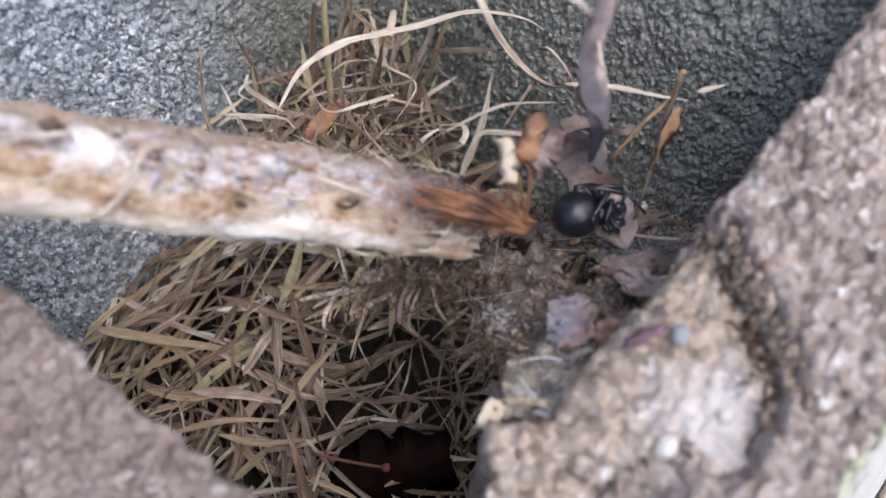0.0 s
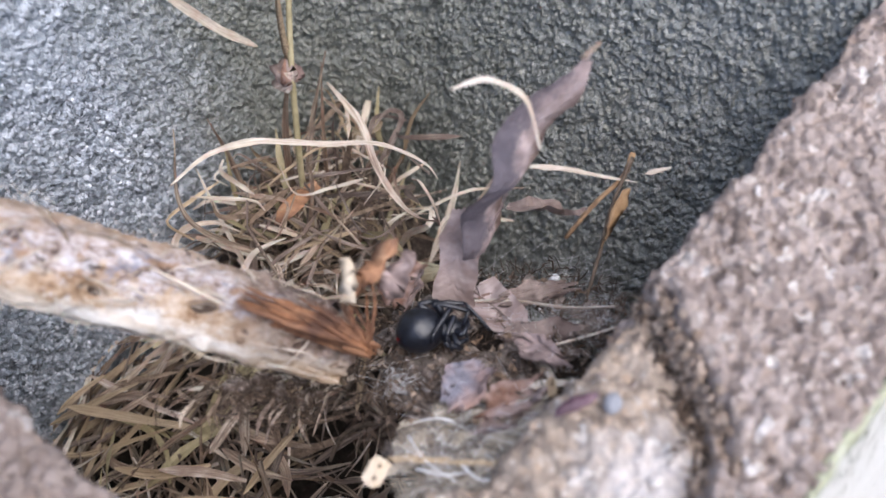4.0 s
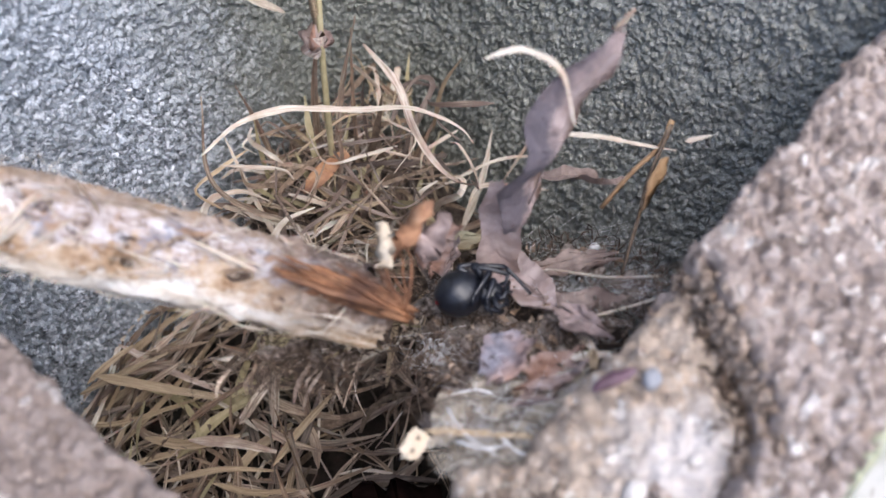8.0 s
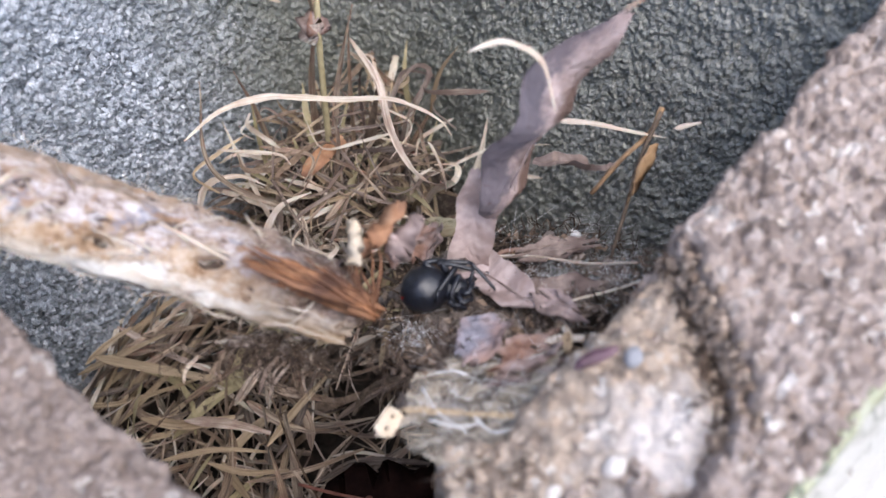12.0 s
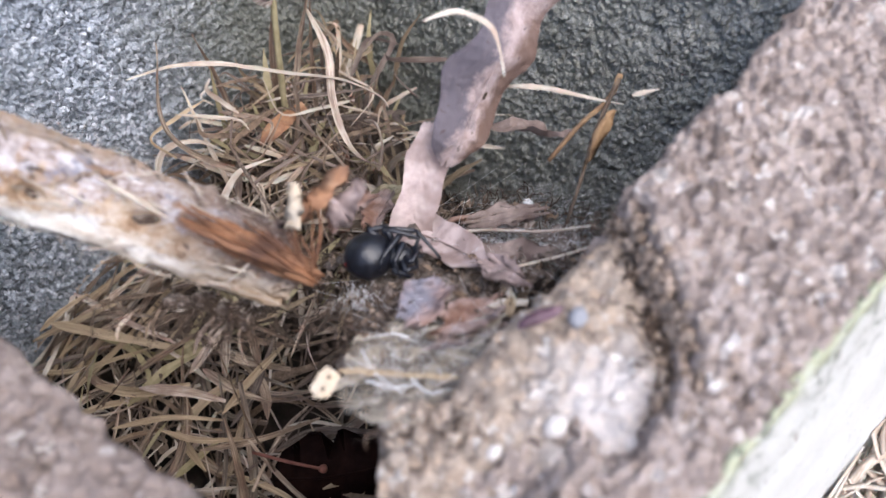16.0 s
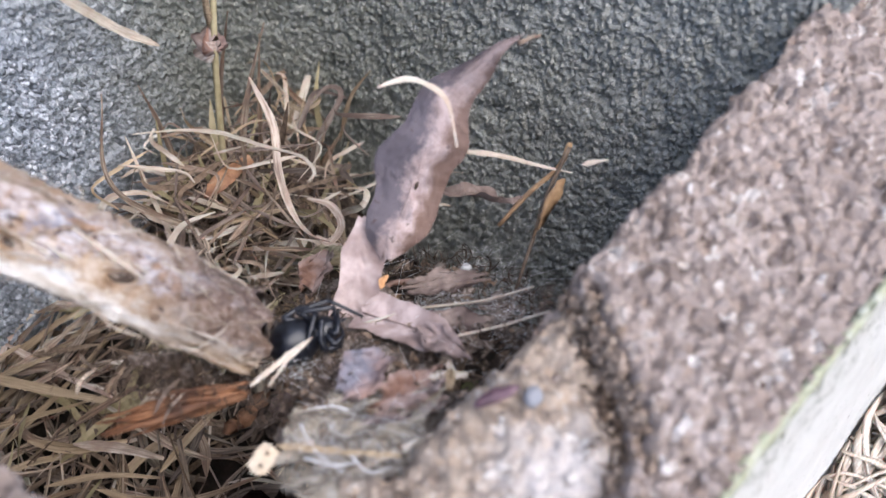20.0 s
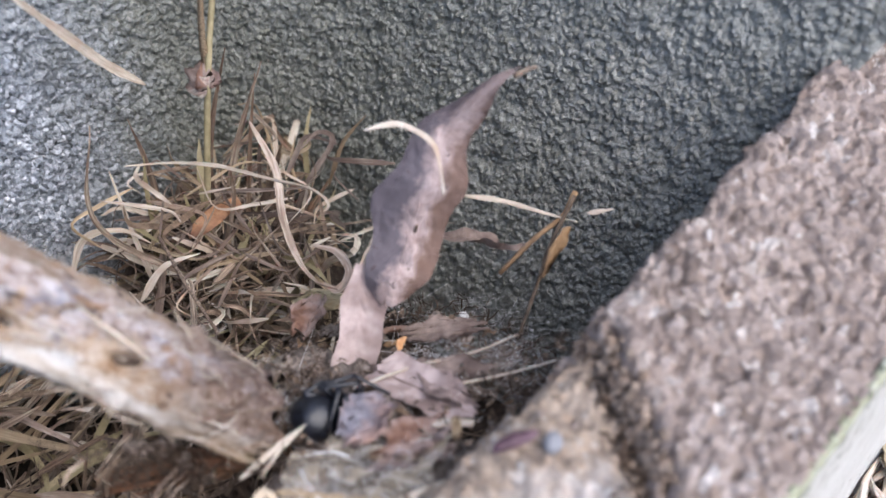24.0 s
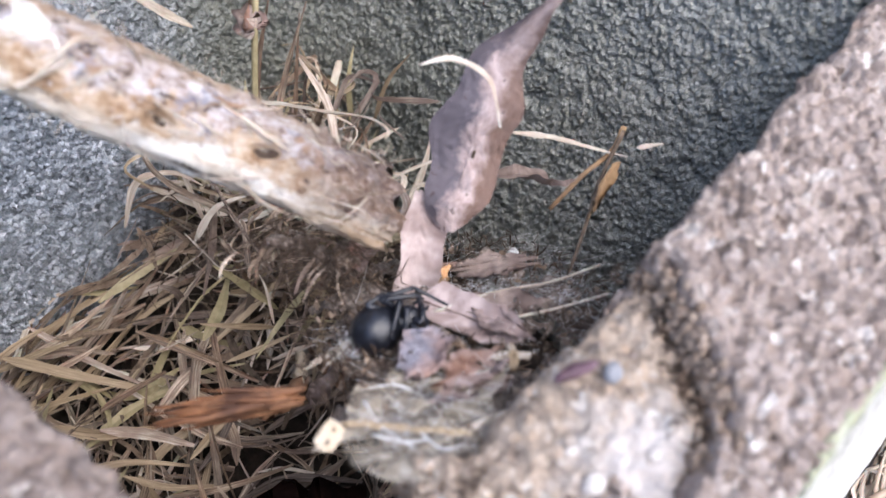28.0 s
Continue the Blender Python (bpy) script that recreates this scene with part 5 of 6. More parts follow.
    v, f = tube_data([(0.078, 0.043, -0.051), (0.082, 0.046, -0.049), (0.0865, 0.043, -0.050)], 0.0009, 0.0006, 6, 8, 0.5)
    piece("bark_bit", mesh("bark_bit", v, f, M_LEAFBROWN), nest, "dark brown bark bit")
    v, f = ribbon_data([(0.079, 0.0435, -0.0475), (0.0815, 0.0415, -0.047)], 0.0016, 0.0008, n=4)
    piece("bark_bit", mesh("bark_bit", v, f, M_ORANGE), nest, "orange bark bit")
    return nest, straw


def sheet_material():
    """Dusty silk film, worn into holes."""
    m, t, p = shader("dusty_silk")
    co = rest(t)
    col = ramp(t, noise_tex(t, co, 300, 6, 0.7), [(0.34, (0.22, 0.178, 0.125)), (0.5, (0.39, 0.335, 0.26)), (0.66, (0.58, 0.53, 0.46))])
    t.links.new(col, p.inputs["Base Color"])
    p.inputs["Roughness"].default_value = 0.85
    t.links.new(band(t, noise_tex(t, co, 210, 6, 0.7), 0.34, 0.60, 0.80), p.inputs["Alpha"])
    bump(t, p, noise_tex(t, co, 400, 4, 0.6), 0.5, 0.0003)
    return m


M_SHEET = sheet_material()


def build_white_straw():
    a, b = Vector((0.0565, 0.044, -0.029)), Vector((0.042, 0.0475, -0.027))
    ob = new("white_straw")
    for k, end, wide in ((0, b - a, 0.0010), (1, (b - a) * 0.92 + Vector((0.0006, -0.0024, 0)), 0.0006)):
        v, f = ribbon_data([Vector((0, 0, 0)), end / 2 + Vector((0, 0.0004 * k, 0.0006)), end], wide, 0.0004, taper=0.6, fold=0.2, twist=0.5, n=10)
        me = mesh("prong", v, f, M_PALE, False)
        crinkle(me, 0.0003, 500)
        piece("prong", me, ob)
    ob.location = a
    return tagged(ob, "short white forked straw lying beside the spider", "straw")


def build_orange_chip():
    v, f = ribbon_data([(-0.0022, 0, 0), (0, 0.0002, 0.0004), (0.0022, 0, 0)], 0.0017, 0.0006, taper=0.5, fold=0.1, n=8)
    me = mesh("orange_chip", v, f, M_BRIGHT, False)
    crinkle(me, 0.0004, 600)
    return tagged(new("orange_chip", me), "small bright orange bark chip by the leaf base", "bark chip")


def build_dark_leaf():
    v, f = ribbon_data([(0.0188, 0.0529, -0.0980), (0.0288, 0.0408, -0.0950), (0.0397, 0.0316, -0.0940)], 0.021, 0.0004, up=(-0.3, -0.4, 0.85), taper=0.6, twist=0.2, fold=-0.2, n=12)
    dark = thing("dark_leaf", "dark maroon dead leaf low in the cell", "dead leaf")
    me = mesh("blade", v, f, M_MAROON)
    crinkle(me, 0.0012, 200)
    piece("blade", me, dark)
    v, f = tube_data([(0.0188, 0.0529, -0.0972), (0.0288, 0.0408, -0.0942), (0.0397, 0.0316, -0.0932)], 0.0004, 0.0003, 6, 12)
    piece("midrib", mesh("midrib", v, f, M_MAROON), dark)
    tw = thing("red_twig", "thin red-brown twig with a knobbed end", "twig")
    v, f = tube_data([(0.0204, 0.0589, -0.0900), (0.0240, 0.0500, -0.0880), (0.0281, 0.0425, -0.0890)], 0.0005, 0.0004, 6, 12, 0.2)
    piece("shaft", mesh("shaft", v, f, M_REDTWIG), tw)
    v, f = blob_data((0.0011, 0.0011, 0.0009), 7, 0.2, 0.001, 5)
    piece("knob", mesh("knob", v, f, M_REDTWIG), tw).location = (0.0281, 0.0425, -0.0890)
    stem_thing("brown_twig", "thin dark twig standing in the grass", "twig", [(0.020, 0.052, -0.10), (0.024, 0.060, -0.080), (0.030, 0.068, -0.058)], 0.00028, 0.0002, M_FUZZ)
    chip = blade_thing("bark_chip", "flat orange-brown bark chip lying in the grass tuft", [(0.077, 0.1045, -0.066), (0.085, 0.1044, -0.0655), (0.0926, 0.1034, -0.066)], 0.0045, M_BARK, thick=0.001, taper=0.5, twist=0.15, fold=0.08, n=10)
    crinkle(chip.data, 0.0007, 350)
    tagged(chip, "", "bark chip")


# ---- moving things ----
# hollows in the bark: place along and across the stick, size
KNOTS = ((0.0791, -0.0151, 0.003), (0.0619, -0.0079, 0.0016), (0.0488, -0.0069, 0.0022), (0.0302, -0.009, 0.0024), (0.0283, -0.0102, 0.002))


def build_stick():
    """Axis along x from the broken end; the pale split face at its +y side."""
    stick = thing("rotten_stick", "rotten stick, mottled bark with a pale split face and broken end", "stick")
    nu, nv = 330, 96
    length = 0.175
    rows = []
    for i in range(nu):
        x = length * (i / (nu - 1)) ** 1.15
        a = np.linspace(0, 2 * math.pi, nv, endpoint=False)
        ca, sa = np.cos(a), np.sin(a)
        p = np.c_[np.full(nv, x * 0.35), 0.01 * ca, 0.01 * sa]
        w = np.c_[np.full(nv, x), 0.01 * ca, 0.01 * sa]
        r = 0.0094 + 0.0012 * fbm(p, 0.009, 90) + 0.001 * fbm(w, 0.004, 91) + 0.0008 * (0.6 - grains(w, 0.0019, 93)) - 0.0016 * np.clip(vnoise(w, 0.0045, 94) - 0.4, 0, 1)
        for kx, ky, size in KNOTS:
            r = r - 0.0030 * np.exp(-(((x - kx) / size) ** 2 + ((r * ca - 0.0092 - ky) / (0.7 * size)) ** 2) ** 2) * (sa > 0)
        y, z = r * ca, r * sa * 0.85
        y = np.where(y > 0.0068, 0.0068 + (y - 0.0068) * 0.45, y)  # split face
        end = np.clip(1 - x / 0.02, 0, 1)
        z = z * (1 - 0.35 * end ** 1.5) - 0.001 * end
        y = y * (1 - 0.1 * end ** 2) + 0.0005 * end
        jag = 0.002 * fbm(np.c_[np.zeros(nv), 0.01 * ca, 0.01 * sa], 0.003, 92) * end
        slant = np.where(ca < 0, -ca, 0) * 0.006 * end
        rows.append(np.c_[x + jag + slant, y - 0.0092, z])
    v = np.concatenate(rows)
    faces = [tuple(reversed(q)) for q in grid_faces(nu, nv, True)] + [tuple(range(nv)), tuple((nu - 1) * nv + j for j in range(nv - 1, -1, -1))]
    piece("wood", mesh("wood", v, faces, M_STICK), stick)
    # shreds of bark and bleached fibre along it
    for i in range(34):
        x, ln = rng.uniform(0.006, 0.12), rng.uniform(0.004, 0.014)
        a = rng.uniform(0.15, 2.9)
        turn = rng.gauss(0, 0.55)
        pts = []
        for k in (0, 0.5, 1):
            a2 = a + turn * (k - 0.5) * 0.9
            r = 0.0098 + 0.0006 * rng.random() + 0.0008 * k
            pts.append(Vector((x + ln * (k - 0.5), min(r * math.cos(a2), 0.0076) - 0.0092, r * math.sin(a2) * 0.87)))
        v, f = ribbon_data(pts, rng.uniform(0.0003, 0.0007), 0.0003, up=(0, math.cos(a), math.sin(a)), taper=0.3, twist=rng.uniform(-0.6, 0.6), n=6)
        me = mesh("shred", v, f, rng.choice((M_PALE, M_PALE, M_STRAW)))
        crinkle(me, 0.0005, 400)
        piece("shred", me, stick)
    # dark blobs paint the shade inside the hollows
    for i, (kx, ky, size) in enumerate(KNOTS):
        v, f = blob_data((size * 0.8, size * 0.55, 0.0007), 10, 0.5, 0.0012, i + 40)
        hole = math.sqrt(max(0.0, 1 - ((ky + 0.0092) / 0.0094) ** 2)) * 0.0094 * 0.85
        piece("knot_hole", mesh("knot_hole", v, f, M_HAIR), stick, "dark blob for the shade in a bark hollow").location = (kx, ky, hole - 0.0026)
    v, f = leaf_sheet(0.0127, lambda u: 0.0026 * math.sin(math.pi * min(1.0, 0.12 + u * 0.86)) ** 0.7, lambda u: -0.3, 26, 11, 31, None, 0.12, 0.8)
    flap = piece("bark_flap", mesh("bark_flap", v, f, M_STONE), stick, "pale bleached flake of bark")
    flap.matrix_local = pose(0.0661, -0.0092, 0.0086, 0, 0, -33)
    own = random.Random(17)
    fuzz = []
    for i in range(520):
        x, a = own.uniform(0.004, 0.15), own.uniform(-0.2, 3.3)
        r = own.uniform(0.0088, 0.0100)
        c = Vector((x, min(r * math.cos(a), 0.0076) - 0.0092, r * math.sin(a) * 0.87))
        e = Vector((own.gauss(0, 1.2), math.cos(a) * own.uniform(0, 0.9), math.sin(a) * own.uniform(0, 0.9))).normalized() * own.uniform(0.0015, 0.0045)
        m = c + e * 0.5 + Vector((own.gauss(0, 1), own.gauss(0, 1), own.gauss(0, 1))) * 0.0006
        fuzz.append(ribbon_data([c, m, c + e], own.uniform(0.00008, 0.0002), 0.00008, n=4))
    v, f = gather(fuzz)
    tagged(piece("bark_fuzz", mesh("bark_fuzz", v, f, M_PALE), stick, "loose bleached bark fibres"), kind="stuff")
    # a few longer straws caught on the bark
    for i in range(9):
        x, ln = own.uniform(0.012, 0.09), own.uniform(0.008, 0.018)
        a, turn = own.uniform(0.5, 2.3), own.choice((-1, 1)) * own.uniform(0.25, 1.5)
        pts = []
        for k in (0, 0.33, 0.66, 1):
            a2 = a + turn * (k - 0.5)
            r = 0.0106 + own.uniform(0, 0.0006)
            pts.append(Vector((x + ln * (k - 0.5) * (1.1 - 0.4 * abs(turn)), min(r * math.cos(a2), 0.0082) - 0.0092, r * math.sin(a2) * 0.88)))
        v, f = ribbon_data(pts, own.uniform(0.0004, 0.0010), 0.0003, up=(0, math.cos(a), math.sin(a)), taper=0.4, twist=own.uniform(-0.8, 0.8), n=12)
        piece("straw", mesh("straw", v, f, M_PALE), stick)
    return stick


def build_clod():
    """Loose brown fuzz and shreds that hang under the stick's end."""
    clod = thing("debris_clod", "loose brown fibres, shreds and dusty silk clinging under the stick end", "debris")
    for k in range(9):
        v, f = blob_data((rng.uniform(0.001, 0.0026), rng.uniform(0.0008, 0.0018), 0.0012), 12, 0.8, 0.0012, k)
        piece("crumb", mesh("crumb", v, f, M_DIRT), clod).location = (rng.uniform(-0.009, 0.012), rng.uniform(-0.003, 0.004), rng.uniform(-0.003, 0.001))
    hairs = []
    for i in range(420):
        c = Vector((rng.gauss(0.0, 0.008), rng.gauss(0.0, 0.0028), rng.gauss(-0.001, 0.0016)))
        e = Vector((rng.gauss(0, 1), rng.gauss(0.35, 0.8), rng.gauss(0, 0.6))).normalized() * rng.uniform(0.002, 0.008)
        m = c + e * 0.5 + Vector((rng.gauss(0, 1), rng.gauss(0, 1), rng.gauss(0, 1))) * 0.0011
        hairs.append(ribbon_data([c, m, c + e], rng.uniform(0.0001, 0.00028), 0.0001, n=5))
    v, f = gather(hairs)
    tagged(piece("fuzz", mesh("fuzz", v, f, M_HAIR), clod), kind="stuff")
    for i in range(12):
        c = Vector((rng.uniform(-0.008, 0.02), rng.uniform(-0.002, 0.002), rng.uniform(-0.002, 0.001)))
        e = Vector((rng.uniform(-0.6, 0.6), rng.uniform(0.3, 1.0), rng.uniform(-0.3, 0.3))) * rng.uniform(0.005, 0.011)
        v, f = ribbon_data([c, c + e * 0.5 + Vector((0.001, 0, 0.0005)), c + e], rng.uniform(0.0004, 0.0009), 0.0002, taper=0.4, twist=rng.uniform(-1, 1), n=8)
        piece("shred", mesh("shred", v, f, rng.choice((M_STRAW, M_DULL, M_FUZZ)), False), clod)
    return clod


def build_splinters():
    """A bundle of torn wood fibre; apex at the origin, fibres along +x."""
    fan = thing("wood_splinter", "orange-brown bundle of torn wood fibres", "wood splinter")
    for i in range(34):
        a, ln = rng.gauss(0.0, 0.06), rng.uniform(0.014, 0.028)
        d = Vector((math.cos(a), math.sin(a), rng.uniform(-0.05, 0.09)))
        s = Vector((rng.uniform(0, 0.003), rng.uniform(-0.0016, 0.0016), rng.uniform(-0.0008, 0.0014)))
        k = Vector((0, rng.uniform(-1, 1), rng.uniform(0, 1))) * 0.0009
        v, f = ribbon_data([s, s + d * ln * 0.5 + k, s + d * ln], rng.uniform(0.0007, 0.0024), 0.0007, up=(0, 0, 1), taper=0.12, twist=rng.uniform(-0.6, 0.6), n=8)
        me = mesh("splinter", v, f, M_SPLINT)
        crinkle(me, 0.0005, 350)
        piece("splinter", me, fan)
    return fan


def build_fibres():
    """Thin fibres that stand off the bundle; same space."""
    fan = thing("wood_fibre_fan", "fan of thin orange-brown wood fibres", "wood fibre")
    for i in range(18):
        a, ln = rng.uniform(-1.2, -0.1), rng.uniform(0.008, 0.016)
        d = Vector((math.cos(a), math.sin(a), rng.uniform(-0.05, 0.12)))
        s = Vector((rng.uniform(0, 0.003), rng.uniform(-0.001, 0.001), rng.uniform(0, 0.0012)))
        k = Vector((rng.uniform(-1, 1), rng.uniform(-1, 1), rng.uniform(0, 1))) * 0.001
        v, f = ribbon_data([s, s + d * ln * 0.5 + k, s + d * ln], rng.uniform(0.0003, 0.0008), 0.0003, up=(0, 0, 1), taper=0.12, twist=rng.uniform(-0.6, 0.6), n=8)
        me = mesh("fibre", v, f, M_SPLINT)
        crinkle(me, 0.0006, 350)
        piece("fibre", me, fan)
    return fan


def build_flakes():
    """Bark flakes that stand beside the fan; same space as the fan."""
    out = []
    for pts, w, m, lab in (([(0.010, -0.008, 0.0), (0.0085, -0.0135, 0.002), (0.006, -0.0205, 0.001)], 0.0042, M_BARK, "curled orange-brown bark flake"), ([(0.004, -0.011, 0.0), (0.003, -0.0155, 0.002), (0.001, -0.021, 0.0)], 0.0052, M_LEAF, "ragged pinkish bark flake"), ([(0.010, -0.006, 0.001), (0.0115, -0.0105, 0.003), (0.0145, -0.0145, 0.002)], 0.0026, M_CHIP, "small ragged cream bark flake"), ([(0.0035, -0.0095, -0.001), (0.0015, -0.0142, 0.0005), (-0.001, -0.0185, 0.0)], 0.0052, M_LEAFBROWN, "dark brown ragged bark flake")):
        v, f = ribbon_data(pts, w, 0.0005, taper=0.5, twist=1.2, fold=0.5, n=14)
        me = mesh("bark_flake", v, f, m)
        crinkle(me, 0.0017, 450)
        out.append(tagged(new("bark_flake", me), lab, "bark flake", "bark flakes by the stick"))
    return out


def build_spider():
    """Body along x, head at +x."""
    sp = thing("black_spider", "glossy black widow spider with a red mark, legs drawn in", "spider")
    v, f = blob_data((0.0050, 0.0047, 0.0046), 28, 0.05, 0.003, 1)
    piece("abdomen", mesh("abdomen", v, f, M_BLACK), sp)
    v, f = blob_data((0.0006, 0.0005, 0.0003), 8, 0.2, 0.001, 2)
    o = piece("red_mark", mesh("red_mark", v, f, M_RED), sp, "red marking")
    o.matrix_local = pose(-0.0047, -0.0013, 0.0008, 0, -80, 15)
    v, f = blob_data((0.0032, 0.0027, 0.0021), 16, 0.08, 0.002, 3)
    piece("cephalothorax", mesh("cephalothorax", v, f, M_BLACK), sp).location = (0.0058, -0.0008, -0.0002)
    legs = [[(7, 1, 0), (4.5, 5.2, 2.5), (11.7, 3.8, 2.2), (16.5, -3.0, 0.2)], [(6.5, 1.2, 0), (5.2, 4.6, 3.4), (12, 1.9, 2.6), (10.4, -0.9, 0.5)],
            [(6, 1.2, 0), (1.5, 5.5, 2.4), (5.5, 5.8, 1.5), (9, 4.2, -1)], [(5.5, 1, 0), (7.6, 2.6, 4.2), (3.2, -2.4, 4.6), (2.6, -4.4, 2.8)],
            [(7.5, -1, 0), (9.4, -3.6, 2.6), (11.4, -1, 1.6), (12, 1, -1)], [(7, -1.2, 0), (7.8, -5.4, 2.2), (10.5, -4.4, 0.6), (11, -2.2, -1.4)],
            [(6.5, -1.2, 0), (5.4, -5.2, 2.6), (8.6, -6.2, 0.6), (9.6, -5.2, -1.6)], [(6, -1, 0), (8.2, 0.8, 4), (5.6, -3.6, 4.3), (6.4, -6.4, 1.4)]]
    for leg in legs:
        q = [Vector((x - 0.9 if x < 7 else 6.1 + (x - 7) * 0.85, y * 0.88, z * 0.82)) * MM for x, y, z in leg]
        parts = [tube_data([q[i], q[i].lerp(q[i + 1], 0.5) + Vector((0, 0, 0.0004)), q[i + 1]], 0.00074 - 0.00016 * i, 0.00066 - 0.00018 * i, 8, 8) for i in range(3)]
        v, f = gather(parts)
        piece("leg", mesh("leg", v, f, M_BLACK), sp)
    for s in (-1, 1):
        v, f = tube_data([(0.0088, s * 0.0008, -0.0015), (0.0103, s * 0.0011, -0.001), (0.011, s * 0.0009, -0.002)], 0.0004, 0.0003, 6, 6)
        piece("palp", mesh("palp", v, f, M_BLACK), sp)
    return sp


def leaf_sheet(length, half, crease, nu=60, nv=17, seed=0, hole=None, ragged=0.0, buckle=1.0):
    """A crinkled leaf along +x with thickness; half(u) is its half width."""
    v = []
    for layer in (0.00018, -0.00018):
        for i in range(nu):
            u = i / (nu - 1)
            for j in range(nv):
                w = 2 * j / (nv - 1) - 1
                x, y = u * length, w * half(u)
                q = Vector((x, y, seed * 0.01))
                z = crease(u) * abs(w) ** 1.6 * half(u) + buckle * (0.0012 * noise.noise(q * 170) + 0.0005 * noise.noise(q * 600))
                v.append((x + ragged * 0.02 * noise.noise(Vector((w * 3, seed, 4))), y * (1 + (0.08 + ragged) * noise.noise(Vector((u * 5, seed, w * 0.6))) + 0.3 * ragged * noise.noise(Vector((u * 21, seed, w)))), z + layer))
    n = nu * nv
    f = []
    for q in grid_faces(nu, nv):
        i, j = q[0] // nv, q[0] % nv
        if hole and any((i / nu - a) ** 2 / 0.0004 + ((2 * j / nv - 1) - b) ** 2 / 0.012 < 1 for a, b in hole):
            continue
        f += [q, tuple(k + n for k in reversed(q))]
    return v, f


def build_leaf():
    """The upright leaf: a pale strip below, a twisted blade above it; base at the origin, tip at +x, face to +z."""
    leaf = thing("curled_dead_leaf", "taupe dead leaf with dark edges, curled tip, standing against the wall", "dead leaf")
    v, f = leaf_sheet(0.029, lambda u: float(np.interp(u, [0, 0.1, 0.5, 0.75, 1], [0.0052, 0.0050, 0.0042, 0.0048, 0.0030])), lambda u: 0.2, 70, 21, 4, None, 0.10, 0.6)
    strip = piece("strip", mesh("strip", [(x - 0.006, y, z) for x, y, z in v], f, M_PINKLEAF), leaf, "pale pinkish lower strip of the leaf")
    strip.matrix_local = pose(0, 0, -0.0006, 0, 0, 17)

    def half(u):
        return float(np.interp(u, [0, 0.05, 0.15, 0.35, 0.5, 0.62, 0.72, 0.85, 1], [0.0016, 0.0040, 0.0064, 0.0077, 0.0074, 0.0063, 0.0053, 0.0042, 0.0008]))
    length = 0.051
    v, f = leaf_sheet(length, half, lambda u: -0.30 + 0.1 * u, 120, 33, seed=1, ragged=0.09, buckle=0.6)
    me = mesh("blade", v, f, M_UPLEAF)
    for q in me.vertices:
        u = q.co.x / length
        k = max(0.0, (u - 0.42) / 0.58)
        a = -radians(62) * k * k * (3 - 2 * k)
        y, z = q.co.y, q.co.z
        q.co.y = y * math.cos(a) - z * math.sin(a) - 0.0092 * max(0.0, u - 0.66) ** 2 / 0.1156 + 0.0006 * math.sin(u * 21)
        q.co.z = y * math.sin(a) + z * math.cos(a) + 0.0012 * math.sin(u * 15)
    blade = piece("blade", me, leaf)
    v, f = tube_data([(0.001, 0, 0.0003), (0.014, 0, 0.0006), (0.026, 0, 0.0003)], 0.00022, 0.00014, 6, 14)
    piece("midrib", mesh("midrib", v, f, M_UPLEAF), blade)
    # dark pellet in place of a small hole, painting the shade in it
    v, f = blob_data((0.0008, 0.0004, 0.00025), 6, 0.5, 0.0006, 3)
    piece("blemish", mesh("blemish", v, f, M_HAIR), blade, "small dark spot").location = (0.0165, -0.0008, 0.0004)
    v, f = tube_data([(length - 0.001, -0.0094, -0.0006), (length + 0.001, -0.0112, 0.0), (length + 0.002, -0.0128, 0.0002)], 0.0006, 0.00035, 6, 8)
    piece("stalk", mesh("stalk", v, f, M_STRAW), blade, "thin tan leaf stalk")
    return leaf, blade


def build_low_leaf():
    v, f = leaf_sheet(0.026, lambda u: (0.0052 - 0.0014 * u) * min(1, 0.2 + (1 - u) * 4, 0.4 + u * 8), lambda u: 0.35, 40, 13, 3, None, 0.12, 0.8)
    low = thing("leaf_fragment", "pinkish-taupe strip of dead leaf lying on the nest", "dead leaf")
    piece("blade", mesh("blade", v, f, M_PINKLEAF), low)
    v, f = tube_data([(0.001, 0, 0.0005), (0.013, 0.0004, 0.0004), (0.025, 0, 0.0006)], 0.00025, 0.00015, 5, 8)
    piece("midrib", mesh("midrib", v, f, M_LEAF), low)
    return low


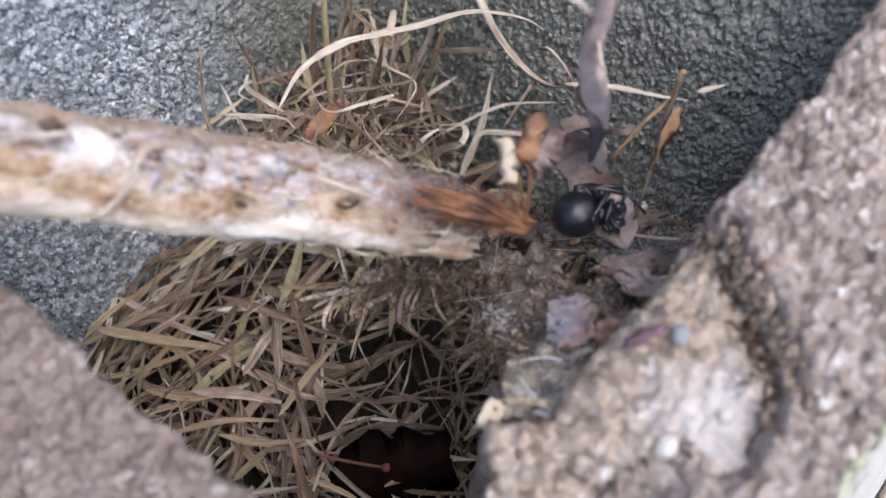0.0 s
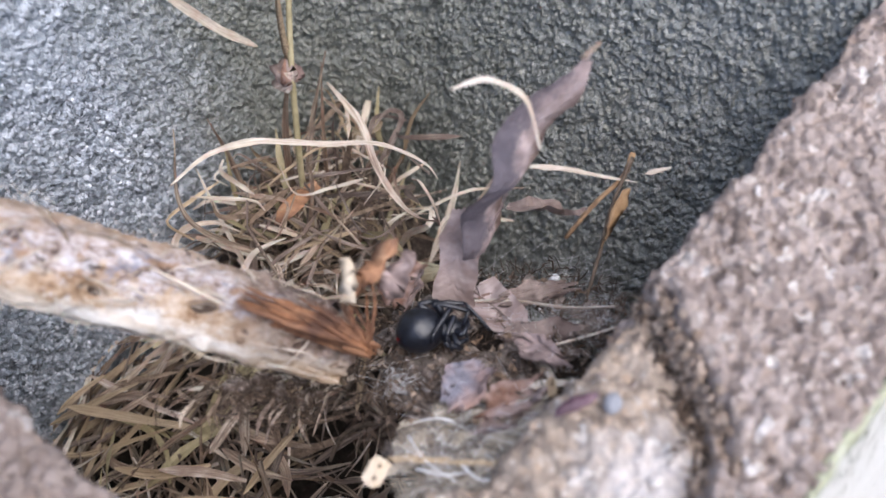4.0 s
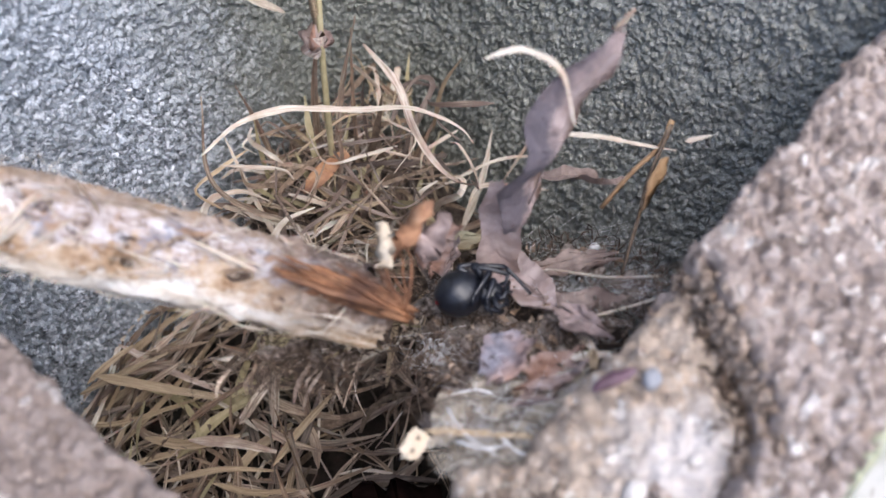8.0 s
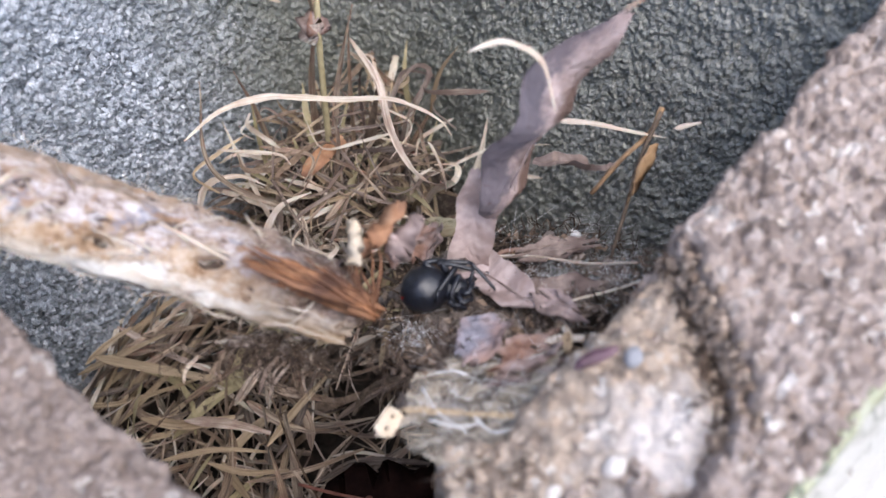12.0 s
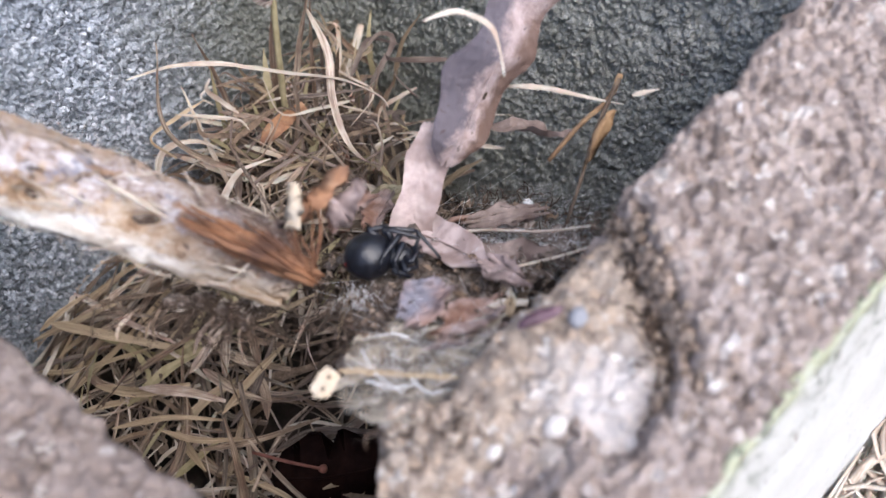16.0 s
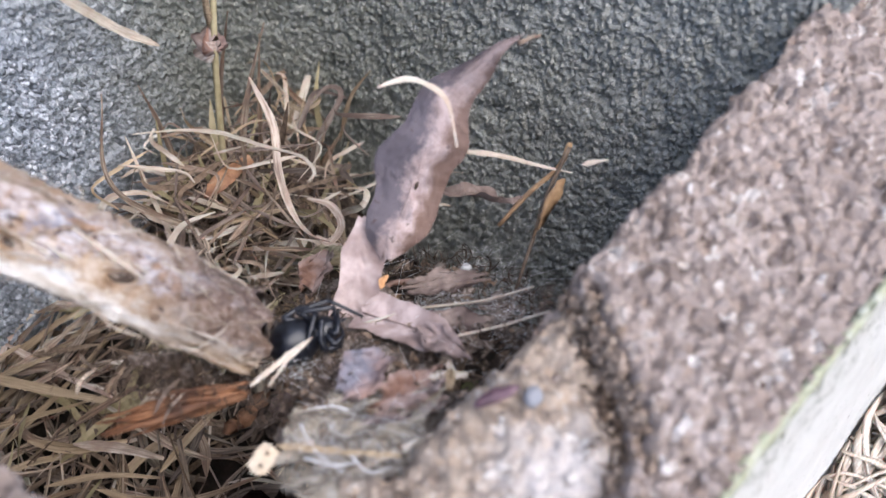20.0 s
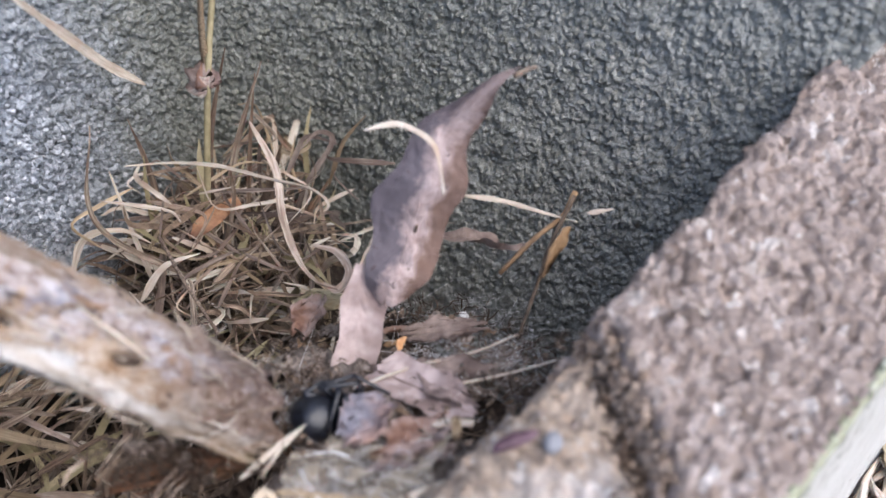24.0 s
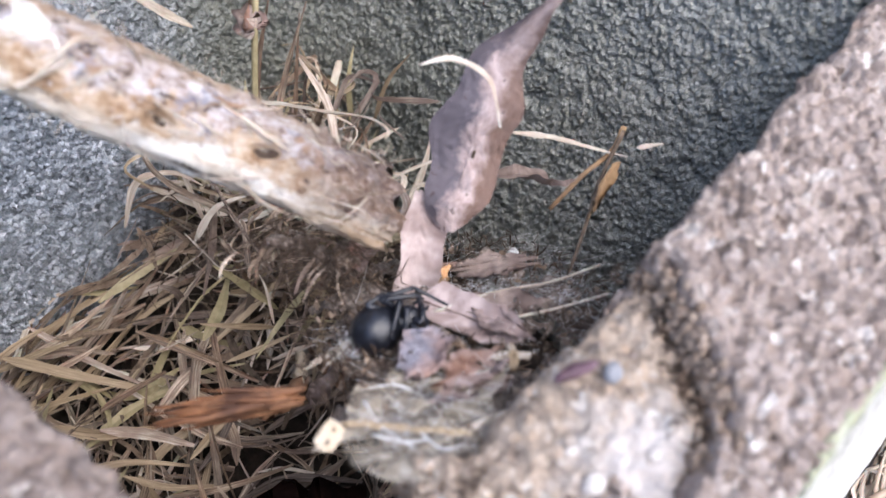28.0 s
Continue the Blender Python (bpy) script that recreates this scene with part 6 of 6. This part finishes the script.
# ---- outside the painted face ----
def build_outside():
    straw = []
    for i in range(3000):
        x, out = rng.uniform(0.02, 0.30), rng.random() ** 1.8 * 0.13
        top = -0.088 + 0.010 * math.exp(-out / 0.05)
        c = Vector((x, 0, top - 0.03 * rng.random() ** 2))
        c.y = face_y(c.z, x) - 0.0015 - out
        yaw, ln = rng.gauss(0.35, 1.0), rng.uniform(0.015, 0.055)
        d = Vector((math.cos(yaw), math.sin(yaw), rng.uniform(-0.15, 0.15))) * ln / 2
        a, b = c - d, c + d
        for q in (a, b):
            q.y = min(q.y, face_y(q.z, q.x) - 0.0012)
        straw.append(ribbon_data([a, c + Vector((0, 0, 0.002)), b], rng.uniform(0.0007, 0.002), 0.0003, taper=0.3, twist=rng.uniform(-1, 1), n=5))
    v, f = gather(straw)
    tagged(piece("straw_litter", mesh("straw_litter", v, f, M_PALE)), "bright dry straw litter along the painted face", "dry grass", kind="stuff")
    v, f = leaf_sheet(0.013, lambda u: 0.0048 * math.sin(math.pi * (0.08 + 0.84 * u)), lambda u: 0.4, 24, 9, 5)
    o = tagged(new("fallen_leaf", mesh("fallen_leaf", v, f, M_OLIVE)), "pale olive-tan fallen leaf on the straw", "dead leaf")
    o.matrix_world = pose(0.1400, -0.0625, -0.078, 12, -8, 50)
    v, f = leaf_sheet(0.014, lambda u: 0.0034 * math.sin(math.pi * (0.08 + 0.84 * u)), lambda u: 0.5, 24, 9, 8)
    o = tagged(new("fallen_leaf", mesh("fallen_leaf", v, f, M_BARK)), "narrow red-brown fallen leaf on the straw", "dead leaf")
    o.matrix_world = pose(0.1480, -0.0575, -0.077, 12, -8, 30)


build_grass_bed()
build_corner_tuft()
LONG_CURL, HOOK, HOOK_CURL, SMALL_CURL, LEAN, SEED_STALK = build_loose_blades()
build_clump()
NEST_OB, NEST_STRAW = build_nest()
build_dark_leaf()
WHITE_STRAW = build_white_straw()
ORANGE_CHIP = build_orange_chip()
build_outside()
STICK_OB = build_stick()
CLOD_OB = build_clod()
FAN_OB = build_splinters()
FLAKES = build_flakes() + [build_fibres()]
SPIDER_OB = build_spider()
LEAF_OB, LEAF_BLADE = build_leaf()
LOW_OB = build_low_leaf()

# ---- motion ----
# seconds, place of the stick's lower end corner, heading and slope in degrees
STICK = [
    (0, 0.0640, 0.0421, -0.0300, 134.3, 31.1),
    (0.5, 0.0669, 0.0452, -0.0300, 134.4, 27.7),
    (1, 0.0667, 0.0479, -0.0300, 131.1, 22.7),
    (1.5, 0.0635, 0.0483, -0.0300, 129.2, 22.3),
    (2, 0.0575, 0.0492, -0.0300, 125.4, 22.0),
    (2.5, 0.0473, 0.0484, -0.0300, 120.0, 23.7),
    (4.5, 0.0458, 0.0484, -0.0300, 121.2, 26.6),
    (5, 0.0465, 0.0492, -0.0300, 121.8, 27.3),
    (5.5, 0.0465, 0.0482, -0.0300, 121.7, 27.4),
    (6, 0.0465, 0.0475, -0.0300, 122.2, 27.4),
    (6.5, 0.0464, 0.0475, -0.0300, 122.3, 27.6),
    (7, 0.0468, 0.0477, -0.0300, 122.8, 27.6),
    (7.5, 0.0473, 0.0484, -0.0300, 123.1, 27.5),
    (8, 0.0477, 0.0486, -0.0300, 123.8, 27.3),
    (8.5, 0.0480, 0.0494, -0.0300, 124.3, 27.1),
    (9, 0.0485, 0.0503, -0.0300, 124.7, 26.9),
    (9.5, 0.0485, 0.0497, -0.0300, 124.5, 26.4),
    (10, 0.0506, 0.0494, -0.0300, 125.8, 26.7),
    (10.5, 0.0490, 0.0491, -0.0300, 124.9, 27.4),
    (11, 0.0472, 0.0483, -0.0300, 123.7, 27.6),
    (11.5, 0.0461, 0.0496, -0.0300, 123.0, 27.7),
    (12, 0.0425, 0.0498, -0.0300, 120.2, 27.7),
    (12.5, 0.0408, 0.0490, -0.0300, 118.8, 28.2),
    (14.5, 0.0382, 0.0484, -0.0300, 116.6, 29.0),
    (15, 0.0386, 0.0497, -0.0300, 117.6, 29.4),
    (15.5, 0.0399, 0.0506, -0.0300, 118.8, 29.5),
    (16, 0.0411, 0.0515, -0.0300, 119.5, 29.1),
    (16.5, 0.0397, 0.0517, -0.0300, 118.9, 29.2),
    (17, 0.0384, 0.0589, -0.0300, 116.0, 29.2),
    (17.5, 0.0374, 0.0584, -0.0300, 116.3, 29.6),
    (18, 0.0410, 0.0671, -0.0300, 113.0, 29.7),
    (18.5, 0.0409, 0.0760, -0.0300, 109.8, 29.4),
    (19, 0.0382, 0.0740, -0.0300, 111.4, 29.6),
    (19.5, 0.0401, 0.0528, -0.0300, 112.7, 29.5),
    (20, 0.0431, 0.0485, -0.0300, 114.3, 30.0),
    (20.5, 0.0477, 0.0508, -0.0300, 114.8, 31.7),
    (22.5, 0.0446, 0.0453, -0.0300, 116.1, 32.5),
    (23, 0.0452, 0.0411, -0.0300, 115.5, 31.7),
    (23.5, 0.0545, 0.0407, -0.0300, 117.8, 30.0),
    (24, 0.0382, 0.0407, -0.0300, 116.8, 32.3),
    (24.5, 0.0517, 0.0383, -0.0300, 117.7, 31.0),
    (25, 0.0468, 0.0433, -0.0300, 117.5, 31.5),
    (25.5, 0.0499, 0.0411, -0.0300, 117.5, 30.3),
    (26, 0.0489, 0.0418, -0.0300, 117.8, 30.3),
    (26.5, 0.0470, 0.0403, -0.0300, 117.7, 30.7),
    (27, 0.0546, 0.0471, -0.0300, 118.7, 30.3),
    (27.5, 0.0611, 0.0474, -0.0300, 119.6, 29.7),
    (28, 0.0688, 0.0516, -0.0300, 120.5, 29.0),
]
SPIDER = [
    (0, 0.0855, 0.0319),
    (0.5, 0.0877, 0.0339),
    (1, 0.0873, 0.0357),
    (1.5, 0.0837, 0.0367),
    (2, 0.0767, 0.0411),
    (2.5, 0.0670, 0.0439),
    (4.5, 0.0654, 0.0444),
    (5, 0.0661, 0.0451),
    (5.5, 0.0662, 0.0439),
    (6, 0.0664, 0.0433),
    (6.5, 0.0665, 0.0433),
    (7, 0.0668, 0.0433),
    (7.5, 0.0672, 0.0437),
    (8, 0.0677, 0.0442),
    (8.5, 0.0678, 0.0450),
    (9, 0.0682, 0.0451),
    (9.5, 0.0681, 0.0443),
    (10, 0.0699, 0.0438),
    (10.5, 0.0683, 0.0441),
    (11, 0.0670, 0.0437),
    (11.5, 0.0658, 0.0451),
    (12, 0.0624, 0.0463),
    (12.5, 0.0609, 0.0460),
    (14.5, 0.0589, 0.0463),
    (15, 0.0592, 0.0466),
    (15.5, 0.0600, 0.0467),
    (16, 0.0608, 0.0470),
    (16.5, 0.0592, 0.0475),
    (17, 0.0578, 0.0534),
    (17.5, 0.0558, 0.0527),
    (18, 0.0551, 0.0494),
    (18.5, 0.0545, 0.0483),
    (19, 0.0542, 0.0481),
    (19.5, 0.0539, 0.0481),
    (20, 0.0545, 0.0479),
    (20.5, 0.0547, 0.0469),
    (22.5, 0.0547, 0.0426),
    (23, 0.0550, 0.0395),
    (23.5, 0.0529, 0.0382),
    (24, 0.0518, 0.0391),
    (24.5, 0.0558, 0.0390),
    (25, 0.0589, 0.0384),
    (25.5, 0.0561, 0.0402),
    (26, 0.0563, 0.0401),
    (26.5, 0.0569, 0.0407),
    (27, 0.0592, 0.0410),
    (27.5, 0.0583, 0.0414),
    (28, 0.0557, 0.0419),
]
FIBRE = [
    (0, 0.0737, 0.0352, -0.0230),
    (0.5, 0.0767, 0.0371, -0.0230),
    (1, 0.0769, 0.0390, -0.0230),
    (1.5, 0.0731, 0.0401, -0.0230),
    (2, 0.0657, 0.0436, -0.0230),
    (2.5, 0.0553, 0.0445, -0.0230),
    (4.5, 0.0538, 0.0447, -0.0230),
    (5, 0.0545, 0.0453, -0.0230),
    (5.5, 0.0545, 0.0447, -0.0230),
    (6, 0.0545, 0.0441, -0.0230),
    (6.5, 0.0545, 0.0438, -0.0230),
    (7, 0.0549, 0.0439, -0.0230),
    (7.5, 0.0554, 0.0443, -0.0230),
    (8, 0.0557, 0.0448, -0.0230),
    (8.5, 0.0557, 0.0453, -0.0230),
    (9, 0.0560, 0.0457, -0.0230),
    (9.5, 0.0558, 0.0453, -0.0230),
    (10, 0.0578, 0.0448, -0.0230),
    (10.5, 0.0566, 0.0446, -0.0230),
    (11, 0.0549, 0.0441, -0.0230),
    (11.5, 0.0536, 0.0453, -0.0230),
    (12, 0.0502, 0.0457, -0.0230),
    (12.5, 0.0489, 0.0450, -0.0230),
    (14.5, 0.0470, 0.0449, -0.0230),
    (15, 0.0472, 0.0456, -0.0230),
    (15.5, 0.0479, 0.0459, -0.0230),
    (16, 0.0484, 0.0466, -0.0230),
    (16.5, 0.0470, 0.0467, -0.0230),
    (17, 0.0459, 0.0503, -0.0230),
    (17.5, 0.0454, 0.0500, -0.0230),
]
NEST = [
    (0, 0.0728, 0.0113),
    (1, 0.0736, 0.0133),
    (2, 0.0716, 0.0156),
    (4.5, 0.0686, 0.0205),
    (5.5, 0.0689, 0.0204),
    (6.5, 0.0691, 0.0200),
    (7.5, 0.0695, 0.0196),
    (8.5, 0.0698, 0.0196),
    (9.5, 0.0700, 0.0193),
    (10.5, 0.0698, 0.0195),
    (11.5, 0.0691, 0.0204),
    (12.5, 0.0672, 0.0217),
    (15, 0.0665, 0.0226),
    (16, 0.0672, 0.0220),
    (17, 0.0671, 0.0225),
    (18, 0.0659, 0.0231),
    (19, 0.0661, 0.0229),
    (20, 0.0655, 0.0235),
]

def aim(place, forward, face):
    """A pose at place with x along forward and z as near to face as can be."""
    x = Vector(forward).normalized()
    z = Vector(face)
    z = (z - x * z.dot(x)).normalized()
    y = z.cross(x)
    m = Matrix((x, y, z)).transposed().to_4x4()
    m.translation = place
    return m


TO_EYE = (-0.31, -0.35, 0.88)


def heading(yaw, slope):
    a, b = radians(yaw), radians(slope)
    return Vector((math.cos(a) * math.cos(b), math.sin(a) * math.cos(b), math.sin(b)))


# seconds, middle of the chord, its heading, slope and the roll about it
LONG_ROWS = [(0, 0.0992, 0.0852, -0.044, -35.4, 0, 0), (2, 0.0933, 0.0930, -0.044, -38.5, 0, -8), (2.5, 0.085, 0.0938, -0.044, -50, 0, -5), (5, 0.0824, 0.0941, -0.044, -53.2, 0, 0), (7, 0.0827, 0.0940, -0.044, -52.2, 0, 0), (10, 0.0840, 0.0930, -0.044, -50.5, 0, 0), (12, 0.0803, 0.0960, -0.044, -52.4, 0, 0), (15, 0.0776, 0.1017, -0.044, -58.7, 0, -15), (16, 0.0795, 0.1012, -0.044, -60, 0, -25), (18, 0.0789, 0.0975, -0.0411, -82.4, 20.0, -30), (20, 0.0772, 0.0941, -0.0377, -84.7, 26.7, -30), (23, 0.0809, 0.0953, -0.0394, -80.0, 23.3, -30), (25, 0.0787, 0.0920, -0.0367, -85.1, 28.8, -30), (27, 0.0814, 0.0921, -0.0366, -82.3, 28.9, -30), (28, 0.0814, 0.0921, -0.0366, -82.3, 28.9, -30)]
HOOK_ROWS = [(0, 0.1254, 0.0789, -104), (2, 0.1159, 0.0868, -105.4), (2.5, 0.1060, 0.0880, -107), (5, 0.1030, 0.0880, -108.4), (10, 0.1065, 0.0874, -108.2), (12, 0.1002, 0.0892, -112.4), (15, 0.0963, 0.0910, -117.5), (17, 0.0960, 0.0890, -117.4), (18, 0.0923, 0.0881, -117.6), (20, 0.0923, 0.0875, -115.8), (23, 0.0935, 0.0858, -112.5), (25, 0.0925, 0.0842, -116), (28, 0.0950, 0.0848, -113)]
SMALL_ROWS = [(0, 0.0929, 0.0443, -97.0, 0.010), (2, 0.0929, 0.0434, -95.8, 0.010), (5, 0.0909, 0.0437, -91.9, 0.010), (7, 0.0903, 0.0434, -94.4, 0.010), (10, 0.0915, 0.0432, -94.2, 0.010), (12, 0.0918, 0.0456, -91.9, 0.005), (15, 0.0969, 0.0505, -92.0, -0.006), (18, 0.0965, 0.0488, -88.9, -0.006), (20, 0.0968, 0.0508, -91.6, -0.006), (23, 0.0957, 0.0493, -94.1, -0.006), (23.5, 0.0949, 0.0501, -93.6, -0.006), (24, 0.0925, 0.0530, -93.2, -0.006), (24.5, 0.0934, 0.0518, -92.8, -0.006), (25, 0.0926, 0.0526, -92.3, -0.006), (28, 0.0935, 0.0532, -93.4, -0.006)]  # the last number is its height

# seconds, base and tip of the upright leaf
LEAF = [
    (0, (0.0985, 0.0351, -0.045), (0.1012, 0.0395, 0.0205)), (2, (0.0899, 0.0405, -0.045), (0.1004, 0.0351, 0.0199)), (2.5, (0.0835, 0.0450, -0.045), (0.1075, 0.0354, 0.0150)),
    (5, (0.0799, 0.0475, -0.045), (0.1104, 0.0357, 0.0123)), (7, (0.0813, 0.0464, -0.045), (0.1060, 0.0346, 0.0151)), (10, (0.0830, 0.0452, -0.045), (0.1066, 0.0345, 0.0160)), (11, (0.0810, 0.0458, -0.045), (0.1080, 0.0352, 0.0140)),
    (12, (0.0768, 0.0472, -0.045), (0.1131, 0.0375, 0.0093)), (14.5, (0.0735, 0.0488, -0.045), (0.1255, 0.0420, -0.0060)), (15, (0.0727, 0.0490, -0.045), (0.1271, 0.0424, -0.0079)), (16, (0.0752, 0.0494, -0.045), (0.1230, 0.0471, -0.0100)),
    (18, (0.0695, 0.0489, -0.045), (0.1225, 0.0516, -0.0048)), (20, (0.0680, 0.0461, -0.045), (0.1247, 0.0474, -0.0019)), (23, (0.0695, 0.0413, -0.045), (0.1237, 0.0432, 0.0003)), (23.5, (0.0694, 0.0419, -0.045), (0.1222, 0.0447, 0.0003)), (24, (0.0681, 0.044, -0.0451), (0.1182, 0.0495, -0.0)), (24.5, (0.0691, 0.0432, -0.045), (0.1194, 0.0477, 0.0002)), (25, (0.0690, 0.0438, -0.045), (0.1179, 0.0492, 0.0002)), (27, (0.0708, 0.0434, -0.045), (0.1185, 0.0505, -0.0010)), (28, (0.0710, 0.0445, -0.045), (0.1199, 0.0505, -0.0003)),
]
# turn of the blade about its length, its lean to the side, its start and its lean to the front
LEAF_TURN = [(0, 84, 3, 0.0135, -7), (2, 76, 3, 0.0135, -7), (2.5, 73, 4, 0.0135, -7), (11, 72, 4, 0.0135, -7), (12, 60, 3, 0.0140, -5), (14.5, 42, 3, 0.0155, 0), (16, 34, 5, 0.0160, 0), (17, 10, 8, 0.0165, 0), (18, 4, 8, 0.0165, 0), (28, 0, 8, 0.0165, 0)]
# seconds, upper end of the low leaf and its heading
LOW = [(0, 0.1016, 0.0346, -137), (2, 0.0922, 0.0390, -125), (2.5, 0.0903, 0.0452, -117), (7, 0.0830, 0.0481, -108), (10, 0.0879, 0.0482, -112), (12, 0.0768, 0.0476, -101), (15, 0.0725, 0.0485, -94), (16, 0.0754, 0.0500, -93), (20, 0.0702, 0.0449, -82), (23, 0.0698, 0.0381, -88), (25, 0.0688, 0.0403, -91), (27, 0.0693, 0.0401, -89), (28, 0.0695, 0.0418, -88)]

CHIP = [(0, 0.0805, 0.0480, -0.050), (16.4, 0.0805, 0.0480, -0.050), (17.2, 0.0796, 0.0500, -0.037), (20, 0.0770, 0.0440, -0.037), (23, 0.0765, 0.0385, -0.037), (28, 0.0767, 0.0412, -0.037)]


def motions():
    rows = [(t, aim((x, y, z), heading(yaw, slope), TO_EYE)) for t, x, y, z, yaw, slope in STICK]
    walk(STICK_OB, [(t, m @ pose(0, 0.0012, 0)) for t, m in rows])
    walk(CLOD_OB, [(t, m @ pose(0.011, 0.0055, -0.004, 0, 0, 12)) for t, m in rows])
    slope_of = {t: (yaw, slope) for t, x, y, z, yaw, slope in STICK}
    fan = [(t, aim((x, y, z), heading(slope_of[t][0] - 4, slope_of[t][1] + 10), TO_EYE)) for t, x, y, z in FIBRE]
    for k, ob in enumerate(FLAKES):
        last = fan[-1][1]
        walk(ob, fan + [(18.1, pose(-0.004 * k, 0.004, -0.012) @ last), (18.5, pose(-0.012 + 0.006 * k, 0.004, -0.062) @ last), (28, pose(-0.012 + 0.006 * k, 0.004, -0.062) @ last)])
    fan += [(t, aim((x, y, z), heading(yaw, slope), TO_EYE)) for t, x, y, z, yaw, slope in ((18, 0.0439, 0.0485, -0.028, 114, 24), (18.5, 0.0424, 0.0480, -0.031, 123, 6), (19, 0.0400, 0.0500, -0.033, 132, -4), (20, 0.0423, 0.0478, -0.033, 143, -4), (23, 0.0435, 0.0410, -0.033, 143, -4), (25, 0.040, 0.0432, -0.033, 137, -4), (28, 0.0385, 0.0438, -0.033, 137, -4))]
    walk(FAN_OB, fan)
    walk(SPIDER_OB, [(t, aim((x, y, -0.033 if t < 22 else -0.031), heading(-40 if t < 17.6 else -22, -6 if t < 17.6 else 46 if 25.9 < t < 27.7 else 10), (-0.15, -0.1 if t < 17 else -0.3, 1))) for t, x, y in SPIDER])
    walk(NEST_OB, [(t, pose(max(x - 0.0665, -0.001), y - 0.0225, 0)) for t, x, y in NEST] + [(28, pose(-0.001, 0.001, 0))])
    walk(NEST_STRAW, [(t, aim(a, Vector(b) - Vector(a), TO_EYE)) for t, a, b in ((0, (0.0793, 0.0483, -0.0484), (0.0924, 0.0169, -0.0350)), (12, (0.0793, 0.0483, -0.0484), (0.0924, 0.0169, -0.0350)), (16, (0.0753, 0.0456, -0.0450), (0.0922, 0.0194, -0.0362)), (20, (0.0690, 0.0410, -0.0395), (0.0930, 0.0210, -0.0375)), (24, (0.0632, 0.0378, -0.0348), (0.0935, 0.0222, -0.0384)), (27, (0.0690, 0.0365, -0.0370), (0.0925, 0.0213, -0.0374)), (28, (0.0690, 0.0365, -0.0370), (0.0925, 0.0213, -0.0374)))])
    walk(LEAF_OB, [(t, aim(a, Vector(b) - Vector(a), TO_EYE)) for t, a, b in LEAF])
    walk(LEAF_BLADE, [(t, pose(x, 0.0006, 0.0012, turn, front, lean)) for t, turn, lean, x, front in LEAF_TURN])
    walk(LOW_OB, [(t, aim((x, y, nest_z(x, y) + 0.003), (math.cos(radians(yaw)), math.sin(radians(yaw)), -0.49 * math.cos(radians(yaw)) - 0.536 * math.sin(radians(yaw))), (0.1, 0.1, 1))) for t, x, y, yaw in LOW])
    walk(LONG_CURL, [(t, aim((x, y, z), heading(yaw, slope), TO_EYE) @ pose(0, 0, 0, roll)) for t, x, y, z, yaw, slope, roll in LONG_ROWS])
    walk(HOOK, [(t, aim((x, y, -0.05), heading(yaw, 0), TO_EYE)) for t, x, y, yaw in HOOK_ROWS])
    walk(HOOK_CURL, [(t, pose(0.0254, 0.0003, 0, turn)) for t, turn in ((0, 80), (12.5, 78), (16, 60), (18, 0), (28, 0))])
    walk(SMALL_CURL, [(t, aim((x, y, z), heading(yaw, 0), TO_EYE)) for t, x, y, yaw, z in SMALL_ROWS])
    walk(SEED_STALK, [(0, pose(0.0009, -0.0011, 0)), (12, pose(0.0009, -0.0011, 0)), (20, pose(-0.0010, 0.0013, 0)), (24, pose(-0.0014, 0.0018, 0)), (28, pose(-0.0014, 0.0018, 0))])
    w = LEAN.location.copy()
    walk(LEAN, [(t, pose(w.x + a, w.y, w.z + c)) for t, a, c in ((0, 0.0125, 0.001), (8, 0.0115, 0.001), (12.5, 0.010, 0.001), (17, 0.003, 0.0), (20, 0.0, 0.0), (24, -0.002, 0.0), (28, -0.002, 0.0))])
    walk(WHITE_STRAW, [(t, pose(x, y, z, 0, 0, a)) for t, x, y, z, a in ((0, 0.052, 0.060, -0.046, -25), (16.6, 0.046, 0.060, -0.046, -25), (17.4, 0.0545, 0.0455, -0.029, -5), (18, 0.0562, 0.0444, -0.028, 4), (19, 0.0561, 0.0444, -0.026, 8), (20, 0.0559, 0.0431, -0.026, 8), (23, 0.0535, 0.0325, -0.026, 10), (24, 0.0490, 0.0380, -0.026, 10), (25, 0.0520, 0.0373, -0.026, 10), (26, 0.0500, 0.0415, -0.026, 10), (27, 0.0565, 0.0434, -0.026, 10), (28, 0.0570, 0.0450, -0.038, 0))])
    walk(ORANGE_CHIP, [(t, pose(x, y, z, 0, 20, 20)) for t, x, y, z in CHIP])


motions()
